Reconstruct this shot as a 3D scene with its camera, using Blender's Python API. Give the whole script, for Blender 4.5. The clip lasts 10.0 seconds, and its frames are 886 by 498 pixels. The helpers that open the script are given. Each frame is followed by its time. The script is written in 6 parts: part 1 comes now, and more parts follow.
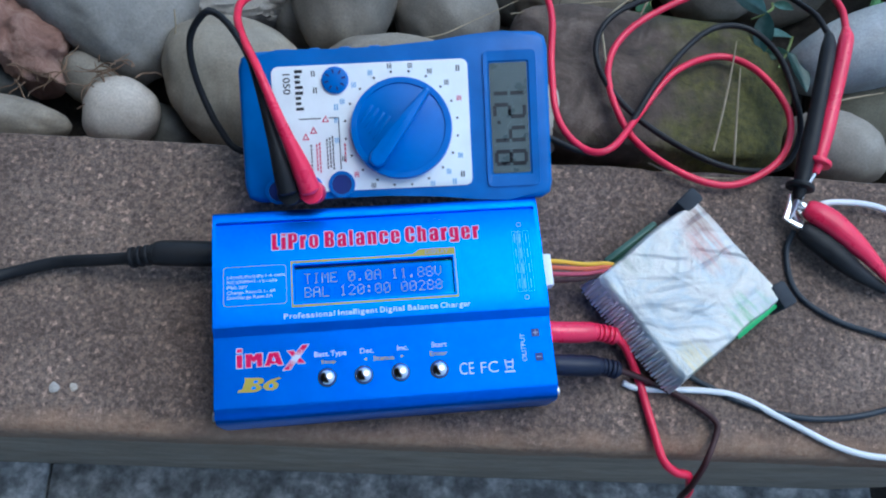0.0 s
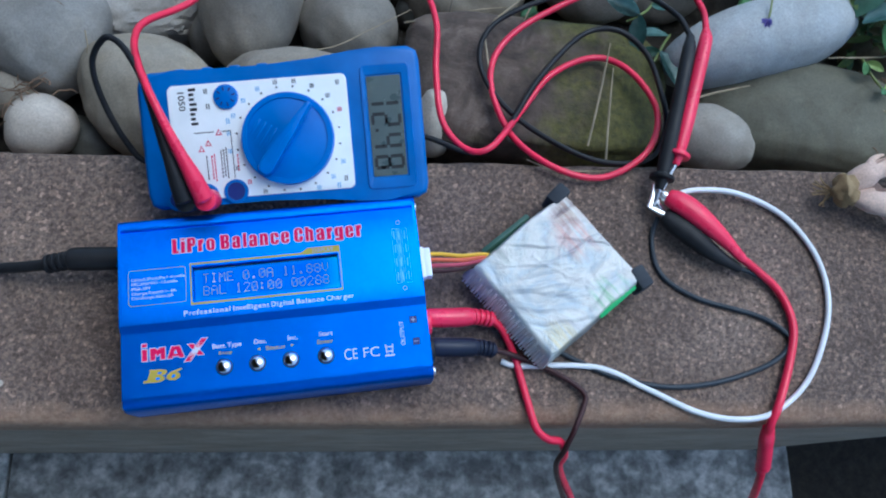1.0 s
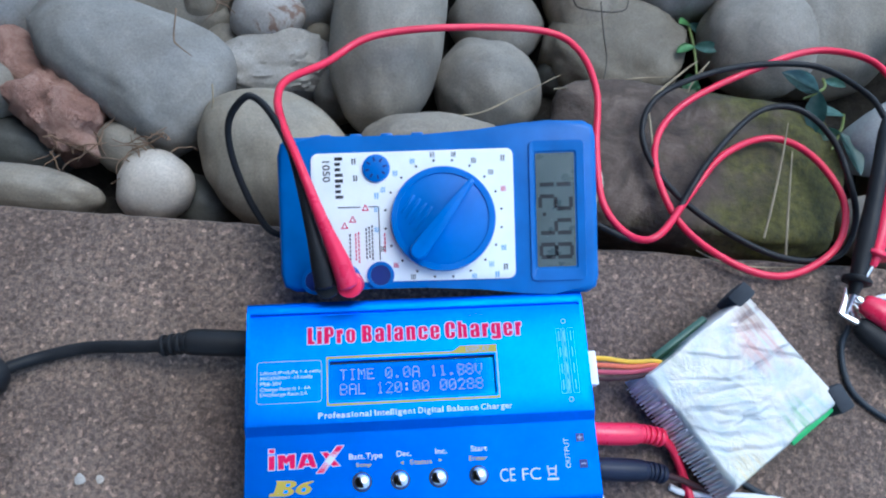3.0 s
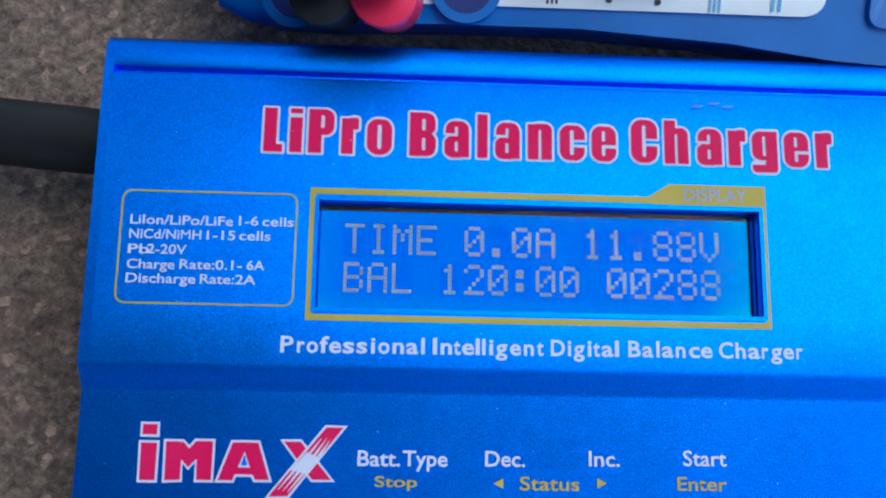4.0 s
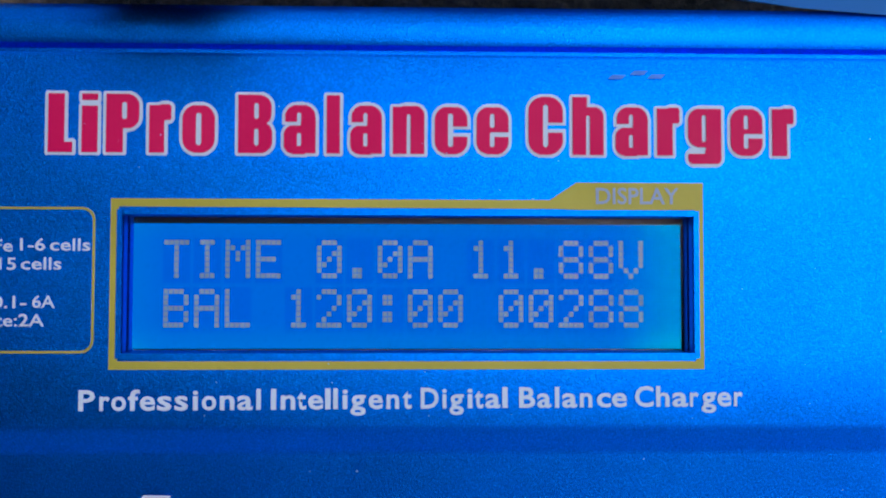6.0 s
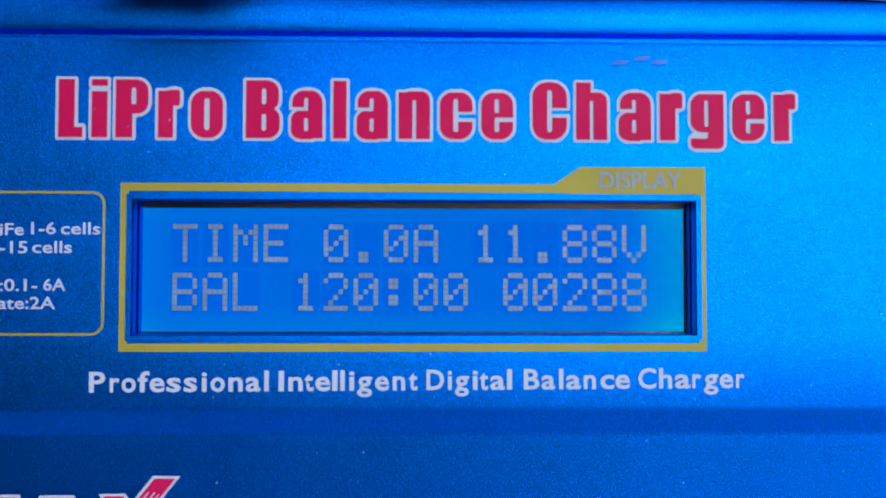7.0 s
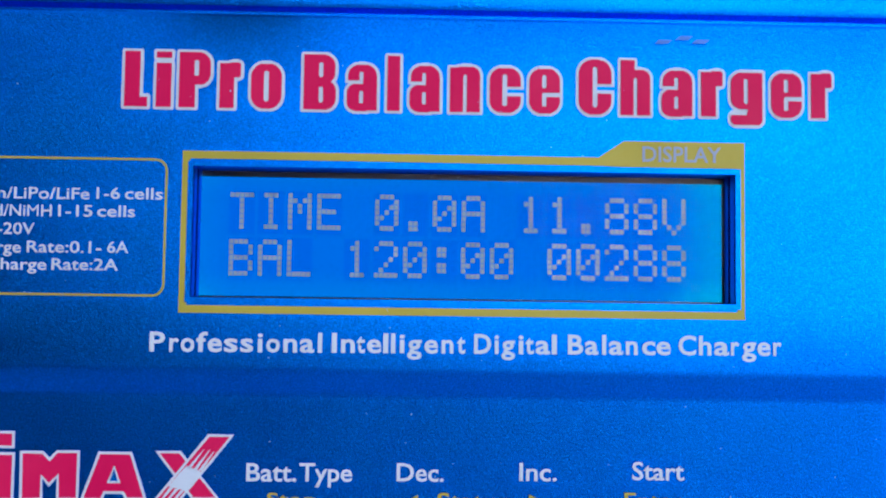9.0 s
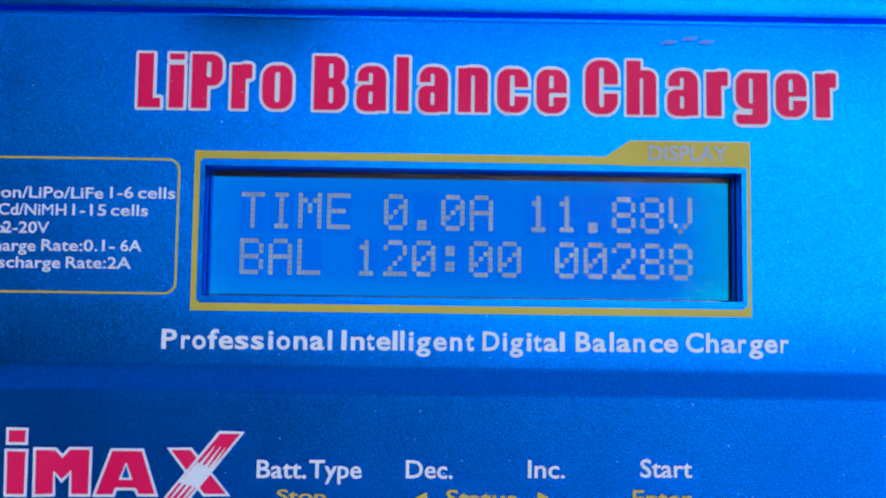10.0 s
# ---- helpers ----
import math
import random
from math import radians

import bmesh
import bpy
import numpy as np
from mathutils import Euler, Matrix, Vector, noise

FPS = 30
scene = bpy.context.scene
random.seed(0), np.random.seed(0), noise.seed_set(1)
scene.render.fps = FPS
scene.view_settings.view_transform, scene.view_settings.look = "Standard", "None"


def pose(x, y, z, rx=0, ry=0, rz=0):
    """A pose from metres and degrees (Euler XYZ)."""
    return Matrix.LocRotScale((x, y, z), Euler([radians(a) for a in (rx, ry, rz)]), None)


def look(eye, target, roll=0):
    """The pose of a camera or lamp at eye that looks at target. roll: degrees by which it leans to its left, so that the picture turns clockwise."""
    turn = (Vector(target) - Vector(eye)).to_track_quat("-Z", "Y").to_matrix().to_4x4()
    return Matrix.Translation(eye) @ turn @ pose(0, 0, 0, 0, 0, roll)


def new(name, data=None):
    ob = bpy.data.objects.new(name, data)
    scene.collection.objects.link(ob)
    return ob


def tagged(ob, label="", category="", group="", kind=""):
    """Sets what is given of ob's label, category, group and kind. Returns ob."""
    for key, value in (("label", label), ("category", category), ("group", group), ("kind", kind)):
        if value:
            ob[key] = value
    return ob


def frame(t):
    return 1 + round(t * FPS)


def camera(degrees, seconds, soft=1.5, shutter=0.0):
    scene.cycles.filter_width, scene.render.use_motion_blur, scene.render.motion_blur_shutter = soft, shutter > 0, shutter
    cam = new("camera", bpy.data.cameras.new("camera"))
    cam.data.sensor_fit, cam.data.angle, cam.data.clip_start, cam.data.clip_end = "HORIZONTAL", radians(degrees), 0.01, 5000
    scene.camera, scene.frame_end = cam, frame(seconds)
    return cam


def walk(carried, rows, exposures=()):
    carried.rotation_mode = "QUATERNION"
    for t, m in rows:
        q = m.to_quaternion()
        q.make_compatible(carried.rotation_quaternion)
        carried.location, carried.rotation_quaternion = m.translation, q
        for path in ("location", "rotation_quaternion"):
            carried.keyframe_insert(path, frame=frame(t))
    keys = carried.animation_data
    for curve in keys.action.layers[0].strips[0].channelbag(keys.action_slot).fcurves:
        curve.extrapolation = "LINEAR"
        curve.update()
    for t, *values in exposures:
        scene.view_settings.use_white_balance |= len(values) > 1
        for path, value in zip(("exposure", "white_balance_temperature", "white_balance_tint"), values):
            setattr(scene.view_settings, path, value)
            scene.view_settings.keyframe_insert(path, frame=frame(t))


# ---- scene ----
cam = camera(57.2, 10.0, soft=2.1)
PATH = [
    (0, (-0.0028, -0.0753, 0.3478), (0.0925, 0.2222, -0.6021), 13.52),
    (0.5, (0.0177, -0.0793, 0.3786), (0.1137, 0.1958, -0.5780), 13.82),
    (1, (0.0394, -0.0827, 0.3880), (0.1493, 0.1867, -0.5687), 15.80),
    (1.5, (0.0384, -0.0803, 0.4357), (0.1502, 0.1930, -0.5197), 15.46),
    (2, (0.0273, -0.0982, 0.5071), (0.1311, 0.2097, -0.4386), 12.26),
    (2.5, (0.0114, -0.0816, 0.4691), (0.1040, 0.2501, -0.4697), 10.55),
    (3, (-0.0087, -0.0436, 0.3450), (0.0627, 0.2821, -0.5978), 9.55),
    (3.2, (-0.0235, -0.0348, 0.2891), (0.0476, 0.2636, -0.6627), 11.59),
    (4.3, (-0.0127, -0.0003, 0.1295), (0.0169, 0.1283, -0.8617), 14.49),
    (4.5, (-0.0067, 0.0011, 0.1262), (0.0157, 0.1080, -0.8678), 13.28),
    (5, (0.0048, 0.0061, 0.1159), (0.0376, 0.0770, -0.8810), 25.64),
    (5.5, (0.0023, 0.0133, 0.1219), (0.0303, 0.0582, -0.8767), 32.13),
    (7, (0.0015, 0.0116, 0.1252), (0.0237, 0.0430, -0.8741), 35.37),
    (7.5, (0.0007, 0.0104, 0.1258), (0.0174, 0.0467, -0.8734), 24.98),
    (8, (-0.0003, 0.0093, 0.1266), (0.0132, 0.0503, -0.8725), 18.74),
    (8.5, (-0.0031, 0.0076, 0.1271), (0.0091, 0.0545, -0.8717), 15.30),
    (9, (-0.0037, 0.0061, 0.1284), (0.0132, 0.0549, -0.8702), 19.93),
    (9.5, (-0.0047, 0.0050, 0.1294), (0.0065, 0.0572, -0.8692), 12.96),
    (10, (-0.0039, 0.0043, 0.1293), (0.0044, 0.0689, -0.8686), 8.10),
]
walk(cam, [(t, look(eye, target, roll)) for t, eye, target, roll in PATH], exposures=[(0.0, 0.24, 5350, -1), (1.0, 0.24, 5350, -1), (2.5, 0.60, 5450, 0), (3.2, 0.58, 5450, 0), (4.5, -0.08, 6000, -3), (5.5, -0.12, 6000, -3), (7.0, 0.02, 6100, -3), (10.0, 0.12, 6100, -3)])

# ---- light: an open sky, partly blocked by added unseen panels ----
world = bpy.data.worlds.new("world")
scene.world = world
world.use_nodes = True
wn = world.node_tree.nodes
sky = wn.new("ShaderNodeTexSky")
sky.sky_type = "NISHITA"
sky.sun_disc = False
sky.sun_elevation, sky.sun_rotation = radians(64), radians(59)
sky.air_density, sky.dust_density, sky.ozone_density = 1.0, 2.0, 1.0
wn["Background"].inputs[1].default_value = 0.21
world.node_tree.links.new(sky.outputs[0], wn["Background"].inputs[0])
sun_data = bpy.data.lights.new("sun", "SUN")
sun_data.energy, sun_data.angle, sun_data.color = 0.85, radians(36), (1.0, 0.985, 0.96)
sun = new("sun", sun_data)
sun.matrix_world = look((0.42, 0.25, 1.0), (0, 0, 0))


# ---- materials ----
class Mat:
    """A node material with short helpers."""

    def __init__(self, name, rough=0.6, metal=0.0):
        self.m = bpy.data.materials.new(name)
        self.m.use_nodes = True
        self.nt = self.m.node_tree
        self.b = self.nt.nodes["Principled BSDF"]
        self.b.inputs["Roughness"].default_value = rough
        self.b.inputs["Metallic"].default_value = metal
        self.co = self.nt.nodes.new("ShaderNodeTexCoord").outputs["Object"]

    def n(self, kind, **values):
        node = self.nt.nodes.new(kind)
        for key, value in values.items():
            node.inputs[key.replace("_", " ")].default_value = value
        return node

    def link(self, a, b):
        self.nt.links.new(a, b)

    def noise(self, scale, detail=4.0, rough=0.55, distort=0.0):
        node = self.n("ShaderNodeTexNoise", Scale=scale, Detail=detail, Roughness=rough, Distortion=distort)
        self.link(self.co, node.inputs["Vector"])
        return node.outputs["Fac"]

    def voronoi(self, scale, color=False):
        node = self.n("ShaderNodeTexVoronoi", Scale=scale)
        self.link(self.co, node.inputs["Vector"])
        return node.outputs["Color" if color else "Distance"]

    def ramp(self, fac, stops):
        node = self.nt.nodes.new("ShaderNodeValToRGB")
        el = node.color_ramp.elements
        while len(el) < len(stops):
            el.new(0.5)
        for e, (pos, col) in zip(el, stops):
            e.position = pos
            e.color = (*col, 1.0) if len(col) == 3 else col
        self.link(fac, node.inputs["Fac"])
        return node.outputs["Color"]

    def mix(self, fac, a, b, blend="MIX"):
        node = self.nt.nodes.new("ShaderNodeMix")
        node.data_type, node.blend_type = "RGBA", blend
        for slot, value in ((0, fac), (6, a), (7, b)):
            if isinstance(value, (int, float)):
                node.inputs[slot].default_value = value
            elif isinstance(value, tuple):
                node.inputs[slot].default_value = (*value, 1.0)
            else:
                self.link(value, node.inputs[slot])
        return node.outputs[2]

    def color(self, out):
        if isinstance(out, tuple):
            self.b.inputs["Base Color"].default_value = (*out, 1.0)
        else:
            self.link(out, self.b.inputs["Base Color"])
        return self

    def bump(self, height, strength=0.3, distance=0.001, after=None):
        node = self.n("ShaderNodeBump", Strength=strength, Distance=distance)
        self.link(height, node.inputs["Height"])
        if after is not None:
            self.link(after, node.inputs["Normal"])
        self.link(node.outputs["Normal"], self.b.inputs["Normal"])
        return node.outputs["Normal"]

    def random(self):
        return self.nt.nodes.new("ShaderNodeObjectInfo").outputs["Random"]


def plastic(name, col, rough=0.4, wear=0.12, grain=900, shine=0.5):
    """Moulded plastic or rubber with faint mottling, scuffs and a fine grain."""
    k = Mat(name, rough)
    k.b.inputs["Specular IOR Level"].default_value = shine
    dark = tuple(c * (1 - wear) for c in col)
    light = tuple(min(1.0, c * (1 + wear) + 0.01) for c in col)
    k.color(k.ramp(k.noise(60, 5), [(0.3, dark), (0.7, light)]))
    k.link(k.ramp(k.noise(140, 4), [(0.3, (rough - 0.08,) * 3), (0.7, (rough + 0.12,) * 3)]), k.b.inputs["Roughness"])
    k.bump(k.noise(grain, 2), 0.12, 0.0003)
    return k.m


def stone_material(name, low, high, spots=0.5, rough=0.75, vein=0.0, rust=0.0):
    """Water-worn stone: broad mottling, fine mineral grain, small pits, a shift of tone from stone to stone."""
    k = Mat(name, rough)
    base = k.ramp(k.noise(28, 6, 0.6, 0.4), [(0.3, tuple(0.75 * c for c in low)), (0.7, tuple(0.75 * c for c in high))])
    grain = k.ramp(k.noise(900, 3, 0.7), [(0.3, (0.72,) * 3), (0.7, (1.2,) * 3)])
    col = k.mix(0.7, base, grain, "MULTIPLY")
    specks = k.ramp(k.voronoi(420), [(0.05, (0.45,) * 3), (0.16, (1.0,) * 3)])
    col = k.mix(spots * 0.5, col, specks, "MULTIPLY")
    stain = k.ramp(k.noise(16, 6, 0.65, 1.4), [(0.40, (1.0, 1.0, 1.0)), (0.66, (0.74, 0.68, 0.60))])
    col = k.mix(0.75, col, stain, "MULTIPLY")
    bleach = k.ramp(k.noise(75, 7, 0.75, 0.6), [(0.52, (1.0, 1.0, 1.0)), (0.70, (1.35, 1.34, 1.30))])
    col = k.mix(0.6, col, bleach, "MULTIPLY")
    marks = k.ramp(k.noise(190, 6, 0.8, 2.0), [(0.30, (0.62, 0.60, 0.56)), (0.40, (1.0, 1.0, 1.0))])
    col = k.mix(0.55, col, marks, "MULTIPLY")
    if vein:
        wave = k.n("ShaderNodeTexWave", Scale=22.0, Distortion=5.0, Detail=3.0)
        k.link(k.co, wave.inputs["Vector"])
        col = k.mix(vein, col, k.ramp(wave.outputs["Fac"], [(0.55, (0.85,) * 3), (0.95, (1.25,) * 3)]), "MULTIPLY")
    if rust:
        patch = k.ramp(k.noise(70, 5, 0.65, 1.0), [(0.52, (0.0,) * 3), (0.60, (rust,) * 3)])
        col = k.mix(patch, col, (0.20, 0.11, 0.07))
    tone = k.ramp(k.random(), [(0.0, (0.82, 0.82, 0.83)), (0.35, (0.99, 0.97, 0.95)), (0.65, (1.08, 1.0, 0.91)), (1.0, (1.20, 1.14, 1.05))])
    k.color(k.mix(1.0, col, tone, "MULTIPLY"))
    first = k.bump(k.noise(60, 5), 0.25, 0.002)
    k.bump(k.noise(700, 3, 0.7), 0.25, 0.0006, first)
    return k.m


GREY = stone_material("grey_river_stone", (0.250, 0.245, 0.235), (0.375, 0.365, 0.342))
BEIGE = stone_material("beige_river_stone", (0.285, 0.262, 0.228), (0.425, 0.398, 0.342))
PALE = stone_material("pale_river_stone", (0.52, 0.51, 0.485), (0.69, 0.68, 0.645), 0.4, 0.7, 0.25)
WHITE = stone_material("white_river_stone", (0.50, 0.48, 0.46), (0.70, 0.67, 0.64), 0.7)
STAINED = stone_material("rust_stained_white_stone", (0.50, 0.47, 0.44), (0.68, 0.65, 0.61), 0.6, 0.75, 0.0, 0.85)
BLUISH = stone_material("bluish_white_river_stone", (0.52, 0.56, 0.58), (0.70, 0.73, 0.74), 0.4, 0.7, 0.1)
BLUE_GREY = stone_material("pale_blue_grey_river_stone", (0.325, 0.33, 0.332), (0.465, 0.467, 0.465), 0.4)
LIGHT = stone_material("light_beige_river_stone", (0.37, 0.345, 0.305), (0.53, 0.50, 0.44), 0.4)
WARM = stone_material("warm_grey_river_stone", (0.26, 0.245, 0.218), (0.385, 0.362, 0.318))
OLIVE = stone_material("olive_flat_stone", (0.135, 0.135, 0.10), (0.25, 0.245, 0.185), 0.6, 0.8)
# Darker, smoother stone for those lying deep in the gaps.
DARK = stone_material("dark_stone", (0.075, 0.08, 0.075), (0.15, 0.15, 0.14), 0.4, 0.55)
BROWN = stone_material("brown_flat_stone", (0.17, 0.16, 0.135), (0.29, 0.275, 0.235), 0.6, 0.8)


def mossy_material():
    k = Mat("mossy_brown_rock", 0.85)
    rock = k.ramp(k.noise(45, 7, 0.65, 0.8), [(0.28, (0.030, 0.022, 0.018)), (0.5, (0.088, 0.064, 0.050)), (0.72, (0.19, 0.145, 0.115))])
    moss = k.ramp(k.noise(260, 5, 0.7), [(0.28, (0.022, 0.024, 0.004)), (0.72, (0.125, 0.120, 0.018))])
    x = k.nt.nodes.new("ShaderNodeSeparateXYZ")
    k.link(k.co, x.inputs[0])
    patch = k.n("ShaderNodeMath", )
    patch.operation = "MULTIPLY_ADD"
    k.link(x.outputs[0], patch.inputs[0])
    patch.inputs[1].default_value = 6.0
    k.link(k.noise(40, 5), patch.inputs[2])
    mask = k.ramp(patch.outputs[0], [(0.45, (0.0,) * 3), (0.72, (0.85,) * 3)])
    k.color(k.mix(mask, rock, moss))
    first = k.bump(k.noise(70, 6, 0.65), 0.5, 0.004)
    k.bump(k.noise(500, 4, 0.7), 0.5, 0.001, first)
    return k.m


def red_rock_material():
    k = Mat("rusty_red_rock", 0.9)
    k.color(k.ramp(k.noise(55, 8, 0.7, 1.0), [(0.2, (0.14, 0.075, 0.06)), (0.45, (0.33, 0.18, 0.135)), (0.62, (0.46, 0.29, 0.23)), (0.85, (0.58, 0.46, 0.38))]))
    first = k.bump(k.noise(60, 8, 0.75), 0.9, 0.006)
    k.bump(k.noise(400, 5, 0.7), 0.6, 0.0015, first)
    return k.m


def slab_material():
    """Weathered sandy concrete with exposed grains, bleached specks, dark stains and a rusty worn lip."""
    k = Mat("sandy_concrete", 0.9)
    broad = k.ramp(k.noise(11, 6, 0.6, 0.6), [(0.3, (0.103, 0.073, 0.059)), (0.5, (0.151, 0.111, 0.091)), (0.72, (0.217, 0.163, 0.134))])
    sand = k.ramp(k.noise(440, 5, 0.8), [(0.32, (0.30, 0.29, 0.28)), (0.5, (1.0, 1.0, 1.0)), (0.68, (2.0, 1.95, 1.85))])
    col = k.mix(0.95, broad, sand, "MULTIPLY")
    grains = k.ramp(k.voronoi(620, True), [(0.0, (0.42, 0.38, 0.37)), (0.45, (1.0, 1.0, 1.0)), (0.74, (1.15, 1.08, 1.0)), (1.0, (3.0, 2.75, 2.6))])
    col = k.mix(0.7, col, grains, "MULTIPLY")
    stain = k.ramp(k.noise(24, 6, 0.65, 1.5), [(0.30, (0.5, 0.5, 0.5)), (0.45, (1.0, 1.0, 1.0))])
    col = k.mix(0.7, col, stain, "MULTIPLY")
    y = k.nt.nodes.new("ShaderNodeSeparateXYZ")
    k.link(k.co, y.inputs[0])
    rim = k.n("ShaderNodeMath")
    rim.operation = "MULTIPLY_ADD"
    k.link(y.outputs[1], rim.inputs[0])
    rim.inputs[1].default_value = -40.0
    k.link(k.noise(35, 5, 0.6), rim.inputs[2])
    shift = k.n("ShaderNodeMapRange")
    for slot, value in ((1, 2.42), (2, 2.85), (3, 0.0), (4, 0.85)):
        shift.inputs[slot].default_value = value
    k.link(rim.outputs[0], shift.inputs[0])
    col = k.mix(shift.outputs[0], col, k.ramp(k.noise(300, 4, 0.7), [(0.3, (0.30, 0.175, 0.11)), (0.7, (0.47, 0.315, 0.21))]))
    k.color(col)
    first = k.bump(k.noise(110, 6, 0.7), 0.35, 0.003)
    k.bump(k.noise(620, 4, 0.75), 0.7, 0.0012, first)
    return k.m


def ground_material():
    """Washed pebble concrete, weathered grey."""
    k = Mat("washed_pebble_concrete", 0.85)
    blobs = k.ramp(k.noise(62, 2, 0.6), [(0.34, (0.225, 0.22, 0.21)), (0.5, (0.40, 0.395, 0.37)), (0.66, (0.70, 0.68, 0.64))])
    gaps = k.ramp(k.noise(190, 3, 0.7), [(0.3, (0.6,) * 3), (0.6, (1.1,) * 3)])
    col = k.mix(0.85, blobs, gaps, "MULTIPLY")
    dirt = k.ramp(k.noise(14, 6, 0.6, 0.8), [(0.3, (0.55, 0.56, 0.58)), (0.6, (1.0, 1.0, 1.0))])
    k.color(k.mix(0.8, col, dirt, "MULTIPLY"))
    k.bump(k.noise(110, 3, 0.6), 0.7, 0.004)
    return k.m


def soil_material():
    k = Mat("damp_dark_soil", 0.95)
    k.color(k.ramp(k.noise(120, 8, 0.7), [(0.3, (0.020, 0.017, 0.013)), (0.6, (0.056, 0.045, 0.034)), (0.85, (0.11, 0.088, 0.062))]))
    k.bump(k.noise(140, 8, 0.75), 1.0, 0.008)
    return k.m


def anodised_material():
    """Blue anodised aluminium, bead-blasted: a satin metal with a sparkle and faint smudges."""
    k = Mat("blue_anodised_aluminium", 0.38, 1.0)
    tint = k.ramp(k.noise(30, 5, 0.6), [(0.3, (0.006, 0.188, 0.92)), (0.7, (0.008, 0.214, 0.97))])
    sparkle = k.ramp(k.noise(4200, 2, 0.8), [(0.3, (0.60,) * 3), (0.55, (0.95,) * 3), (0.68, (1.5,) * 3)])
    k.color(k.mix(0.7, tint, sparkle, "MULTIPLY"))
    k.link(k.ramp(k.noise(55, 6, 0.65), [(0.3, (0.33,) * 3), (0.7, (0.42,) * 3)]), k.b.inputs["Roughness"])
    k.bump(k.noise(4600, 2, 0.8), 0.42, 0.0002)
    return k.m


def wrap_material():
    """Crinkled clear film over a printed pale label: glossy, whitish, with coloured print showing through near its edges."""
    k = Mat("crinkled_metallised_film", 0.24, 0.0)
    col = k.ramp(k.noise(32, 4, 0.6, 1.5), [(0.34, (0.70, 0.80, 0.88)), (0.5, (0.90, 0.91, 0.90)), (0.66, (0.97, 0.96, 0.96))])
    streak = k.n("ShaderNodeMapping")
    streak.inputs["Rotation"].default_value = (0, 0, radians(60))
    streak.inputs["Scale"].default_value = (240, 26, 1)
    k.link(k.co, streak.inputs["Vector"])
    lines = k.n("ShaderNodeTexNoise", Scale=1.0, Detail=4.0, Roughness=0.6)
    k.link(streak.outputs[0], lines.inputs["Vector"])
    for cx, cy, reach, tint, amount in ((0.019, 0.010, 0.017, (0.78, 0.42, 0.40), 0.75), (0.024, 0.021, 0.010, (0.36, 0.20, 0.14), 0.75), (0.012, -0.024, 0.012, (0.20, 0.62, 0.30), 0.85), (-0.021, -0.024, 0.010, (0.93, 0.80, 0.42), 0.8), (-0.012, 0.026, 0.011, (0.42, 0.50, 0.44), 0.7), (-0.026, 0.006, 0.012, (0.45, 0.50, 0.55), 0.7)):
        away = k.n("ShaderNodeVectorMath")
        away.operation = "DISTANCE"
        k.link(k.co, away.inputs[0])
        away.inputs[1].default_value = (cx, cy, 0.021)
        near = k.n("ShaderNodeMapRange")
        for slot, value in ((1, reach), (2, reach * 0.35), (3, 0.0), (4, 1.0)):
            near.inputs[slot].default_value = value
        k.link(away.outputs["Value"], near.inputs[0])
        both = k.n("ShaderNodeMath")
        both.operation = "MULTIPLY"
        k.link(near.outputs[0], both.inputs[0])
        k.link(k.ramp(lines.outputs["Fac"], [(0.42, (0.05,) * 3), (0.60, (amount,) * 3)]), both.inputs[1])
        col = k.mix(both.outputs[0], col, tint)
    k.color(col)
    k.b.inputs["Specular IOR Level"].default_value = 0.9
    k.b.inputs["Coat Weight"].default_value = 0.7
    k.b.inputs["Coat Roughness"].default_value = 0.08
    first = k.bump(k.noise(34, 3, 0.5, 1.2), 0.5, 0.004)
    k.bump(k.noise(150, 4, 0.65, 2.5), 0.35, 0.001, first)
    return k.m


def leaf_material(name, low, high, rough=0.45):
    k = Mat(name, rough)
    col = k.ramp(k.noise(90, 5, 0.6), [(0.3, low), (0.7, high)])
    tone = k.ramp(k.random(), [(0.0, (0.6, 0.7, 0.75)), (0.5, (1.0, 1.0, 1.0)), (1.0, (1.5, 1.45, 1.1))])
    k.color(k.mix(1.0, col, tone, "MULTIPLY"))
    k.bump(k.noise(300, 4), 0.3, 0.0006)
    k.b.inputs["Subsurface Weight"].default_value = 0.0
    return k.m


def glow_material(name="blue_backlit_display", colour=(0.0, 0.185, 1.0)):
    """The backlit blue display; brighter where its lamp sits at the end."""
    k = Mat(name, 0.3)
    k.color((0.0, 0.01, 0.05))
    k.b.inputs["Specular IOR Level"].default_value = 0.0
    x = k.nt.nodes.new("ShaderNodeSeparateXYZ")
    k.link(k.co, x.inputs[0])

    def span(axis, far, near, high):
        node = k.n("ShaderNodeMapRange")
        node.interpolation_type = "SMOOTHSTEP"
        for slot, value in ((1, far), (2, near), (3, 0.0), (4, high)):
            node.inputs[slot].default_value = value
        k.link(x.outputs[axis], node.inputs[0])
        return node.outputs[0]

    total = span(0, 0.0225, 0.0320, 0.62)
    for other in (span(1, 0.0085, 0.0045, 0.30), span(1, 0.0168, 0.0200, 0.16), span(0, -0.0270, -0.0325, 0.22)):
        add = k.n("ShaderNodeMath")
        k.link(total, add.inputs[0])
        k.link(other, add.inputs[1])
        total = add.outputs[0]
    glow = k.ramp(total, [(0.0, colour), (0.35, (0.0, 0.25, 1.0)), (1.0, (0.0, 0.58, 1.0))])
    k.link(glow, k.b.inputs["Emission Color"])
    k.b.inputs["Emission Strength"].default_value = 0.66
    return k.m


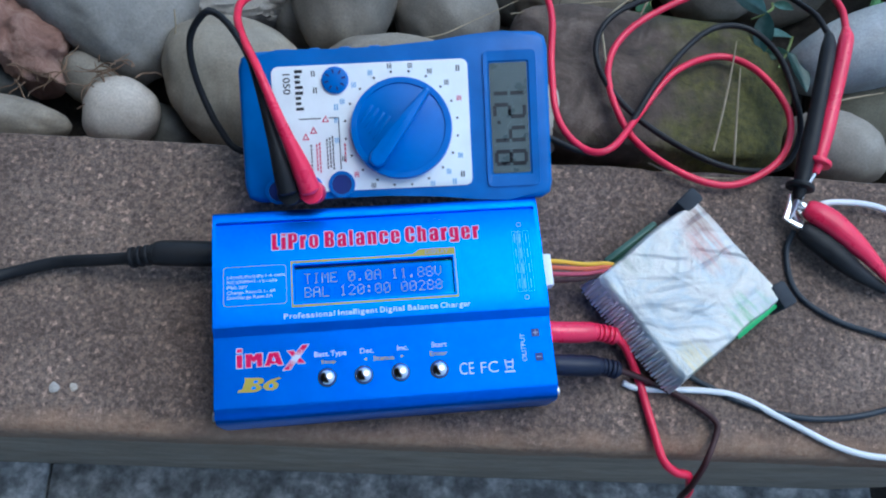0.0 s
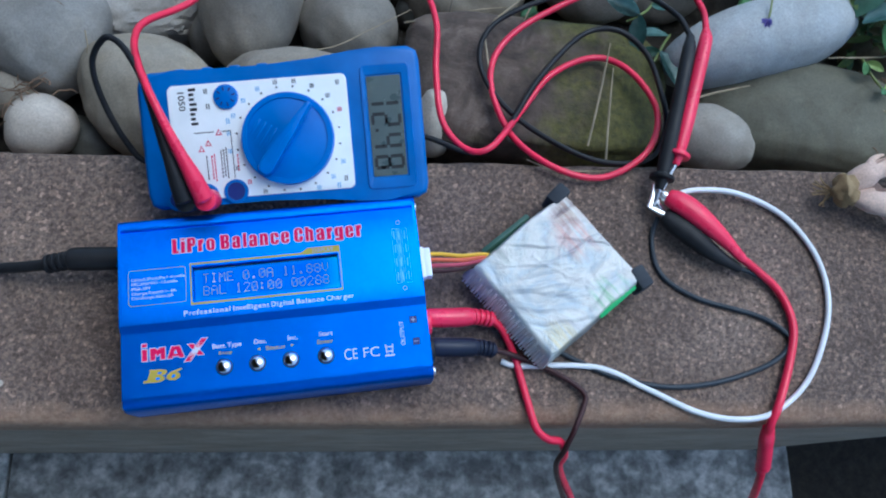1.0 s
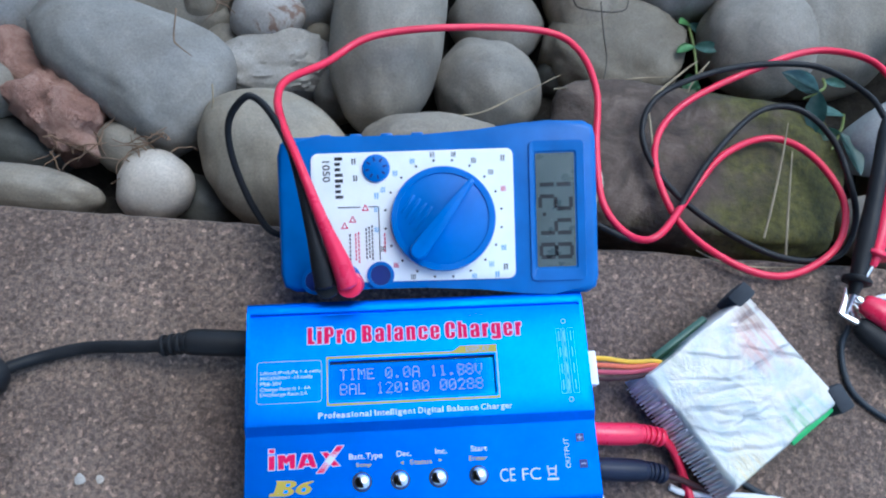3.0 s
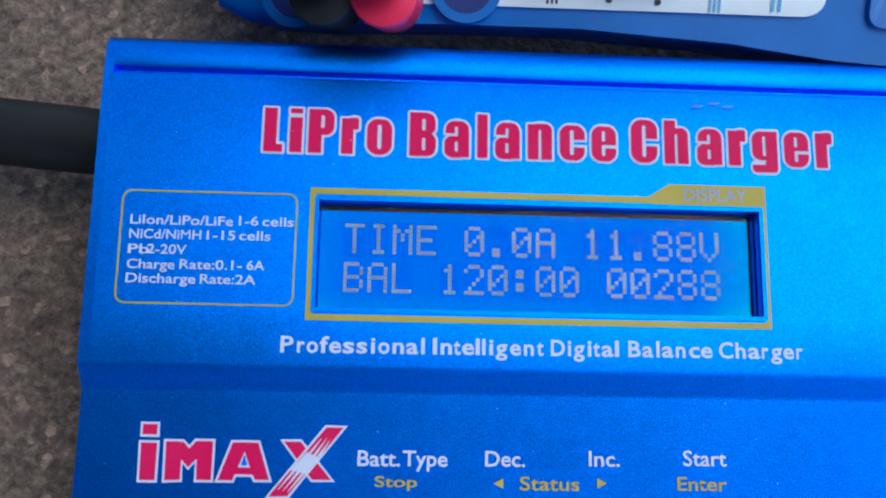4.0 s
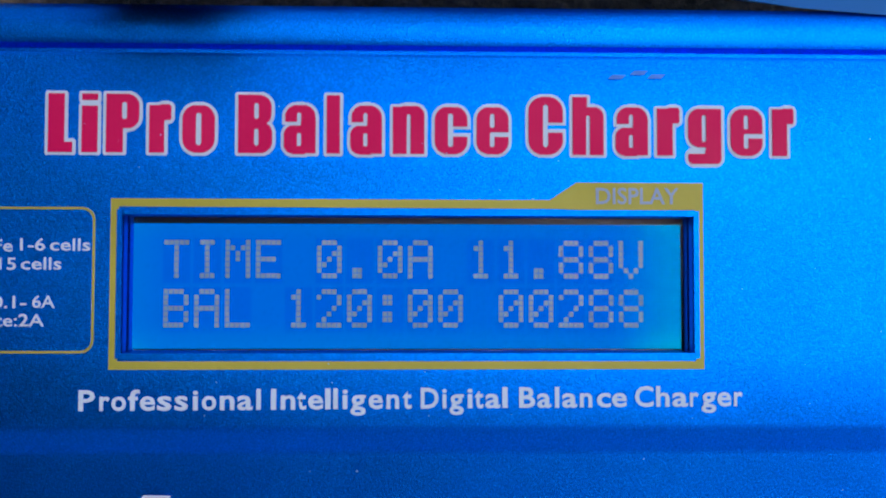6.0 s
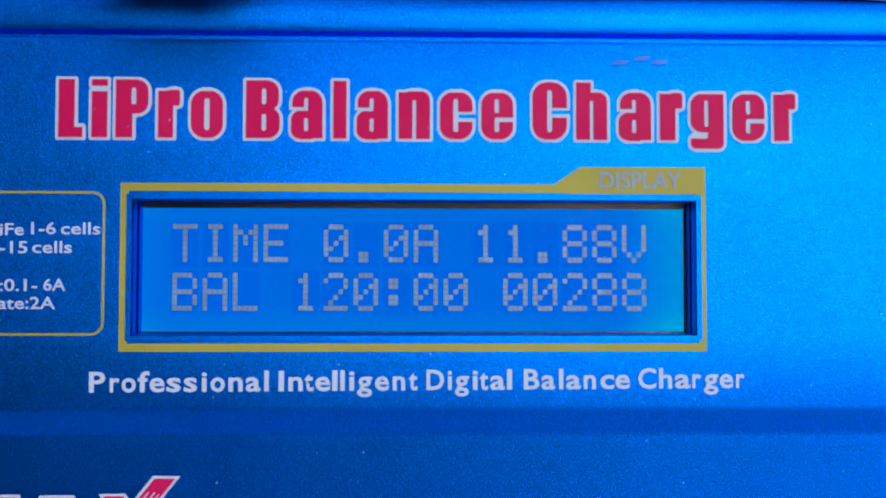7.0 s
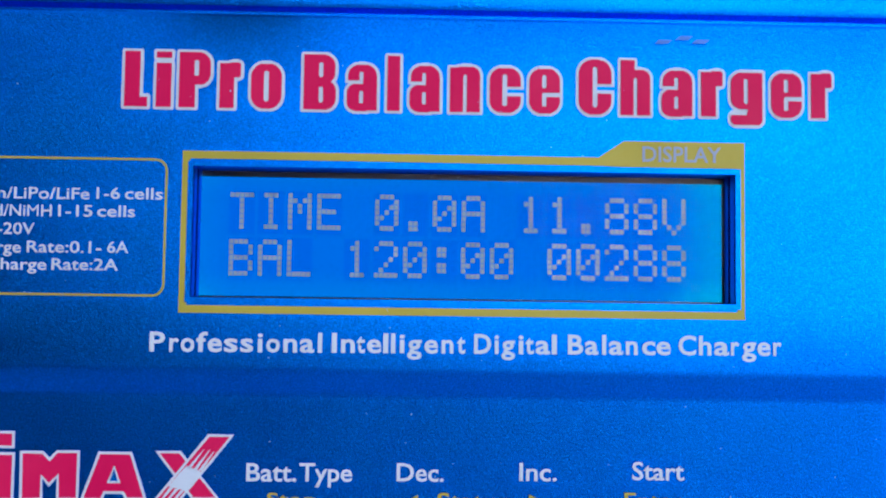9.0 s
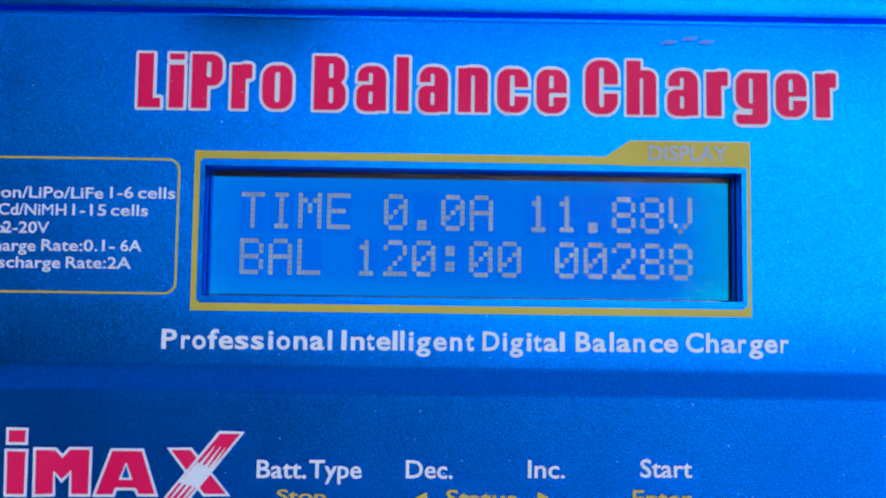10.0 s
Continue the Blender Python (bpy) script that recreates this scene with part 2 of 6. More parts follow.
GRIME = plastic("dark_grey_brown_grime", (0.055, 0.045, 0.038), 0.95, 0.3)
MOSSY, REDROCK, SLAB, PAVING, SOIL = mossy_material(), red_rock_material(), slab_material(), ground_material(), soil_material()
RENDERED = stone_material("grey_brown_wall_render", (0.29, 0.255, 0.215), (0.43, 0.385, 0.33), 0.6, 0.9)
ANODISED, FILM, GLOW = anodised_material(), wrap_material(), glow_material()
GLOW_CELL = glow_material("blue_display_cell", (0.0, 0.155, 0.98))
BLUE_ABS = plastic("blue_moulded_plastic", (0.001, 0.124, 0.45), 0.42)
KNOB_BLUE = plastic("blue_knob_plastic", (0.002, 0.140, 0.53), 0.38)
WHITE_FACE = plastic("white_printed_face", (0.80, 0.83, 0.86), 0.45, 0.05)
RED_PVC = plastic("red_pvc", (0.74, 0.012, 0.065), 0.36)
RED_BOOT = plastic("red_plug_plastic", (0.80, 0.02, 0.085), 0.32)
BLACK_PVC = plastic("black_pvc", (0.009, 0.0095, 0.012), 0.5, shine=0.28)
GREY_PVC = plastic("dark_grey_pvc", (0.03, 0.038, 0.05), 0.45, shine=0.3)
MAROON_PVC = plastic("dark_maroon_pvc", (0.04, 0.012, 0.014), 0.45, shine=0.3)
NAVY = plastic("navy_black_plastic", (0.006, 0.010, 0.030), 0.45, shine=0.3)
WHITE_PVC = plastic("white_pvc", (0.76, 0.78, 0.82), 0.4, 0.06)
YELLOW_PVC = plastic("yellow_pvc", (0.75, 0.45, 0.03), 0.4)
ORANGE_PVC = plastic("orange_pvc", (0.62, 0.13, 0.06), 0.4)
PINK_PVC = plastic("dull_red_pvc", (0.42, 0.06, 0.10), 0.4)
FOAM = plastic("black_foam", (0.03, 0.035, 0.045), 0.85)
GREEN_STRIP = plastic("green_label_film", (0.05, 0.42, 0.12), 0.35)
GREEN_DARK = plastic("dark_green_label_film", (0.04, 0.10, 0.07), 0.35)
INK_RED = plastic("red_print", (0.60, 0.001, 0.085), 0.55, 0.05, shine=0.12)
INK_WHITE = plastic("white_print", (0.55, 0.58, 0.73), 0.55, 0.05, shine=0.2)
INK_GOLD = plastic("gold_print", (0.42, 0.335, 0.045), 0.5, 0.08, shine=0.3)
INK_GREY = plastic("grey_blue_print", (0.26, 0.30, 0.48), 0.5, 0.05)
INK_NAVY = plastic("navy_print", (0.004, 0.02, 0.16), 0.5, 0.05)
INK_BLACK = plastic("black_print", (0.02, 0.02, 0.025), 0.5, 0.05)
INK_BLUE = plastic("light_blue_print", (0.10, 0.36, 0.66), 0.5, 0.05)
CRIMP = plastic("grey_film_weld", (0.70, 0.72, 0.74), 0.3, 0.25)
INK_PALE = plastic("pale_blue_print", (0.22, 0.44, 0.78), 0.5, 0.05)
INK_SCUFF = plastic("violet_scuff", (0.06, 0.20, 0.75), 0.6, 0.3)
POINTER_BLUE = plastic("light_blue_knob_ridge", (0.004, 0.150, 0.57), 0.34)
DOTS = plastic("lcd_dots", (0.15, 0.205, 0.30), 0.5, 0.03)
LCD_GREY = plastic("grey_lcd", (0.065, 0.09, 0.095), 0.3, 0.06)
LCD_INK = plastic("dark_lcd_segments", (0.006, 0.006, 0.010), 0.3, 0.03)
BEZEL_BLACK = plastic("black_display_frame", (0.006, 0.007, 0.012), 0.4)
STEM = plastic("pale_green_stem", (0.16, 0.20, 0.05), 0.6, 0.3)
STRAW = plastic("dry_straw", (0.29, 0.235, 0.15), 0.7, 0.35)
ROOT = plastic("brown_dry_roots", (0.16, 0.10, 0.06), 0.85, 0.4)
TWIG = plastic("dark_twig", (0.05, 0.04, 0.03), 0.8, 0.4)
# Dark surface of the unseen panels added to block sky light.
BLOCKER_DARK = plastic("dark_light_blocker", (0.07, 0.068, 0.066), 0.8, 0.25)
LEAF_DARK = leaf_material("dark_blue_green_leaf", (0.045, 0.115, 0.10), (0.11, 0.22, 0.20), 0.32)
LEAF_MID = leaf_material("mid_green_leaf", (0.08, 0.23, 0.09), (0.16, 0.36, 0.17))
LEAF_LIME = leaf_material("yellow_green_leaf", (0.19, 0.30, 0.07), (0.32, 0.43, 0.15))
BULB_SKIN = leaf_material("pale_sage_leaf", (0.36, 0.41, 0.33), (0.52, 0.56, 0.46), 0.6)
BULB_WHITE = stone_material("white_leaf_base", (0.72, 0.71, 0.66), (0.95, 0.94, 0.90), 0.4)
BULB_PINK = stone_material("pinkish_dry_stalk", (0.56, 0.40, 0.36), (0.86, 0.70, 0.64), 0.5)
BULB_ROOT = stone_material("ochre_dry_root", (0.30, 0.20, 0.09), (0.50, 0.37, 0.20), 0.6)
def litter_material():
    k = Mat("mixed_leaf_litter", 0.6)
    island = k.nt.nodes.new("ShaderNodeNewGeometry").outputs["Random Per Island"]
    col = k.ramp(island, [(0.0, (0.04, 0.10, 0.07)), (0.35, (0.09, 0.19, 0.07)), (0.6, (0.17, 0.26, 0.07)), (0.72, (0.16, 0.12, 0.07)), (1.0, (0.30, 0.23, 0.14))])
    k.color(k.mix(0.5, col, k.ramp(k.noise(260, 4), [(0.3, (0.7,) * 3), (0.7, (1.3,) * 3)]), "MULTIPLY"))
    return k.m


LITTER = litter_material()
PETAL = plastic("violet_petal", (0.26, 0.22, 0.62), 0.5, 0.2)
CHROME = Mat("polished_steel", 0.12, 1.0).color((0.72, 0.73, 0.75)).m
TIN = Mat("tinned_metal", 0.28, 1.0).color((0.80, 0.81, 0.83)).m


def glass_material():
    k = Mat("clear_display_pane", 0.02)
    k.color((1.0, 1.0, 1.0))
    k.b.inputs["Transmission Weight"].default_value = 1.0
    k.b.inputs["IOR"].default_value = 1.07
    return k.m


PANE = glass_material()


# ---- mesh helpers ----
def mesh_object(name, bm, material, parent=None, label="", smooth=True, at=None):
    """Links a bmesh as one mesh object, under a thing when one is given."""
    me = bpy.data.meshes.new(name)
    bmesh.ops.recalc_face_normals(bm, faces=bm.faces)
    if smooth:
        for f in bm.faces:
            f.smooth = True
        for e in bm.edges:
            if len(e.link_faces) == 2 and e.calc_face_angle(0) > 0.7:
                e.smooth = False
    bm.to_mesh(me)
    bm.free()
    me.materials.append(material)
    ob = new(name, me)
    if parent is not None:
        ob.parent = parent
    if at is not None:
        ob.matrix_basis = at
    if label:
        ob["label"] = label
    return ob


def part(name, bm, material, parent, label="", smooth=True, at=None):
    return mesh_object(name, bm, material, parent, label, smooth, at)


def thing(name, label, category, at=None, group=""):
    ob = new(name)
    if at is not None:
        ob.matrix_basis = at
    return tagged(ob, label, category, group)


def box(sx, sy, sz, at=None, bevel=0.0, segments=2):
    bm = bmesh.new()
    bmesh.ops.create_cube(bm, size=1.0)
    bmesh.ops.scale(bm, vec=(sx, sy, sz), verts=bm.verts)
    if bevel:
        bmesh.ops.bevel(bm, geom=bm.edges[:], offset=bevel, segments=segments, affect="EDGES", profile=0.5)
    if at is not None:
        bmesh.ops.transform(bm, matrix=at, verts=bm.verts)
    return bm


def cylinder(r1, r2, depth, at=None, sides=24, bevel=0.0):
    bm = bmesh.new()
    bmesh.ops.create_cone(bm, cap_ends=True, segments=sides, radius1=r1, radius2=r2, depth=depth)
    if bevel:
        rims = [e for e in bm.edges if abs(e.verts[0].co.z - e.verts[1].co.z) < 1e-7]
        bmesh.ops.bevel(bm, geom=rims, offset=bevel, segments=2, affect="EDGES", profile=0.5)
    if at is not None:
        bmesh.ops.transform(bm, matrix=at, verts=bm.verts)
    return bm


def join(*bms):
    out = bms[0]
    for other in bms[1:]:
        me = bpy.data.meshes.new("joined")
        other.to_mesh(me)
        other.free()
        out.from_mesh(me)
        bpy.data.meshes.remove(me)
    return out


def glide(points, steps=8):
    """A smooth line (Catmull-Rom) through the points."""
    p = [Vector(q) for q in points]
    p = [p[0] * 2 - p[1]] + p + [p[-1] * 2 - p[-2]]
    line = []
    for i in range(1, len(p) - 2):
        a, b, c, d = p[i - 1], p[i], p[i + 1], p[i + 2]
        for s in range(steps):
            t = s / steps
            line.append(0.5 * ((2 * b) + (c - a) * t + (2 * a - 5 * b + 4 * c - d) * t * t + (3 * b - a - 3 * c + d) * t ** 3))
    line.append(p[-2])
    return line


def tube(points, radius, sides=10, steps=8, ends=1.0, flat=1.0):
    """A swept round section along a smooth line; radius may be a list of radii along it."""
    line = glide(points, steps)
    bm = bmesh.new()
    rings, up = [], Vector((0, 0, 1))
    for i, p in enumerate(line):
        ahead = (line[min(i + 1, len(line) - 1)] - line[max(i - 1, 0)]).normalized()
        side = ahead.cross(up)
        side = side.normalized() if side.length > 1e-4 else Vector((1, 0, 0))
        top = side.cross(ahead).normalized()
        f = i / (len(line) - 1)
        if isinstance(radius, (list, tuple)):
            g = f * (len(radius) - 1)
            j = min(int(g), len(radius) - 2)
            r = radius[j] + (radius[j + 1] - radius[j]) * (g - j)
        else:
            r = radius
        if i in (0, len(line) - 1):
            r *= ends
        rings.append([bm.verts.new(p + (side * math.cos(a) + top * math.sin(a) * flat) * r) for a in (math.tau * s / sides for s in range(sides))])
    for a, b in zip(rings, rings[1:]):
        for s in range(sides):
            bm.faces.new((a[s], a[(s + 1) % sides], b[(s + 1) % sides], b[s]))
    bm.faces.new(rings[0][::-1])
    bm.faces.new(rings[-1])
    return bm


def rounded(w, h, r, steps=5):
    """Corner points of a rounded rectangle about the origin."""
    pts = []
    for cx, cy, a0 in ((w / 2 - r, h / 2 - r, 0), (-w / 2 + r, h / 2 - r, 90), (-w / 2 + r, -h / 2 + r, 180), (w / 2 - r, -h / 2 + r, 270)):
        for s in range(steps + 1):
            a = radians(a0 + 90 * s / steps)
            pts.append((cx + r * math.cos(a), cy + r * math.sin(a)))
    return pts


def plate(outline, z0, z1, bevel=0.0, at=None):
    """A flat piece of the given outline, from z0 up to z1, its upper rim bevelled."""
    bm = bmesh.new()
    low = [bm.verts.new((x, y, z0)) for x, y in outline]
    high = [bm.verts.new((x, y, z1)) for x, y in outline]
    n = len(outline)
    for i in range(n):
        bm.faces.new((low[i], low[(i + 1) % n], high[(i + 1) % n], high[i]))
    bm.faces.new(low[::-1])
    top = bm.faces.new(high)
    if bevel:
        bmesh.ops.bevel(bm, geom=top.edges[:], offset=bevel, segments=3, affect="EDGES", profile=0.5)
    if at is not None:
        bmesh.ops.transform(bm, matrix=at, verts=bm.verts)
    return bm


def ring_plate(outer, inner, z0, z1):
    """A flat frame between two outlines of as many points."""
    bm = bmesh.new()
    n = len(outer)
    v = [[bm.verts.new((x, y, z)) for x, y in line] for line, z in ((outer, z0), (outer, z1), (inner, z1), (inner, z0))]
    for a in range(4):
        for i in range(n):
            bm.faces.new((v[a][i], v[a][(i + 1) % n], v[(a + 1) % 4][(i + 1) % n], v[(a + 1) % 4][i]))
    return bm


def writing(name, text, x0, y0, x1, y1, z, material, parent, bold=0.0, turn=0.0, label="", thick=0.00004, slant=0.0):
    """Printed letters that fill the box (x0, y0)-(x1, y1) at height z of the parent; turned about the box's centre."""
    curve = bpy.data.curves.new(name, "FONT")
    curve.body, curve.size, curve.offset, curve.resolution_u = text, 1.0, bold, 4
    curve.shear = slant
    source = new(name, curve)
    me = bpy.data.meshes.new_from_object(source.evaluated_get(bpy.context.evaluated_depsgraph_get()))
    bpy.data.objects.remove(source)
    bpy.data.curves.remove(curve)
    co = np.array([v.co[:] for v in me.vertices])
    lo, hi = co.min(0), co.max(0)
    w, h = x1 - x0, y1 - y0
    if abs(turn) == 90:
        w, h = h, w
    m = pose((x0 + x1) / 2, (y0 + y1) / 2, z, 0, 0, turn) @ Matrix.Diagonal((w / (hi[0] - lo[0]), h / (hi[1] - lo[1]), 1, 1)) @ Matrix.Translation((-(lo[0] + hi[0]) / 2, -(lo[1] + hi[1]) / 2, 0))
    me.transform(m)
    me.materials.append(material)
    ob = new(name, me)
    ob.parent = parent
    if label:
        ob["label"] = label
    return ob


GLYPHS = {}


def glyph(ch, bold):
    """Flat mesh data of one printed letter with its ink box, kept for the next use."""
    key = (ch, bold)
    if key not in GLYPHS:
        curve = bpy.data.curves.new("letter", "FONT")
        curve.body, curve.size, curve.offset, curve.resolution_u = ch, 1.0, bold, 3
        source = new("letter", curve)
        me = bpy.data.meshes.new_from_object(source.evaluated_get(bpy.context.evaluated_depsgraph_get()))
        bpy.data.objects.remove(source)
        bpy.data.curves.remove(curve)
        co = np.array([v.co[:] for v in me.vertices])
        GLYPHS[key] = (me, co.min(0), co.max(0))
    return GLYPHS[key]


def lettered(name, text, x0, x1, base, cap, z, material, parent, bold=0.015):
    """A printed word between x0 and x1 on its baseline, each letter a part of its own."""
    tall = glyph("H", bold)[2][1]
    spots, right = [], 0.0
    for k, ch in enumerate(text):
        if k:
            full = glyph(text[:k + 1], bold)
            right = full[2][0]
        else:
            right = glyph(ch, bold)[2][0]
        _, lo, hi = glyph(ch, bold)
        spots.append((right - (hi[0] - lo[0]), right))
    start, end = spots[0][0], spots[-1][1]
    sx, sy = (x1 - x0) / (end - start), cap / tall
    for ch, (a, b) in zip(text, spots):
        me, lo, hi = glyph(ch, 0.0 if ch == "M" else bold)
        me = me.copy()
        me.transform(Matrix.Translation((x0 + (a - start) * sx, base, z)) @ Matrix.Diagonal((sx, sy, 1, 1)) @ Matrix.Translation((-lo[0], 0, 0)))
        me.materials.append(material)
        new(name, me).parent = parent


def bar(name, x0, y0, x1, y1, z, material, parent, lean=0.0, label=""):
    """A printed bar; lean shifts its upper edge."""
    bm = bmesh.new()
    bm.faces.new([bm.verts.new(v) for v in ((x0, y0, z), (x1, y0, z), (x1 + lean, y1, z), (x0 + lean, y1, z))])
    return part(name, bm, material, parent, label, smooth=False)


# ---- the low wall, the bed behind it and the yard below ----
EDGE = -6.6
SLAB_AT = pose(0.088, 0.0, 0.0, 0, 0, EDGE)


def coping():
    """The coping slab: a long bar of concrete with worn, uneven edges."""
    rng = random.Random(4)
    bm = bmesh.new()
    n, lines = 436, []
    back, front = 0.0735, -0.0600
    for i in range(n + 1):
        x = -1.30 + 2.60 * i / n
        b = back + 0.0012 * noise.noise((x * 30, 0, 0)) + 0.0007 * noise.noise((x * 130, 3, 0))
        f = front + 0.0008 * noise.noise((x * 26, 9, 0)) + 0.0006 * noise.noise((x * 140, 5, 0))
        row = [(b + 0.001, -0.037), (b + 0.001, -0.006), (b - 0.001, -0.002), (b - 0.005, -0.0004)]
        row += [(f + (b - f) * k, 0.0006 * noise.noise((x * 60, k * 9, 1))) for k in (0.92, 0.8, 0.68, 0.56, 0.44, 0.32, 0.2, 0.1)]
        row += [(f + 0.0055, -0.0005), (f + 0.002, -0.0025), (f + 0.0002, -0.0062), (f, -0.011), (f + 0.0003, -0.034), (f + 0.0012, -0.0355), (f + 0.0030, -0.037)]
        # Past x 0.296 the lower front thins away over the dark sheet.
        thin = 1.0 if x < 0.296 else max(0.08, 1.0 - (x - 0.296) / 0.012)
        lines.append([bm.verts.new((x, y, z if z > -0.0112 else -0.011 + (z + 0.011) * thin)) for y, z in row])
    for a, b in zip(lines, lines[1:]):
        for j in range(len(a)):
            k = (j + 1) % len(a)
            bm.faces.new((a[j], a[k], b[k], b[j]))
    bm.faces.new(lines[0])
    bm.faces.new(lines[-1][::-1])
    return tagged(mesh_object("wall_coping", bm, SLAB, at=SLAB_AT), "weathered brown sandy concrete coping of a low garden wall", "coping", kind="structure")


coping()
tagged(mesh_object("wall_front", box(1.60, 0.12, 0.3225, pose(-0.50, 0.0018, -0.19875), 0.002), RENDERED, at=SLAB_AT), "grey-brown rendered face of the low garden wall", "wall", kind="structure")
# Added dark sheet in the soil colour, behind the wall face's right end.
tagged(mesh_object("dark_end_sheet", box(1.0, 0.02, 0.3225, pose(0.80, 0.05, -0.19875), 0.002), SOIL, at=SLAB_AT), "dark sheet set back under the end of the coping", "wall", kind="structure")


def yard():
    """The ground: one sheet that reaches the horizon, with the paved strip as slabs on it."""
    bm = bmesh.new()
    bmesh.ops.create_grid(bm, x_segments=2, y_segments=2, size=60)
    tagged(mesh_object("ground", bm, SOIL, at=pose(0, 0, -0.375)), "dark bare earth round the wall", "ground", kind="structure")
    strip = new("pavement")
    strip.matrix_basis = SLAB_AT
    tagged(strip, "grey washed pebble paving slabs at the foot of the wall", "pavement", kind="structure")
    for x0, x1 in ((-1.540, -1.142), (-1.140, -0.749), (-0.747, -0.348), (-0.346, 0.335)):
        part("paving_slab", box(x1 - x0, 0.395, 0.03, pose((x0 + x1) / 2, -0.25, -0.3605), 0.004), PAVING, strip)


yard()


def bed():
    """Dark soil under the stones: an uneven top on a solid bank of earth."""
    bm = bmesh.new()
    bmesh.ops.create_grid(bm, x_segments=220, y_segments=90, size=0.5)
    for v in bm.verts:
        v.co = Vector((v.co.x * 2.58, v.co.y * 0.95 + 0.55, 0))
        v.co.z = -0.058 + 0.006 * noise.noise(v.co * 22) + 0.004 * noise.noise(v.co * 70)
    low = bmesh.ops.extrude_face_region(bm, geom=bm.faces[:])["geom"]
    for v in low:
        if isinstance(v, bmesh.types.BMVert):
            v.co.z = -0.38
    tagged(mesh_object("bed", bm, SOIL, at=SLAB_AT), "damp dark soil between the river stones", "soil", kind="structure")


bed()
# Unseen panels, added to block sky and darken reflections on the charger.
tagged(mesh_object("sky_blocker", box(5.0, 9.0, 0.06, pose(-2.58, -0.815, 2.45, 0, 0, 19.0), 0.01), BLOCKER_DARK), "added unseen dark panel overhead that blocks sky on the left", "roof", kind="structure")
tagged(mesh_object("sky_blocker_side", box(3.0, 2.9, 0.06, pose(-1.15, -2.15, 2.37), 0.01), BLOCKER_DARK), "added unseen dark panel overhead that blocks sky towards the yard", "roof", kind="structure")
tagged(mesh_object("low_blocker_side", box(9.0, 0.2, 1.0, pose(0.75, -4.55, 0.125), 0.01), BLOCKER_DARK), "added unseen low dark panel that blocks light along the yard", "wall", kind="structure")
tagged(mesh_object("tall_blocker", box(0.2, 9.0, 2.83, pose(-3.75, 0.5, 1.04), 0.01), BLOCKER_DARK), "added unseen tall dark panel that blocks light on the left", "wall", kind="structure")


# ---- the river stones ----
def pebble(x, y, z, a, b, c, turn, material=None, label="smooth grey river stone lying in the bed", seed=0, square=1.0, taper=0.0, lumps=0.05, tilt=0.0, name="river_stone"):
    """A water-worn stone with half-axes a, b, c; square makes it blocky, taper narrows one end, lumps roughen it."""
    bm = bmesh.new()
    bmesh.ops.create_icosphere(bm, subdivisions=5 if a > 0.03 else 4, radius=1.0)
    off = Vector((seed * 7.3 + 100 * x, seed * 3.1 + 100 * y, 1.7))
    for v in bm.verts:
        d = v.co.copy()
        if square != 1.0:
            d = Vector([math.copysign(abs(q) ** square, q) for q in d])
        grow = 1 + lumps * 1.6 * noise.noise(v.co * 1.1 + off) + lumps * 0.8 * noise.noise(v.co * 2.6 + off) + lumps * 0.25 * noise.noise(v.co * 7 + off)
        if lumps > 0.1:
            grow += lumps * 0.35 * noise.noise(v.co * 14 + off) + lumps * 0.2 * noise.noise(v.co * 28 + off)
        k = 1 - taper * v.co.x
        v.co = Vector((d.x * a * grow, d.y * b * grow * k, d.z * c * grow))
    ob = mesh_object(name, bm, material or GREY, at=pose(x, y, z, tilt, 0, turn))
    return tagged(ob, label, "stone", "river stones in the bed")


pebble(-0.2141, 0.2663, -0.0400, 0.0562, 0.0409, 0.0360, 84, BLUE_GREY, "large smooth grey river stone at the edge of the bed", 1)
pebble(-0.1672, 0.3029, -0.0350, 0.0141, 0.0152, 0.0200, -4, GREY, "small rounded grey river stone", 2)
pebble(-0.1369, 0.2707, -0.0380, 0.0402, 0.0318, 0.0280, 15, WARM, "smooth oval grey river stone", 3)
pebble(-0.1370, 0.1930, -0.0280, 0.0555, 0.0305, 0.0280, -30, GREY, "large pear-shaped grey river stone with a dry root lying on it", 4, 0.70, -0.42)
pebble(-0.1669, 0.1674, -0.0330, 0.0268, 0.0211, 0.0240, -37, REDROCK, "rough rusty red-brown rock, knobbly and crumbling", 5, 0.9, 0.1, 0.24)
pebble(-0.1931, 0.1976, -0.0390, 0.0266, 0.0146, 0.0200, -46, REDROCK, "rough red-brown rock half covered by grey stones", 55, 0.9, 0.0, 0.14)
pebble(-0.2119, 0.1789, -0.0320, 0.0245, 0.0153, 0.0200, 19, BEIGE, "smooth light grey-beige river stone", 6)
pebble(-0.1993, 0.1581, -0.0520, 0.0337, 0.0158, 0.0180, -10, DARK, "dark stone lying deep between others", 7)
pebble(-0.1836, 0.1236, -0.0300, 0.0375, 0.0128, 0.0180, -8, WARM, "long flat grey river stone against the coping", 8, 0.95)
pebble(-0.1369, 0.1477, -0.0360, 0.0170, 0.0141, 0.0180, -27, BEIGE, "small rounded beige river stone", 9)
pebble(-0.1193, 0.1232, -0.0290, 0.0190, 0.0176, 0.0200, 42, WHITE, "small white egg-shaped river stone with fine pits", 10)
pebble(-0.1192, 0.2384, -0.0480, 0.0304, 0.0153, 0.0180, -14, BEIGE, "half-buried grey-beige river stone", 11)
pebble(-0.1020, 0.2413, -0.0390, 0.0116, 0.0158, 0.0160, -27, BEIGE, "small beige stone tangled with dry roots", 12)
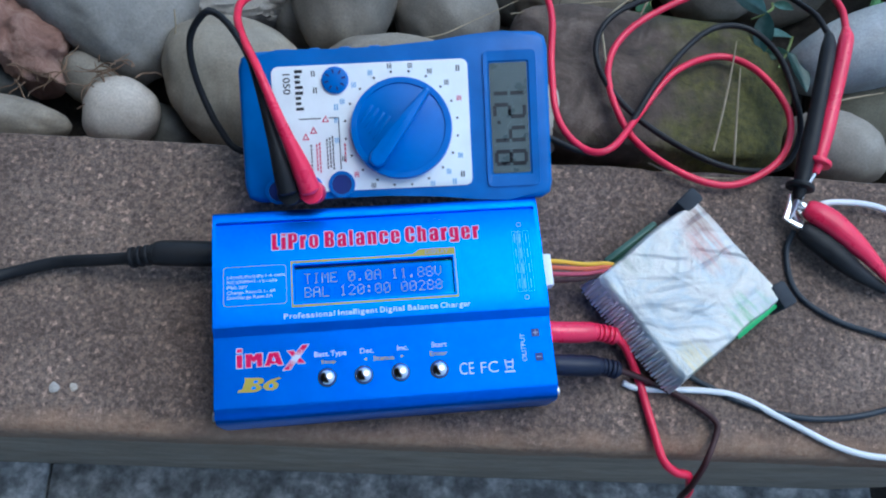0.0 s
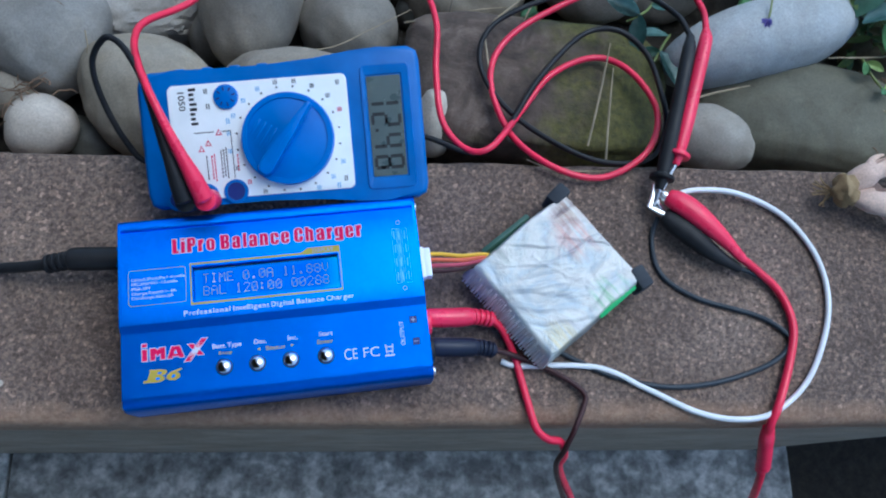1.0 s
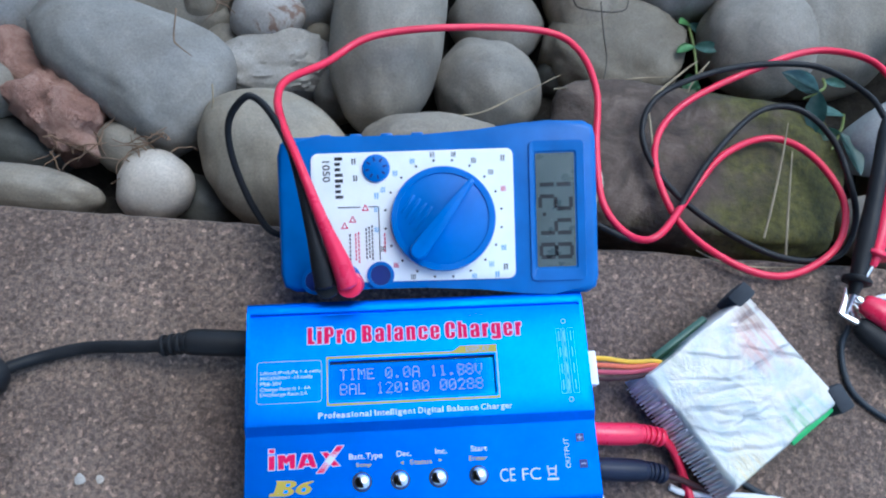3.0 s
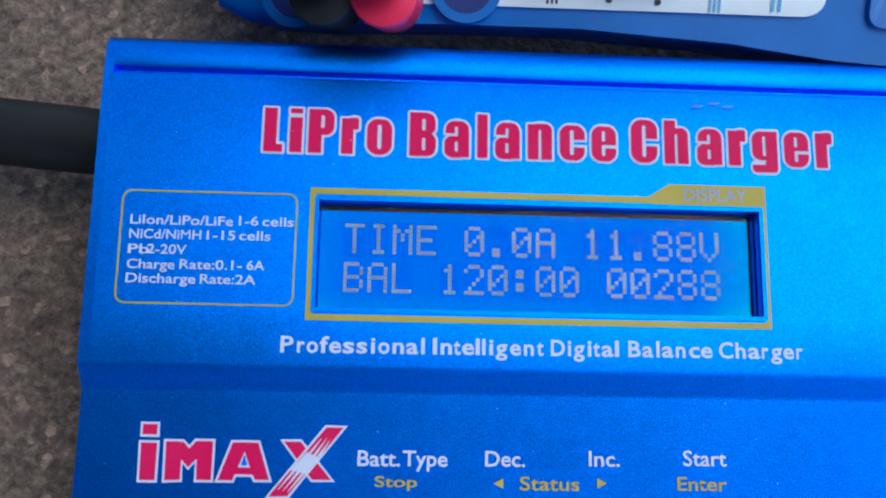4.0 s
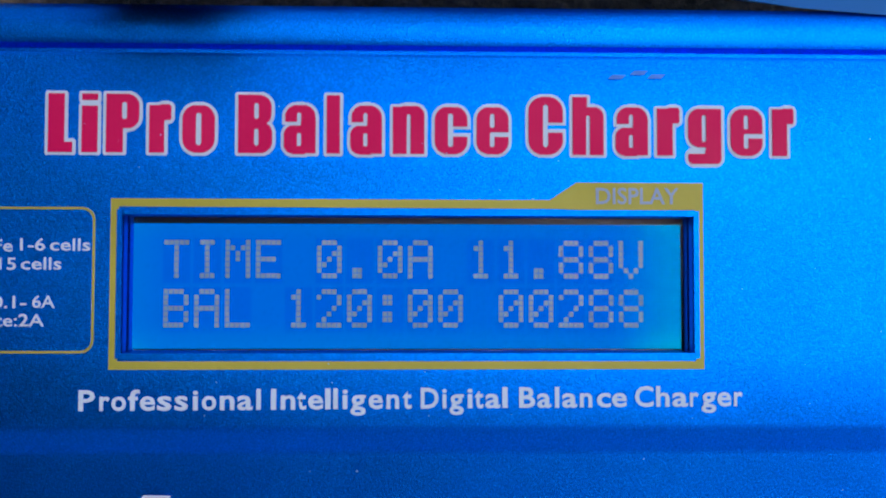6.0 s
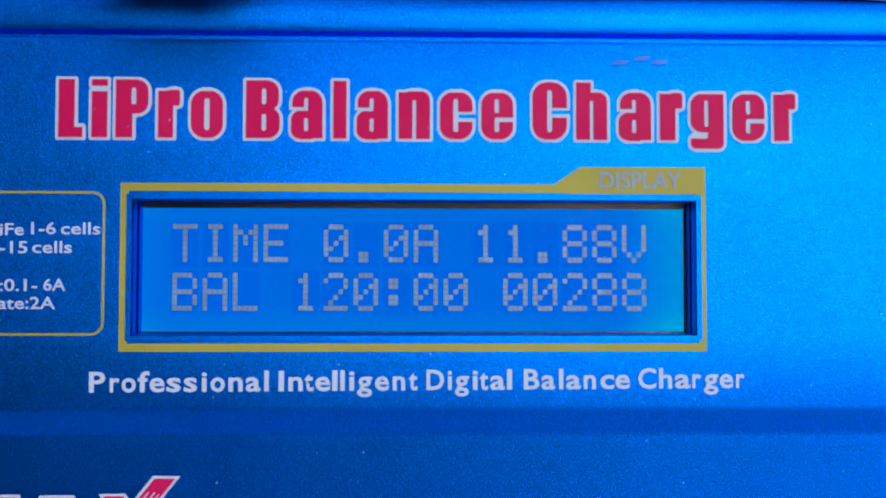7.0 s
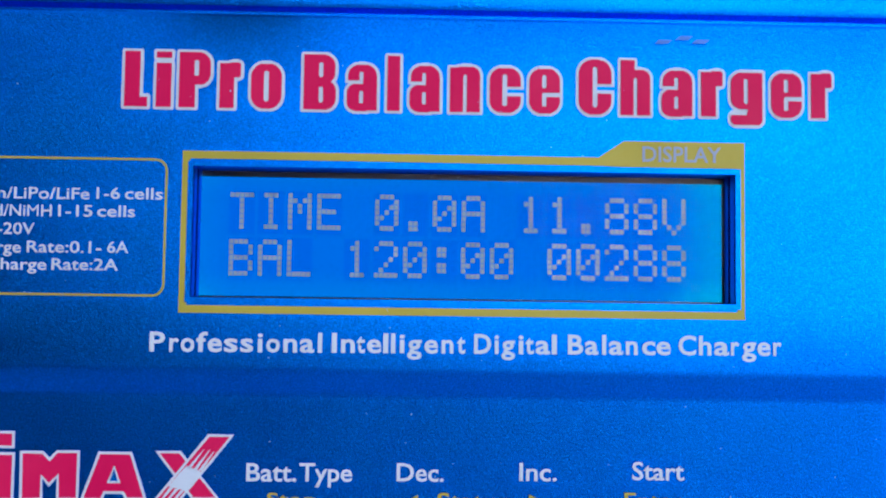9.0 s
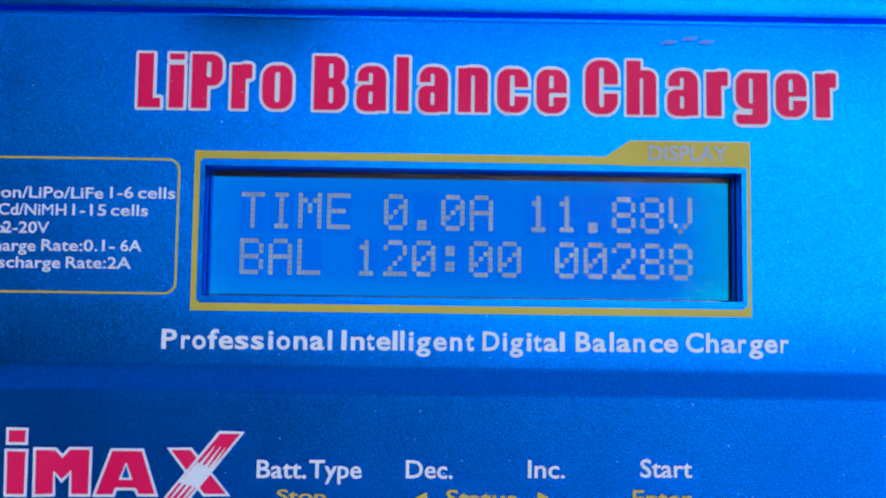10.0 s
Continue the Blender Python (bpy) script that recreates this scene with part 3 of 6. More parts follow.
pebble(-0.0663, 0.2215, -0.0290, 0.0202, 0.0156, 0.0160, 7, STAINED, "white egg-shaped stone with a rusty stain", 13)
pebble(-0.0394, 0.2572, -0.0380, 0.0380, 0.0268, 0.0280, 63, BLUE_GREY, "pale blue-grey rounded river stone", 14)
pebble(-0.0941, 0.2964, -0.0420, 0.0257, 0.0116, 0.0180, 48, BEIGE, "slanting beige river stone", 15)
pebble(-0.0666, 0.2888, -0.0400, 0.0270, 0.0151, 0.0200, 24, PALE, "pale blue-grey oval river stone", 16)
pebble(-0.0615, 0.1960, -0.0440, 0.0312, 0.0197, 0.0220, 11, BLUE_GREY, "blue-grey stone with a chipped corner", 17, 0.75, 0.0, 0.14)
pebble(-0.0911, 0.2131, -0.0500, 0.0150, 0.0143, 0.0160, -5, BEIGE, "small half-hidden beige stone", 18)
pebble(-0.0833, 0.2725, -0.0540, 0.0259, 0.0203, 0.0180, -4, BROWN, "brown stone lying deep between others", 181)
pebble(-0.0591, 0.1328, -0.0260, 0.0459, 0.0332, 0.0290, -41, BEIGE, "large beige river stone beneath the meter's black lead", 19)
pebble(-0.0404, 0.2186, -0.0460, 0.0092, 0.0072, 0.0100, -5, BROWN, "very small brown pebble", 20)
pebble(0.0002, 0.2223, -0.0260, 0.0749, 0.0303, 0.0340, 80, WARM, "tall smooth grey river stone, long and egg-shaped", 21, 0.95, 0.1)
pebble(0.0190, 0.1255, -0.0080, 0.0422, 0.0193, 0.0260, -5, BEIGE, "flat beige river stone propping up the meter", 22)
pebble(0.0590, 0.2485, -0.0300, 0.0248, 0.0165, 0.0200, -14, LIGHT, "pale angular river stone with a flat top", 23, 0.55, -0.15, 0.08)
pebble(0.0579, 0.2222, -0.0420, 0.0267, 0.0216, 0.0220, -14, BEIGE, "oval beige-grey river stone", 24)
pebble(0.0499, 0.1796, -0.0400, 0.0301, 0.0275, 0.0260, -38, BEIGE, "rounded brownish-grey river stone", 25)
pebble(0.0553, 0.2916, -0.0420, 0.0205, 0.0089, 0.0160, -4, BEIGE, "small beige river stone", 26)
pebble(0.1088, 0.2613, -0.0340, 0.0580, 0.0239, 0.0280, 86, BEIGE, "long upright beige-grey river stone", 27, 0.9)
pebble(0.1224, 0.2044, -0.0460, 0.0401, 0.0306, 0.0260, -21, BROWN, "flat grey-brown stone with sharp edges", 28, 0.7, 0.0, 0.09)
pebble(0.1691, 0.2547, -0.0340, 0.0354, 0.0346, 0.0280, 5, PALE, "pale blocky stone with faint white bands", 29, 0.6, 0.0, 0.025)
pebble(0.1986, 0.1976, -0.0280, 0.0321, 0.0330, 0.0260, -5, GREY, "rounded dark grey river stone", 30)
pebble(0.2451, 0.2245, -0.0460, 0.0484, 0.0535, 0.0340, -39, WARM, "large round grey-brown river stone", 31)
pebble(0.3087, 0.2401, -0.0440, 0.0406, 0.0202, 0.0240, -80, BLUE_GREY, "upright blue-grey river stone behind the leaves", 32)
pebble(0.2852, 0.1386, -0.0190, 0.0616, 0.0218, 0.0260, 11, BLUISH, "long white finger-shaped river stone", 33, 0.85, -0.12, 0.02)
pebble(0.2441, 0.0841, -0.0260, 0.0291, 0.0192, 0.0200, -21, LIGHT, "small pinkish-grey river stone against the coping", 34)
pebble(0.3127, 0.0981, -0.0420, 0.0670, 0.0341, 0.0240, -18, OLIVE, "broad flat olive-brown stone with chipped edges", 35, 0.65, 0.1, 0.05)
pebble(0.1496, 0.1224, -0.0340, 0.0777, 0.0441, 0.0280, -13, MOSSY, "large angular brown rock with green moss on one side", 36, 0.55, -0.05, 0.06)
pebble(0.0905, 0.1091, -0.0280, 0.0207, 0.0144, 0.0220, 74, PALE, "small pale stone beside the meter", 37)
pebble(0.3761, 0.2638, -0.0460, 0.0304, 0.0275, 0.0240, -28, BROWN, "tan stone half covered by leaves", 38, 0.8)
pebble(0.4077, 0.1180, -0.0520, 0.0492, 0.0331, 0.0220, -14, OLIVE, "earth-coloured flat stone under the stems", 39, 0.7, 0.0, 0.08)
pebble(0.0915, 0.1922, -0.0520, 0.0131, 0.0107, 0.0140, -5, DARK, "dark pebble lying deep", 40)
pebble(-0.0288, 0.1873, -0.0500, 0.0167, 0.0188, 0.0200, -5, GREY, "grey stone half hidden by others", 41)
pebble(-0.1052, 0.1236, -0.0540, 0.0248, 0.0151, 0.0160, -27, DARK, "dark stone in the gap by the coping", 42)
pebble(0.3854, 0.0652, -0.0560, 0.0269, 0.0186, 0.0160, -6, DARK, "dark stone by the coping", 43)
pebble(0.2314, 0.2815, -0.0460, 0.0328, 0.0141, 0.0200, -4, GREY, "grey river stone with a mossy tint", 44)
pebble(-0.0400, 0.3027, -0.0500, 0.0220, 0.0157, 0.0200, 8, BEIGE, "beige river stone lying deep", 45)
pebble(-0.1641, 0.3475, -0.0450, 0.0469, 0.0430, 0.0300, 9, GREY, "large grey river stone at the back", 46)
pebble(-0.0860, 0.3421, -0.0450, 0.0428, 0.0304, 0.0300, -38, BEIGE, "beige river stone at the back", 47)
pebble(-0.0196, 0.3403, -0.0450, 0.0366, 0.0348, 0.0300, 20, GREY, "grey river stone at the back", 48)
pebble(0.0614, 0.3321, -0.0450, 0.0411, 0.0301, 0.0300, -4, GREY, "flat grey river stone at the back", 49)
pebble(0.1648, 0.3390, -0.0450, 0.0447, 0.0379, 0.0300, 19, BEIGE, "round beige river stone at the back", 50)
pebble(0.2583, 0.3242, -0.0450, 0.0469, 0.0404, 0.0300, -28, GREY, "broad grey river stone at the back", 51)
pebble(0.3508, 0.3146, -0.0480, 0.0443, 0.0347, 0.0300, -4, BROWN, "brown stone at the back of the bed", 52)
pebble(0.4401, 0.3043, -0.0500, 0.0453, 0.0353, 0.0300, -4, BROWN, "brown stone among the leaves", 53)
pebble(-0.2726, 0.2693, -0.0450, 0.0361, 0.0487, 0.0300, -5, GREY, "broad grey river stone", 54)
pebble(-0.2625, 0.1764, -0.0450, 0.0384, 0.0310, 0.0300, -5, BEIGE, "beige river stone by the coping", 55)



# ---- the balance charger ----
def charger_profile():
    """Section of the extruded case, front to back: button panel, step, display panel, groove, back ridge."""
    return [(-0.0395, 0.003), (-0.0398, 0.022), (-0.0394, 0.0262), (-0.0378, 0.0288), (-0.0352, 0.0300), (-0.0340, 0.0305), (-0.0072, 0.0305), (-0.0064, 0.0309), (-0.0040, 0.0327), (-0.0032, 0.0330),
            (0.0047, 0.0330), (0.0201, 0.0330), (0.0379, 0.0330), (0.0384, 0.0327), (0.0387, 0.0314), (0.0392, 0.0314), (0.0395, 0.0326), (0.0400, 0.0329), (0.0430, 0.0326), (0.0443, 0.0314), (0.0449, 0.0280), (0.0449, 0.003)]


def glyph_field(ch, X, Y):
    """Signed distance to a heavy condensed letter, in cap heights."""
    def rb(x0, y0, x1, y1, r=0.0):
        qx, qy = np.abs(X - (x0 + x1) / 2) - (x1 - x0) / 2 + r, np.abs(Y - (y0 + y1) / 2) - (y1 - y0) / 2 + r
        return np.hypot(np.maximum(qx, 0), np.maximum(qy, 0)) + np.minimum(np.maximum(qx, qy), 0) - r

    def add(*f):
        return np.minimum.reduce(f)

    def cut(f, *holes):
        for g in holes:
            f = np.maximum(f, -g)
        return f

    if ch == "L":
        return add(rb(0, 0, 0.275, 1), rb(0, 0, 0.41, 0.18))
    if ch == "i":
        return add(rb(0, 0, 0.275, 0.80), rb(0, 0.90, 0.275, 1))
    if ch == "l":
        return rb(0, 0, 0.23, 1)
    if ch == "P":
        return cut(add(rb(0, 0, 0.29, 1), rb(0, 0.41, 0.56, 1, 0.2), rb(0, 0.41, 0.3, 1)), rb(0.27, 0.57, 0.35, 0.86, 0.035))
    if ch == "B":
        return cut(add(rb(0, 0, 0.3, 1), rb(0, 0, 0.575, 0.54, 0.2), rb(0, 0.47, 0.56, 1, 0.2)), rb(0.27, 0.13, 0.345, 0.42, 0.035), rb(0.27, 0.59, 0.345, 0.86, 0.035))
    if ch == "r":
        return add(rb(0, 0, 0.255, 0.81), rb(0.16, 0.55, 0.37, 0.83, 0.05))
    if ch == "o":
        return cut(rb(0, 0, 0.56, 0.82, 0.24), rb(0.235, 0.13, 0.325, 0.69, 0.045))
    if ch == "c":
        return cut(rb(0, 0, 0.55, 0.82, 0.22), rb(0.225, 0.12, 0.31, 0.70, 0.04), rb(0.26, 0.31, 0.8, 0.48))
    if ch == "C":
        return cut(rb(0, 0, 0.6, 1, 0.25), rb(0.255, 0.13, 0.345, 0.87, 0.045), rb(0.28, 0.39, 0.9, 0.56))
    if ch == "e":
        return cut(rb(0, 0, 0.55, 0.82, 0.22), rb(0.23, 0.46, 0.31, 0.70, 0.035), rb(0.23, 0.12, 0.31, 0.38, 0.035), rb(0.28, 0.295, 0.8, 0.375))
    if ch in "nh":
        f = add(rb(0, 0, 0.255, 1.0 if ch == "h" else 0.81), rb(0.05, 0.3, 0.545, 0.83, 0.16), rb(0.30, 0, 0.545, 0.6))
        return cut(f, rb(0.24, -0.3, 0.305, 0.68, 0.03))
    if ch == "a":
        f = add(cut(rb(0.02, 0.25, 0.54, 0.83, 0.2), rb(-0.3, 0.2, 0.3, 0.545)), rb(0, -0.01, 0.5, 0.48, 0.16), rb(0.29, 0, 0.545, 0.62))
        return cut(f, rb(0.225, 0.12, 0.295, 0.35, 0.03), rb(0.225, 0.52, 0.295, 0.70, 0.03))
    if ch == "g":
        f = add(rb(0, 0.14, 0.5, 0.82, 0.2), rb(0.29, 0, 0.545, 0.82), rb(0.0, -0.15, 0.545, 0.09, 0.10))
        return cut(f, rb(0.225, 0.24, 0.295, 0.70, 0.03), rb(-0.3, 0.03, 0.28, 0.11))
    return rb(0, 0, 0.5, 1)


def heavy_letter(name, ch, x0, x1, base, cap, z, grow, material, parent):
    """One letter as a flat mesh of thin rows, widened by grow cap heights for its rim."""
    rows, wide = 84, {"L": 0.41, "i": 0.275, "l": 0.23, "P": 0.56, "B": 0.575, "r": 0.37, "o": 0.56, "c": 0.55, "C": 0.6, "e": 0.55}.get(ch, 0.545)
    step = 1.34 / rows
    ys = -0.24 + step * (np.arange(rows) + 0.5)
    xs = np.linspace(-0.12, wide + 0.12, 140)
    X, Y = np.meshgrid(xs, ys)
    field = glyph_field(ch, X, Y) - grow
    bm = bmesh.new()
    sx = (x1 - x0) / wide
    for j in range(rows):
        inside = field[j] < 0
        i = 0
        while i < len(xs):
            if inside[i]:
                k = i
                while k + 1 < len(xs) and inside[k + 1]:
                    k += 1
                a, b = xs[i], xs[k]
                if i:
                    a -= (xs[1] - xs[0]) * (-field[j][i]) / (field[j][i - 1] - field[j][i])
                if k + 1 < len(xs):
                    b += (xs[1] - xs[0]) * (-field[j][k]) / (field[j][k + 1] - field[j][k])
                y0, y1 = base + (ys[j] - step / 2) * cap, base + (ys[j] + step / 2) * cap
                bm.faces.new([bm.verts.new(v) for v in ((x0 + a * sx, y0, z), (x0 + b * sx, y0, z), (x0 + b * sx, y1, z), (x0 + a * sx, y1, z))])
                i = k
            i += 1
    return part(name, bm, material, parent, smooth=False)


WX0, WX1, WY0, WY1, TOP, LOW = -0.0315, 0.0325, 0.0047, 0.0201, 0.0330, 0.0305


def charger():
    it = thing("battery_charger", "blue anodised aluminium battery charger with a lit blue display", "charger")
    prof = charger_profile()
    bm = bmesh.new()
    xs = (-0.0620, WX0, WX1, 0.0682)
    grid = [[bm.verts.new((x, y, z)) for y, z in prof] for x in xs]
    for i in range(3):
        for j in range(len(prof)):
            k = (j + 1) % len(prof)
            if i == 1 and j == 10:
                continue
            bm.faces.new((grid[i][j], grid[i][k], grid[i + 1][k], grid[i + 1][j]))
    rim = [grid[1][10], grid[2][10], grid[2][11], grid[1][11]]
    deep = [bm.verts.new((v.co.x, v.co.y, TOP - 0.0045)) for v in rim]
    for a in range(4):
        bm.faces.new((rim[a], rim[(a + 1) % 4], deep[(a + 1) % 4], deep[a]))
    body = part("case", bm, ANODISED, it)
    # raised lip round the display opening
    lip = ring_plate([(WX0 - 0.0006, WY0 - 0.0006), (WX1 + 0.0006, WY0 - 0.0006), (WX1 + 0.0006, WY1 + 0.0006), (WX0 - 0.0006, WY1 + 0.0006)],
                     [(WX0, WY0), (WX1, WY0), (WX1, WY1), (WX0, WY1)], TOP - 0.0004, TOP + 0.0002)
    part("display_lip", lip, ANODISED, body)
    for x0, x1 in ((-0.0634, -0.0620), (0.0682, 0.0696)):
        end = bmesh.new()
        rows = [[end.verts.new((x, y, z)) for y, z in prof[:10] + prof[12:13] + prof[17:]] for x in (x0, x1)]
        n = len(rows[0])
        for j in range(n):
            end.faces.new((rows[0][j], rows[0][(j + 1) % n], rows[1][(j + 1) % n], rows[1][j]))
        end.faces.new(rows[0])
        end.faces.new(rows[1][::-1])
        panel = part("end_panel", end, ANODISED, it)
        for y in (-0.0365, 0.041):
            out = 1 if x1 > 0 else -1
            spot = (x1 if out > 0 else x0) + out * 0.0006
            part("screw", cylinder(0.0021, 0.0017, 0.0012, pose(spot, y, 0.0262, 0, out * 90, 0), 14, 0.0003), TIN, panel, "bright steel screw head")
    for x in (-0.052, 0.058):
        for y in (-0.031, 0.035):
            part("foot", cylinder(0.005, 0.0045, 0.0031, pose(x, y, 0.00155), 16, 0.0004), BLACK_PVC, it, "black rubber foot")
    # display
    lit = [(-0.0326, 0.0196, 0.0295), (0.0321, 0.0191, 0.0295), (0.0317, 0.0046, 0.0295), (-0.0329, 0.0046, 0.0295)]
    screen = part("display", plate([(WX0, WY0), (WX1, WY0), (WX1, WY1), (WX0, WY1)], TOP - 0.0046, TOP - 0.0037), BEZEL_BLACK, it, "black display frame")
    x0, x1, y0, y1 = lit[0][0], lit[1][0], WY0 + 0.0002, (lit[0][1] + lit[1][1]) / 2
    glow = part("screen", plate([(x0, y0), (x1, y0), (x1, y1), (x0, y1)], TOP - 0.0037, TOP - 0.00352), GLOW, screen, "backlit blue liquid crystal screen", smooth=False)
    rows = {"T": "11111 00100 00100 00100 00100 00100 00100", "I": "01110 00100 00100 00100 00100 00100 01110", "M": "10001 11011 10101 10101 10001 10001 10001", "E": "11111 10000 10000 11110 10000 10000 11111",
            "L": "10000 10000 10000 10000 10000 10000 11111", "0": "01110 10001 10011 10101 11001 10001 01110", ".": "00000 00000 00000 00000 00000 01100 01100",
            "A": "01110 10001 10001 11111 10001 10001 10001", "1": "00100 01100 00100 00100 00100 00100 01110", "8": "01110 10001 10001 01110 10001 10001 01110",
            "V": "10001 10001 10001 10001 10001 01010 00100", "B": "11110 10001 10001 11110 10001 10001 11110", "2": "01110 10001 00001 00010 00100 01000 11111", ":": "00000 01100 01100 00000 01100 01100 00000"}
    a, b, c, d = [(-0.0280, 0.0175, 0.0297), (0.0277, 0.0174, 0.0297), (-0.0278, 0.0073, 0.0297), (-0.0279, 0.0130, 0.0297)]
    pitch = (b[0] - a[0]) / (15 * 6 + 5)
    rise = (a[1] - d[1]) / 7
    for base, text in ((d[1], "TIME 0.0A 11.88V"), (c[1], "BAL 120:00 00288")):
        for n, ch in enumerate(text):
            if ch == " ":
                continue
            bm = bmesh.new()
            for r, line in enumerate(rows[ch].split()):
                for q, dot in enumerate(line):
                    if dot == "1":
                        px, py = a[0] + (n * 6 + q) * pitch, base + (6 - r) * rise
                        bm.faces.new([bm.verts.new((px + u * pitch, py + v * rise, TOP - 0.00345)) for u, v in ((0.05, 0.06), (0.95, 0.06), (0.95, 0.94), (0.05, 0.94))])
            part("display_character", bm, DOTS, glow, smooth=False)
            cx, cy = a[0] + n * 6 * pitch, base - 0.9 * rise
            bar("display_cell", cx - 0.2 * pitch, cy, cx + 5.2 * pitch, base + 7.3 * rise, TOP - 0.003485, GLOW_CELL, glow)
    pane = part("display_pane", plate([(WX0, WY0), (WX1, WY0), (WX1, WY1), (WX0, WY1)], TOP - 0.0024, TOP - 0.0016), PANE, screen, "clear display pane", smooth=False)
    pane.visible_shadow = False
    # gold frame with its raised tab
    z = TOP + 0.00012
    t = [(-0.0330, 0.0218, 0.0330), (0.0162, 0.0215, 0.0330), (0.0192, 0.0238, 0.0330), (0.0338, 0.0238, 0.0330), (0.0336, 0.0029, 0.0330), (-0.0326, 0.0030, 0.0330)]
    gx0, gx1, gy0, gy1, ty = -0.0328, 0.0336, 0.0029, 0.0219, 0.0239
    outer = [(gx0, gy0), (gx1, gy0), (gx1, ty), (t[2][0], ty), (t[1][0], gy1), (gx0, gy1)]
    inner = [(gx0 + 0.0009, gy0 + 0.0009), (gx1 - 0.0009, gy0 + 0.0009), (gx1 - 0.0009, gy1 - 0.0011), (t[2][0], gy1 - 0.0011), (t[1][0], gy1 - 0.0010), (gx0 + 0.0009, gy1 - 0.0009)]
    part("gold_frame", ring_plate(outer, inner, z - 0.0001, z), INK_GOLD, it, "printed gold frame with a tab", smooth=False)
    lettered("tab_letter", "DISPLAY", 0.0214, 0.0308, 0.02150, 0.0018, z + 0.00006, INK_GREY, it, 0.012)
    # title
    for ch, p0, p1 in (("L", 132, 174), ("i", 189.5, 217), ("P", 231, 288), ("r", 305, 343), ("o", 362, 418), ("B", 458, 517), ("a", 537, 592), ("l", 611, 634), ("a", 652, 707), ("n", 726, 781), ("c", 799, 856),
                       ("e", 872, 928), ("C", 963, 1023), ("h", 1040, 1094), ("a", 1115, 1171), ("r", 1187, 1226), ("g", 1241, 1298), ("e", 1314, 1369), ("r", 1386, 1423)):
        u0, u1 = (-4.003 + (p - 129.5) * 0.006457 + 0.06 * max(0.0, (p - 930) / 493) ** 2 for p in (p0, p1))
        heavy_letter("title_rim", ch, u0 / 100, u1 / 100, 0.02703, 0.00655, z - 0.00004, 0.055, INK_WHITE, it)
        heavy_letter("title_letter", ch, u0 / 100, u1 / 100, 0.02703, 0.00655, z + 0.00004, 0.0, INK_RED, it)
    for ch, u0, u1 in (("P", -360, -342), ("r", -337, -326), ("o", -324, -308), ("f", -306, -293), ("e", -293, -276), ("s", -274, -258), ("s", -255, -240), ("i", -235, -229), ("o", -225, -209), ("n", -205, -189), ("a", -186, -169), ("l", -165, -160), ("I", -149, -143), ("n", -138, -122), ("t", -120, -110), ("e", -108, -91), ("l", -89, -83), ("l", -80, -75), ("i", -70, -64), ("g", -61, -44), ("e", -41, -25), ("n", -21, -7), ("t", -3, 7), ("D", 17, 37), ("i", 41, 46), ("g", 49, 65), ("i", 69, 75), ("t", 77, 87), ("a", 89, 106), ("l", 108, 114), ("B", 127, 145), ("a", 147, 163), ("l", 167, 172), ("a", 175, 192), ("n", 195, 209), ("c", 214, 230), ("e", 231, 248), ("C", 257, 278), ("h", 281, 296), ("a", 299, 317), ("r", 319, 329), ("g", 332, 349), ("e", 350, 366), ("r", 369, 379)):
        lettered("caption_letter", ch, u0 * 1e-4, u1 * 1e-4, -0.00138 + 0.0055e-4 * u0, 0.00224, z, INK_WHITE, it, 0.022)
    # specification box
    sx0, sx1, sy0, sy1 = -0.0592, -0.0345, 0.0047, 0.0209
    mid = ((sx0 + sx1) / 2, (sy0 + sy1) / 2)
    o = [(x + mid[0], y + mid[1]) for x, y in rounded(sx1 - sx0, sy1 - sy0, 0.0014)]
    i = [(x + mid[0], y + mid[1]) for x, y in rounded(sx1 - sx0 - 0.0005, sy1 - sy0 - 0.0005, 0.0012)]
    part("specification_frame", ring_plate(o, i, z - 0.0001, z), INK_GOLD, it, "thin gold printed frame", smooth=False)
    for text, u0, u1, base in (("LiIon/LiPo/LiFe", -0.05780, -0.04349, 0.01596), ("1-6", -0.04269, -0.03995, 0.01608), ("cells", -0.03940, -0.03499, 0.01607), ("NiCd/NiMH", -0.05780, -0.04780, 0.01391), ("1-15", -0.04707, -0.04307, 0.01394), ("cells", -0.04254, -0.03813, 0.01397), ("Pb", -0.05780, -0.05490, 0.01175), ("2-20V", -0.05517, -0.04971, 0.01178), ("Charge", -0.05780, -0.05121, 0.00963), ("Rate:0.1-", -0.05054, -0.04190, 0.00970), ("6A", -0.04124, -0.03877, 0.00975), ("Discharge", -0.05780, -0.04820, 0.00765), ("Rate:2A", -0.04760, -0.03990, 0.00769)):
        lettered("specification_letter", text, u0, u1, base, 0.00132, z, INK_WHITE, it, 0.012)
    # button panel
    zl = LOW + 0.00012
    for text, u0, u1, base in (("Batt.", -0.02497, -0.01904, -0.01694), ("Type", -0.01871, -0.01244, -0.01688), ("Dec.", -0.00717, -0.00157, -0.01678), ("Inc.", 0.00743, 0.01189, -0.01659), ("Start", 0.02091, 0.02719, -0.01636)):
        lettered("button_letter", text, u0, u1, base, 0.00209, zl, INK_WHITE, it, 0.016)
    for text, spots in (("Stop", [(-0.0225, -0.0201, 0.0305), (-0.0166, -0.0183, 0.0305)]), ("Status", [(-0.0023, -0.0199, 0.0305), (0.0061, -0.0181, 0.0305)]), ("Enter", [(0.0200, -0.0197, 0.0305), (0.0271, -0.0179, 0.0305)])):
        writing("gold_lettering", text, spots[0][0], (spots[0][1] + spots[1][1]) / 2 - 0.001, spots[1][0], (spots[0][1] + spots[1][1]) / 2 + 0.0009, zl, INK_GOLD, it, 0.015)
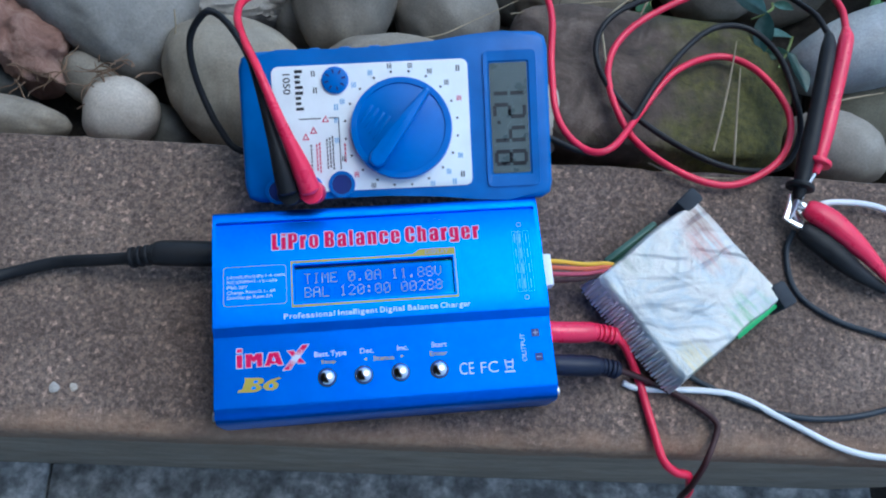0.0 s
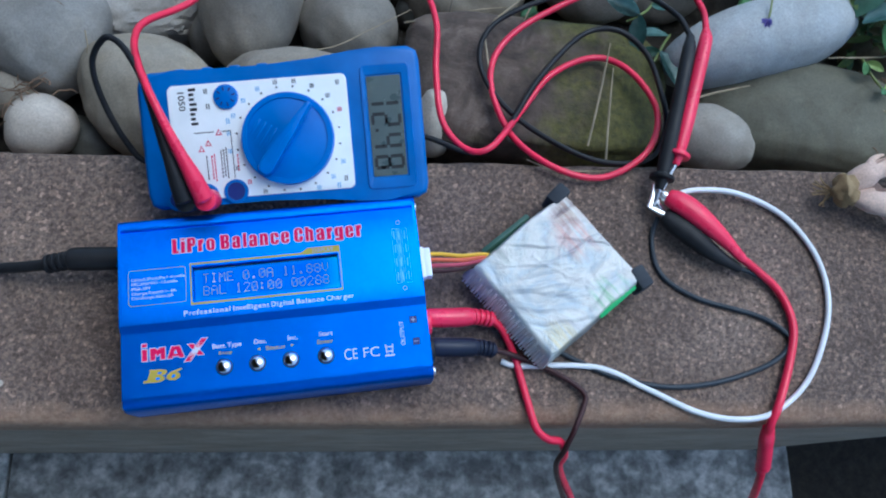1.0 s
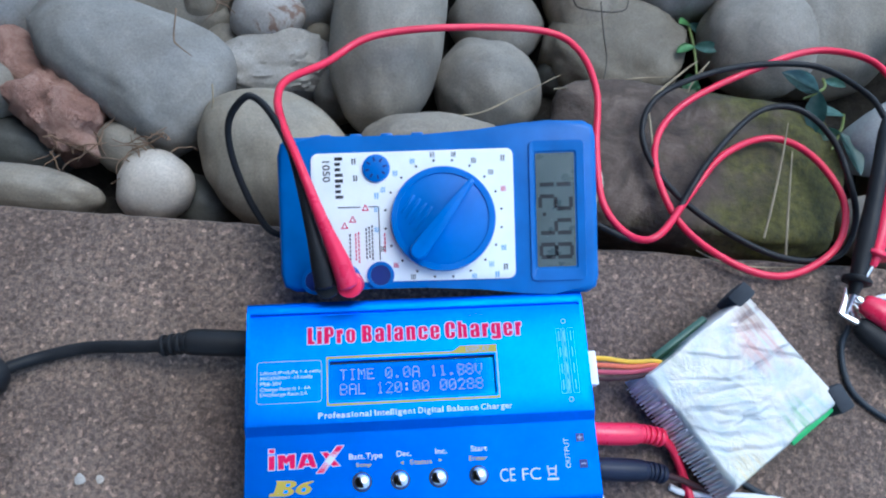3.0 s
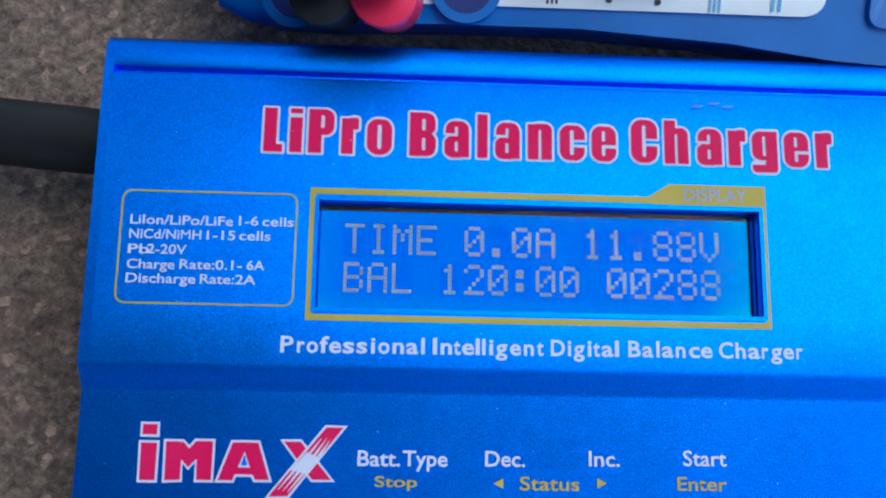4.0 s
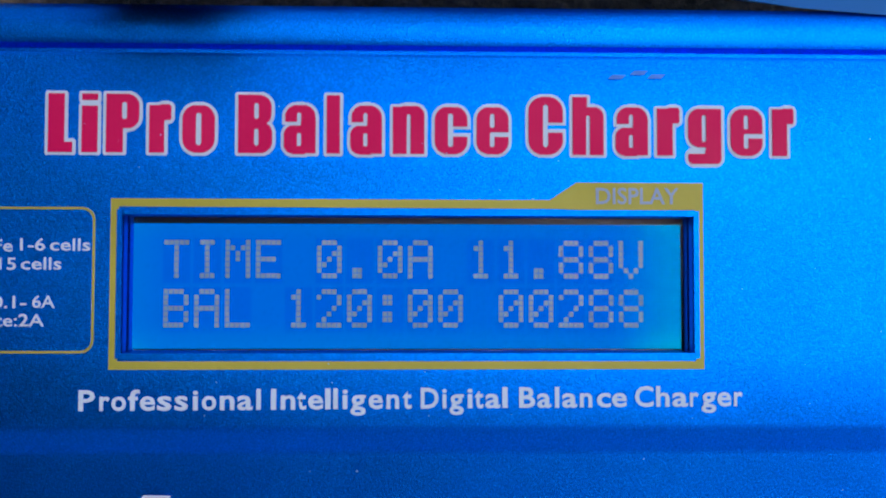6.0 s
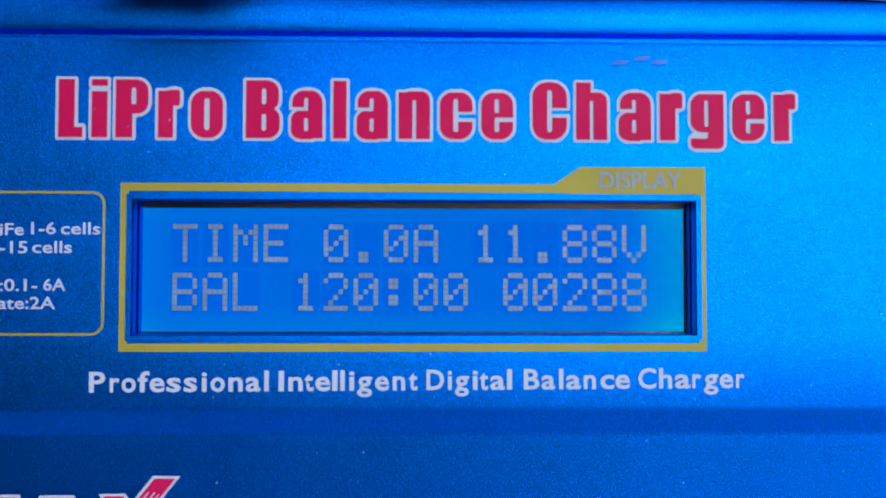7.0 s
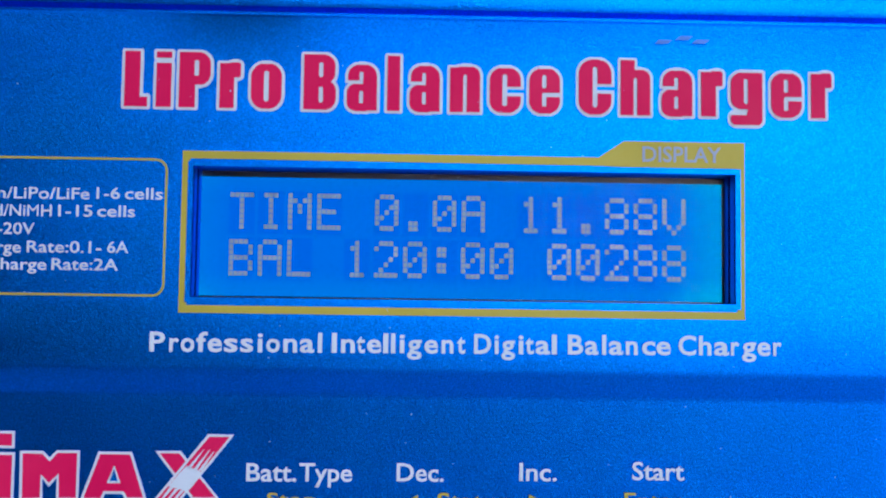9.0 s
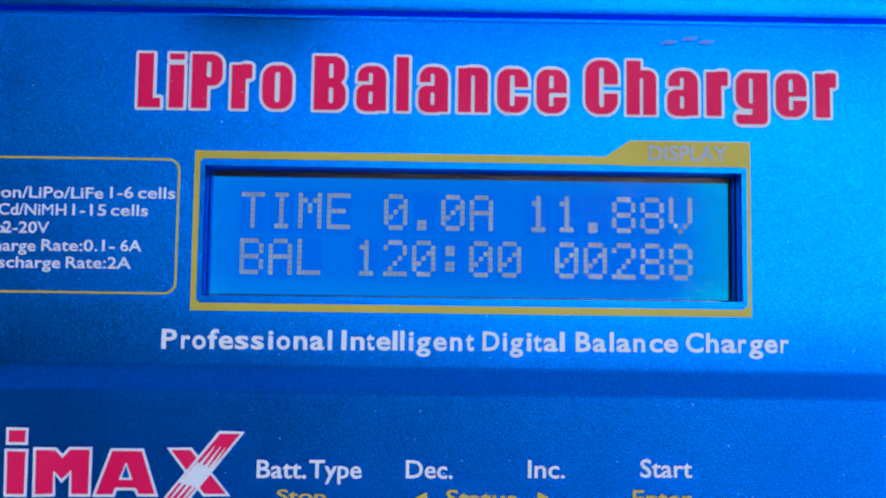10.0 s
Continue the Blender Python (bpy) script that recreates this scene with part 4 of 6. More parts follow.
    for (ax, ay, _), s in zip([(-0.0052, -0.0191, 0.0305), (0.0092, -0.0189, 0.0305)], (-1, 1)):
        bm = bmesh.new()
        bm.faces.new([bm.verts.new((ax + s * u, ay + v, zl)) for u, v in ((0.0008, 0), (-0.0006, 0.0007), (-0.0006, -0.0007))])
        part("gold_arrow", bm, INK_GOLD, it, smooth=False)
    for x in (-0.0203, -0.0061, 0.0082, 0.0234):
        well = part("button_ring", cylinder(0.0037, 0.0036, 0.0004, pose(x, -0.0252, LOW + 0.0001), 28), BEZEL_BLACK, it, "dark ring round a button")
        dome = bmesh.new()
        bmesh.ops.create_uvsphere(dome, u_segments=24, v_segments=12, radius=0.0032)
        bmesh.ops.scale(dome, vec=(1, 1, 0.62), verts=dome.verts)
        bmesh.ops.translate(dome, vec=(x, -0.0252, LOW + 0.0004), verts=dome.verts)
        part("button", dome, CHROME, it, "domed chrome push button")
    for text, spots in (("CE", [(0.0313, -0.0279, 0.0305), (0.0371, -0.0233, 0.0305)]), ("FC", [(0.0397, -0.0278, 0.0305), (0.0468, -0.0236, 0.0305)])):
        writing("approval_mark", text, spots[0][0], spots[0][1] - 0.0002, spots[1][0], spots[1][1], zl, INK_WHITE, it, 0.0)
    (bx, by, _), = [(0.0512, -0.0253, 0.0305)]
    bar("approval_mark", bx - 0.0022, by - 0.0032, bx + 0.0022, by - 0.0024, zl, INK_WHITE, it)
    for s in (-1, 1):
        bar("approval_mark", bx + s * 0.0012 - 0.0003, by - 0.0018, bx + s * 0.0012 + 0.0003, by + 0.0022, zl, INK_WHITE, it, s * 0.0004)
        bar("approval_mark", bx - 0.0016, by + s * 0.0010 - 0.0003, bx + 0.0016, by + s * 0.0010 + 0.0003, zl, INK_WHITE, it)
    q = [(0.0568, -0.0244, 0.0305), (0.0605, -0.0133, 0.0305)]
    writing("output_lettering", "OUTPUT", q[0][0] - 0.0002, q[0][1], q[0][0] + 0.0018, q[1][1], zl, INK_WHITE, it, 0.004, 90)
    for (ax, ay, _), plus in zip([(0.0631, -0.0133, 0.0305), (0.0635, -0.0231, 0.0305)], (True, False)):
        bar("polarity_mark", ax - 0.0016, ay - 0.0016, ax + 0.0016, ay + 0.0016, zl, INK_NAVY, it)
        bar("polarity_sign", ax - 0.0010, ay - 0.0002, ax + 0.0010, ay + 0.0002, zl + 0.00006, INK_GREY, it)
        if plus:
            bar("polarity_sign", ax - 0.0002, ay - 0.0010, ax + 0.0002, ay + 0.0010, zl + 0.00009, INK_GREY, it)
    # balance socket diagram
    for (ax, ay, _), in ([(0.0610, 0.0319, 0.0330)], [(0.0610, 0.0009, 0.0330)]):
        o = [(ax + 0.0011 * math.cos(k * math.tau / 20), ay + 0.0011 * math.sin(k * math.tau / 20)) for k in range(20)]
        i = [(ax + 0.0007 * math.cos(k * math.tau / 20), ay + 0.0007 * math.sin(k * math.tau / 20)) for k in range(20)]
        part("diagram_ring", ring_plate(o, i, z - 0.0001, z), INK_GREY, it, smooth=False)
    for n, (cx, w) in enumerate(((0.0586, 0.0022), (0.0607, 0.0012), (0.0634, 0.0026))):
        o = [(cx - w / 2, 0.0032), (cx + w / 2, 0.0032), (cx + w / 2, 0.0292), (cx - w / 2, 0.0292)]
        i = [(cx - w / 2 + 0.0002, 0.0034), (cx + w / 2 - 0.0002, 0.0034), (cx + w / 2 - 0.0002, 0.0290), (cx - w / 2 + 0.0002, 0.0290)]
        part("diagram_frame", ring_plate(o, i, z - 0.0001, z), INK_PALE, it, smooth=False)
        for s in range(4):
            y = 0.0046 + s * 0.0064
            bar("diagram_bar", cx - 0.0002, y, cx + 0.0002, y + 0.0042, z, INK_PALE, it)
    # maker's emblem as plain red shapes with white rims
    def shape(name, pts, height, mat):
        bm = bmesh.new()
        bm.faces.new([bm.verts.new((x, y, height)) for x, y in pts])
        bm.normal_update()
        bmesh.ops.triangulate(bm, faces=bm.faces[:])
        part(name, bm, mat, it, smooth=False)

    def grown(pts, by):
        """The outline moved outward by a rim's width, its corners kept."""
        area = sum(a[0] * b[1] - b[0] * a[1] for a, b in zip(pts, pts[1:] + pts[:1]))
        out = []
        for a, b, c in zip(pts[-1:] + pts[:-1], pts, pts[1:] + pts[:1]):
            d0, d1 = (Vector(b) - Vector(a)).normalized(), (Vector(c) - Vector(b)).normalized()
            n0, n1 = (Vector((d.y, -d.x)) * (1 if area > 0 else -1) for d in (d0, d1))
            n = (n0 + n1) / max(0.45, 1 + n0.dot(n1))
            out.append(tuple(Vector(b) + n * by))
        return out

    blocks = {"dot": [(-0.0546, -0.0117), (-0.0526, -0.0117), (-0.0526, -0.0131), (-0.0546, -0.0131)], "stem": [(-0.0547, -0.0142), (-0.0525, -0.0142), (-0.0525, -0.0192), (-0.0546, -0.0192)], "peak": [(-0.0512, -0.0192), (-0.0491, -0.0191), (-0.0491, -0.0164), (-0.0481, -0.0174), (-0.0470, -0.0163), (-0.0469, -0.0191), (-0.0449, -0.0191), (-0.0449, -0.0139), (-0.0472, -0.0139), (-0.0481, -0.0149), (-0.0490, -0.0140), (-0.0513, -0.0140)], "gable": [(-0.0440, -0.0191), (-0.0420, -0.0191), (-0.0417, -0.0183), (-0.0393, -0.0183), (-0.0389, -0.0190), (-0.0370, -0.0190), (-0.0387, -0.0140), (-0.0422, -0.0140)], "arm": [(-0.0352, -0.0138), (-0.0329, -0.0138), (-0.0285, -0.0189), (-0.0311, -0.0189)], "slash": [(-0.0294, -0.0118), (-0.0270, -0.0118), (-0.0344, -0.0211), (-0.0370, -0.0212)]}
    for k, (kind, pts) in enumerate(blocks.items()):
        lift = 0.00004 * (k - 3) if kind in ("arm", "slash") else 0.0
        bm = bmesh.new()
        inner, outer = ([bm.verts.new((x, y, zl + lift + 0.000006 * k)) for x, y in line] for line in (pts, grown(pts, 0.00032)))
        for j in range(len(pts)):
            bm.faces.new((inner[j], inner[(j + 1) % len(pts)], outer[(j + 1) % len(pts)], outer[j]))
        part("emblem_rim", bm, INK_WHITE, it, smooth=False)
        shape("emblem_block", pts, zl + lift + 0.00002, INK_RED)
    hole = [(-0.0405, -0.0155), (-0.0399, -0.0172), (-0.0411, -0.0172)]
    shape("emblem_rim", grown(hole, 0.00016), zl + 0.00005, INK_WHITE)
    shape("emblem_hole", grown(hole, -0.0001), zl + 0.00007, ANODISED)
    shape("emblem_flash", [(-0.0320, -0.0152), (-0.0300, -0.0160), (-0.0319, -0.0182), (-0.0341, -0.0176)], zl + 0.00014, INK_WHITE)
    for a, b in ([(-0.0317, -0.0155), (-0.0300, -0.0133)], [(-0.0310, -0.0157), (-0.0293, -0.0133)], [(-0.0304, -0.0158), (-0.0288, -0.0135)], [(-0.0336, -0.0177), (-0.0357, -0.0203)], [(-0.0330, -0.0179), (-0.0350, -0.0204)], [(-0.0324, -0.0181), (-0.0344, -0.0206)]):
        shape("emblem_streak", [(a[0] - 0.00024, a[1]), (a[0] + 0.00024, a[1]), (b[0] + 0.00004, b[1]), (b[0] - 0.00004, b[1])], zl + 0.00014, INK_WHITE)

    for outline, slots in (([(-0.0547, -0.0286), (-0.0541, -0.0276), (-0.0527, -0.0275), (-0.0515, -0.0240), (-0.0520, -0.0231), (-0.0466, -0.0233), (-0.0447, -0.0238), (-0.0442, -0.0247), (-0.0450, -0.0257), (-0.0466, -0.0260), (-0.0452, -0.0268), (-0.0454, -0.0278), (-0.0469, -0.0286), (-0.0487, -0.0288)], ([(-0.0493, -0.0277), (-0.0489, -0.0266), (-0.0475, -0.0267), (-0.0474, -0.0274), (-0.0480, -0.0278)], [(-0.0484, -0.0253), (-0.0480, -0.0243), (-0.0466, -0.0244), (-0.0466, -0.0250), (-0.0473, -0.0254)])), ([(-0.0449, -0.0273), (-0.0444, -0.0260), (-0.0432, -0.0251), (-0.0417, -0.0244), (-0.0384, -0.0237), (-0.0379, -0.0242), (-0.0405, -0.0252), (-0.0394, -0.0257), (-0.0388, -0.0267), (-0.0396, -0.0280), (-0.0413, -0.0286), (-0.0435, -0.0284)], ([(-0.0427, -0.0274), (-0.0423, -0.0263), (-0.0413, -0.0260), (-0.0408, -0.0266), (-0.0414, -0.0275)],))):
        shape("emblem_block", outline, zl + 0.00004, INK_GOLD)
        for slot in slots:
            shape("emblem_slot", slot, zl + 0.00008, ANODISED)
    # faint violet scuffs near the back edge
    for (ax, ay, _) in [(0.0236, 0.0359, 0.0330), (0.0261, 0.0364, 0.0330), (0.0281, 0.0360, 0.0330)]:
        bar("scuff", ax - 0.0008, ay - 0.0002, ax + 0.0008, ay + 0.0003, z, INK_SCUFF, it, 0.0006, "faint violet scuff")
    # dust specks on the printed face, too fine to count
    rng = random.Random(44)
    dust = bmesh.new()
    for _ in range(150):
        x, y = rng.uniform(-0.060, 0.066), rng.uniform(-0.036, 0.037)
        if WX0 - 0.001 < x < WX1 + 0.001 and WY0 - 0.001 < y < WY1 + 0.001 or -0.0075 < y < -0.003:
            continue
        r, h = rng.uniform(0.00004, 0.00011), (TOP if y > -0.004 else LOW) + 0.0003
        dust.faces.new([dust.verts.new((x + r * rng.uniform(0.6, 1.3) * math.cos(q), y + r * rng.uniform(0.6, 1.3) * math.sin(q), h)) for q in (0.0, 1.1, 2.2, 3.3, 4.4, 5.4)])
    part("dust", dust, INK_PALE, it, "fine pale dust specks", smooth=False)["kind"] = "stuff"
    # sockets in the end panels
    part("power_socket", cylinder(0.0058, 0.0058, 0.003, pose(-0.0640, 0.0295, 0.0165, 0, 90, 0), 24, 0.0005), BLACK_PVC, it)
    for y, m in ((-0.0125, RED_BOOT), (-0.0255, BLACK_PVC)):
        part("output_socket", cylinder(0.0062, 0.0058, 0.003, pose(0.0705, y, 0.0165, 0, 90, 0), 24, 0.0005), m, it)
    part("balance_socket", box(0.003, 0.0150, 0.0070, pose(0.0705, 0.0145, 0.0205), 0.0004), WHITE_PVC, it)
    return it


charger()

# ---- the multimeter, leaning on the stones behind the charger ----
METER_AT = pose(0.0150, 0.0775, 0.0417, 21.0, -4.35, -1.96)


def meter():
    it = thing("multimeter", "blue and white digital multimeter leaning on a stone behind the charger", "multimeter", METER_AT)
    deep = -0.0265
    # waisted case outline
    side = [(0.0624, 0.0280), (0.0614, 0.0325), (0.0576, 0.0347), (0.0440, 0.0350), (0.0310, 0.0342), (0.0150, 0.0322), (-0.0080, 0.0308), (-0.0300, 0.0308), (-0.0500, 0.0314), (-0.0605, 0.0312), (-0.0650, 0.0292), (-0.0664, 0.0240)]
    outline = side + [(x, -y) for x, y in side[::-1]]
    part("case", plate(outline, deep, 0.0, 0.0026), BLUE_ABS, it, "blue moulded case with rounded edges")
    # grip ribs on the long edge
    for k in range(4):
        x = -0.0470 + k * 0.0125
        part("grip_rib", box(0.0050, 0.0022, 0.014, pose(x, 0.0312, -0.0105), 0.0008), BLUE_ABS, it)
    face = part("face_plate", plate([(x - 0.0118, y - 0.0018) for x, y in rounded(0.0812, 0.0522, 0.0028)], -0.0002, 0.0006, 0.0002), WHITE_FACE, it, "white printed face plate")
    # knob with a pointer ridge
    kx, ky = 0.0003, -0.0032
    tip = math.degrees(math.atan2(0.0296, 0.0238))
    knob = part("selector_knob", cylinder(0.0212, 0.0206, 0.0036, pose(kx, ky, 0.0024), 56, 0.0006), KNOB_BLUE, it, "round blue selector knob with a sunken top")
    o = [(kx + 0.0206 * math.cos(k * math.tau / 56), ky + 0.0206 * math.sin(k * math.tau / 56)) for k in range(56)]
    i = [(kx + 0.0183 * math.cos(k * math.tau / 56), ky + 0.0183 * math.sin(k * math.tau / 56)) for k in range(56)]
    part("knob_rim", ring_plate(o, i, 0.0036, 0.0048), KNOB_BLUE, knob)
    ridge = plate([(0.0190, 0.0006), (0.0180, 0.0013), (0.0050, 0.0022), (-0.0080, 0.0030), (-0.0160, 0.0036), (-0.0188, 0.0022), (-0.0194, 0.0), (-0.0188, -0.0022), (-0.0160, -0.0036), (-0.0080, -0.0030), (0.0050, -0.0022), (0.0180, -0.0013), (0.0190, -0.0006)], -0.0028, 0.0046, 0.0012, pose(kx, ky, 0.0066, 0, 0, tip))
    part("pointer", ridge, POINTER_BLUE, knob, "raised lighter pointer ridge")
    for s in (1,):
        for k in range(4):
            part("grip_groove", box(0.0120 - 0.0012 * k, 0.0012, 0.0010, pose(kx, ky, 0.0046, 0, 0, tip) @ pose(-0.0050 + 0.0004 * k, s * (0.0064 + 0.0028 * k), -0.0004), 0.0004), KNOB_BLUE, knob)
    # transistor socket
    sock = part("transistor_socket", cylinder(0.0057, 0.0055, 0.0016, pose(-0.0261, 0.0178, 0.0010), 28, 0.0003), KNOB_BLUE, it, "round blue transistor socket")
    for k in range(8):
        a = k * math.tau / 8 + 0.2
        part("socket_slot", box(0.0017, 0.0007, 0.0004, pose(-0.0261 + 0.0036 * math.cos(a), 0.0178 + 0.0036 * math.sin(a), 0.0019, 0, 0, math.degrees(a))), INK_NAVY, sock)
    # jacks
    for x, y in ((-0.0256, -0.0252), (-0.0390, -0.0262), (-0.0520, -0.0268)):
        o = [(x + 0.0055 * math.cos(k * math.tau / 28), y + 0.0055 * math.sin(k * math.tau / 28)) for k in range(28)]
        i = [(x + 0.0041 * math.cos(k * math.tau / 28), y + 0.0041 * math.sin(k * math.tau / 28)) for k in range(28)]
        ring = part("jack", ring_plate(o, i, -0.0004, 0.0015), BLUE_ABS, it, "blue-rimmed test jack")
        part("jack_hole", cylinder(0.0042, 0.0042, 0.0010, pose(x, y, 0.0004), 24), INK_NAVY, ring)
    # display
    o = [(x + 0.0462, y - 0.0012) for x, y in rounded(0.0225, 0.0560, 0.0022)]
    i = [(x + 0.0455, y - 0.0010) for x, y in rounded(0.0156, 0.0456, 0.0008)]
    surround = bmesh.new()
    rings = [[surround.verts.new((x, y, h)) for x, y in line] for line, h in ((o, -0.0004), ([(0.0462 + (x - 0.0462) * 0.97, y) for x, y in o], 0.0009), ([(0.0455 + (x - 0.0455) * 1.10, -0.001 + (y + 0.001) * 1.04) for x, y in i], 0.0007), (i, -0.0004))]
    for a, b in zip(rings, rings[1:]):
        for j in range(len(a)):
            surround.faces.new((a[j], a[(j + 1) % len(a)], b[(j + 1) % len(b)], b[j]))
    part("display_bezel", surround, BLUE_ABS, it, "blue bevelled display surround")
    lcd = part("display", plate([(x + 0.0455, y - 0.0010) for x, y in rounded(0.0156, 0.0456, 0.0008)], -0.0006, 0.0003), LCD_GREY, it, "grey liquid crystal display reading 12.48", smooth=False)
    seven = {"1": "bc", "2": "abged", "4": "fgbc", "8": "abcdefg"}
    h, w, th = 0.0150, 0.0066, 0.0016
    for k, ch in enumerate("1248"):
        bm = bmesh.new()
        for s in seven[ch]:
            u0, v0, u1, v1 = {"a": (0.0012, h - th, w - 0.0012, h), "g": (0.0012, h / 2 - th / 2, w - 0.0012, h / 2 + th / 2), "d": (0.0012, 0, w - 0.0012, th), "f": (0, h / 2 + 0.0006, th, h - 0.0008), "b": (w - th, h / 2 + 0.0006, w, h - 0.0008), "e": (0, 0.0008, th, h / 2 - 0.0006), "c": (w - th, 0.0008, w, h / 2 - 0.0006)}[s]
            bm.faces.new([bm.verts.new((0.0386 + v * 0.92, 0.0150 - k * 0.0097 - u, 0.00045)) for u, v in ((u0, v0), (u1, v0), (u1, v1), (u0, v1))])
        part("display_digit", bm, LCD_INK, lcd, smooth=False)
    bar("decimal_point", 0.0402, -0.0034, 0.0416, -0.0020, 0.00045, LCD_INK, lcd)
    pane = part("display_pane", plate([(x + 0.0455, y - 0.0010) for x, y in rounded(0.0156, 0.0456, 0.0008)], 0.0007, 0.0009), PANE, it, "clear display window", smooth=False)
    pane.visible_shadow = False
    # print
    z = 0.00075
    writing("model_number", "1050", -0.0477, 0.0128, -0.0447, 0.0212, z, INK_BLACK, face, 0.008, -90)
    for n, (wide, tall) in enumerate(((0.8, 1.0), (0.7, 0.7), (0.7, 0.7), (0.7, 1.0), (0.9, 1.0), (0.7, 0.7), (0.7, 0.7), (0.7, 1.0))):
        y = 0.0228 - n * 0.0022
        for part_of in (0.0, 0.6):
            bar("maker_bar", -0.0428, y - (0.2 + part_of) * 0.0012 * wide - 0.0007, -0.0428 + 0.0032 * tall, y - (0.2 + part_of) * 0.0012 * wide, z, INK_BLACK, face, 0.0)
    rng = random.Random(11)
    inks = [INK_BLUE, INK_BLUE, INK_BLUE, INK_BLACK, INK_BLACK, INK_BLACK, INK_BLACK, INK_RED, INK_BLACK, INK_BLACK, INK_BLUE, INK_BLUE, INK_BLUE, INK_BLUE, INK_RED, INK_BLACK, INK_RED, INK_BLACK, INK_BLUE, INK_BLUE]
    for k, ink in enumerate(inks):
        a = radians(152 - k * 18)
        part("scale_dot", cylinder(0.0005, 0.0005, 0.0002, pose(kx + 0.0236 * math.cos(a), ky + 0.0236 * math.sin(a), z), 8), INK_BLACK, face, smooth=False)
        r = 0.0266
        x, y = kx + r * math.cos(a) * 1.02, ky + r * math.sin(a) * 0.98
        if -0.0275 < y < 0.0232 and -0.03 < x < 0.0265:
            for n in range(3):
                bar("scale_mark", x - 0.0009 + n * 0.0007, y - 0.0011, x - 0.0009 + n * 0.0007 + 0.00035, y + 0.0010, z, ink, face)
    for x, y, ink in ((0.0248, 0.0205, INK_BLACK), (0.0250, -0.0232, INK_BLACK), (0.0215, -0.0262, INK_BLUE), (-0.0262, 0.0068, INK_BLUE), (-0.0350, 0.0208, INK_BLACK), (-0.0345, 0.0140, INK_BLACK)):
        for n in range(2):
            bar("symbol_bar", x - 0.0009 + n * 0.0010, y - 0.0012, x - 0.0009 + n * 0.0010 + 0.0005, y + 0.0012, z, ink, face)
    # warning triangles and the current limits beside the jacks
    for x, y in ((-0.0310, 0.0020), (-0.0362, -0.0025), (-0.0395, -0.0050)):
        pts = [(0.0016, 0), (-0.0012, 0.0015), (-0.0012, -0.0015)]
        ins = [(0.0009, 0), (-0.0008, 0.0008), (-0.0008, -0.0008)]
        part("warning_triangle", ring_plate([(x + v, y + u) for u, v in pts], [(x + v, y + u) for u, v in ins], z - 0.0001, z), INK_RED, face, "small red warning triangle", smooth=False)
    for x0, y0, x1, y1 in ((-0.0420, 0.0022, -0.0330, 0.0026), (-0.0295, 0.0022, -0.0255, 0.0026), (-0.0258, -0.0190, -0.0254, 0.0024)):
        bar("limit_line", x0, y0, x1, y1, z, INK_BLACK, face)
    for n, (x, y0, y1, ink) in enumerate(((-0.0235, -0.0160, -0.0075, INK_RED), (-0.0285, -0.0190, -0.0040, INK_BLACK), (-0.0297, -0.0180, -0.0040, INK_BLACK), (-0.0309, -0.0185, -0.0050, INK_BLACK), (-0.0340, -0.0200, -0.0060, INK_RED), (-0.0352, -0.0190, -0.0070, INK_RED), (-0.0375, -0.0190, -0.0075, INK_BLACK))):
        for step in range(int((y1 - y0) / 0.0016)):
            bar("limit_bar", x - 0.0003, y0 + step * 0.0016, x + 0.0003, y0 + step * 0.0016 + 0.0012, z, ink, face)
    return it


meter()


# ---- leads ----
def ribs(points, radius, count, wide=0.0009):
    """Rings of a strain relief along a line."""
    line = glide(points, 12)
    out = None
    for k in range(count):
        f = int((k + 0.5) / count * (len(line) - 2))
        p, ahead = line[f], (line[f + 1] - line[f]).normalized()
        m = Matrix.Translation(p) @ ahead.to_track_quat("Z", "Y").to_matrix().to_4x4()
        one = cylinder(radius, radius, wide * 2, m, 14, wide * 0.5)
        out = one if out is None else join(out, one)
    return out


def rod(a, b, r1, r2=None, sides=16, bevel=0.0):
    a, b = Vector(a), Vector(b)
    m = Matrix.Translation((a + b) / 2) @ (b - a).to_track_quat("Z", "Y").to_matrix().to_4x4()
    return cylinder(r1, r1 if r2 is None else r2, (b - a).length, m, sides, bevel)


def test_lead(colour, plug_mat, cable_mat, plug, cable, probe, tip, radius, label):
    it = thing("test_lead", label, "test lead", group="multimeter test leads")
    part("cable", tube(cable, radius, 10), cable_mat, it)
    body = part("plug", tube(plug, [0.0044, 0.0039, 0.0027, 0.0021, 0.0018, 0.0016], 16, 10, 0.75), plug_mat, it, colour + " angled banana plug with a long strain relief")
    down = METER_AT.to_3x3() @ Vector((0, 0, -1))
    head = Vector(plug[0])
    part("plug_sleeve", rod(head, head + down * 0.0125, 0.0049, 0.0047, 20, 0.0008), plug_mat, body)
    handle = part("probe", tube(probe, [0.0020, 0.0026, 0.0035, 0.0037, 0.0037, 0.0037, 0.0041, 0.0038, 0.0028], 16, 10, 0.7), plug_mat, it, colour + " probe handle with a finger guard")
    guard = Vector(probe[-1]).lerp(Vector(probe[-2]), 0.16)
    way = (Vector(probe[-1]) - Vector(probe[-2])).normalized()
    part("finger_guard", rod(guard - way * 0.0012, guard + way * 0.0012, 0.0064, 0.0064, 20, 0.0006), plug_mat, handle)
    part("probe_tip", tube(tip, [0.0011, 0.0011, 0.0006], 10), TIN, handle, "bright metal probe tip")
    return it


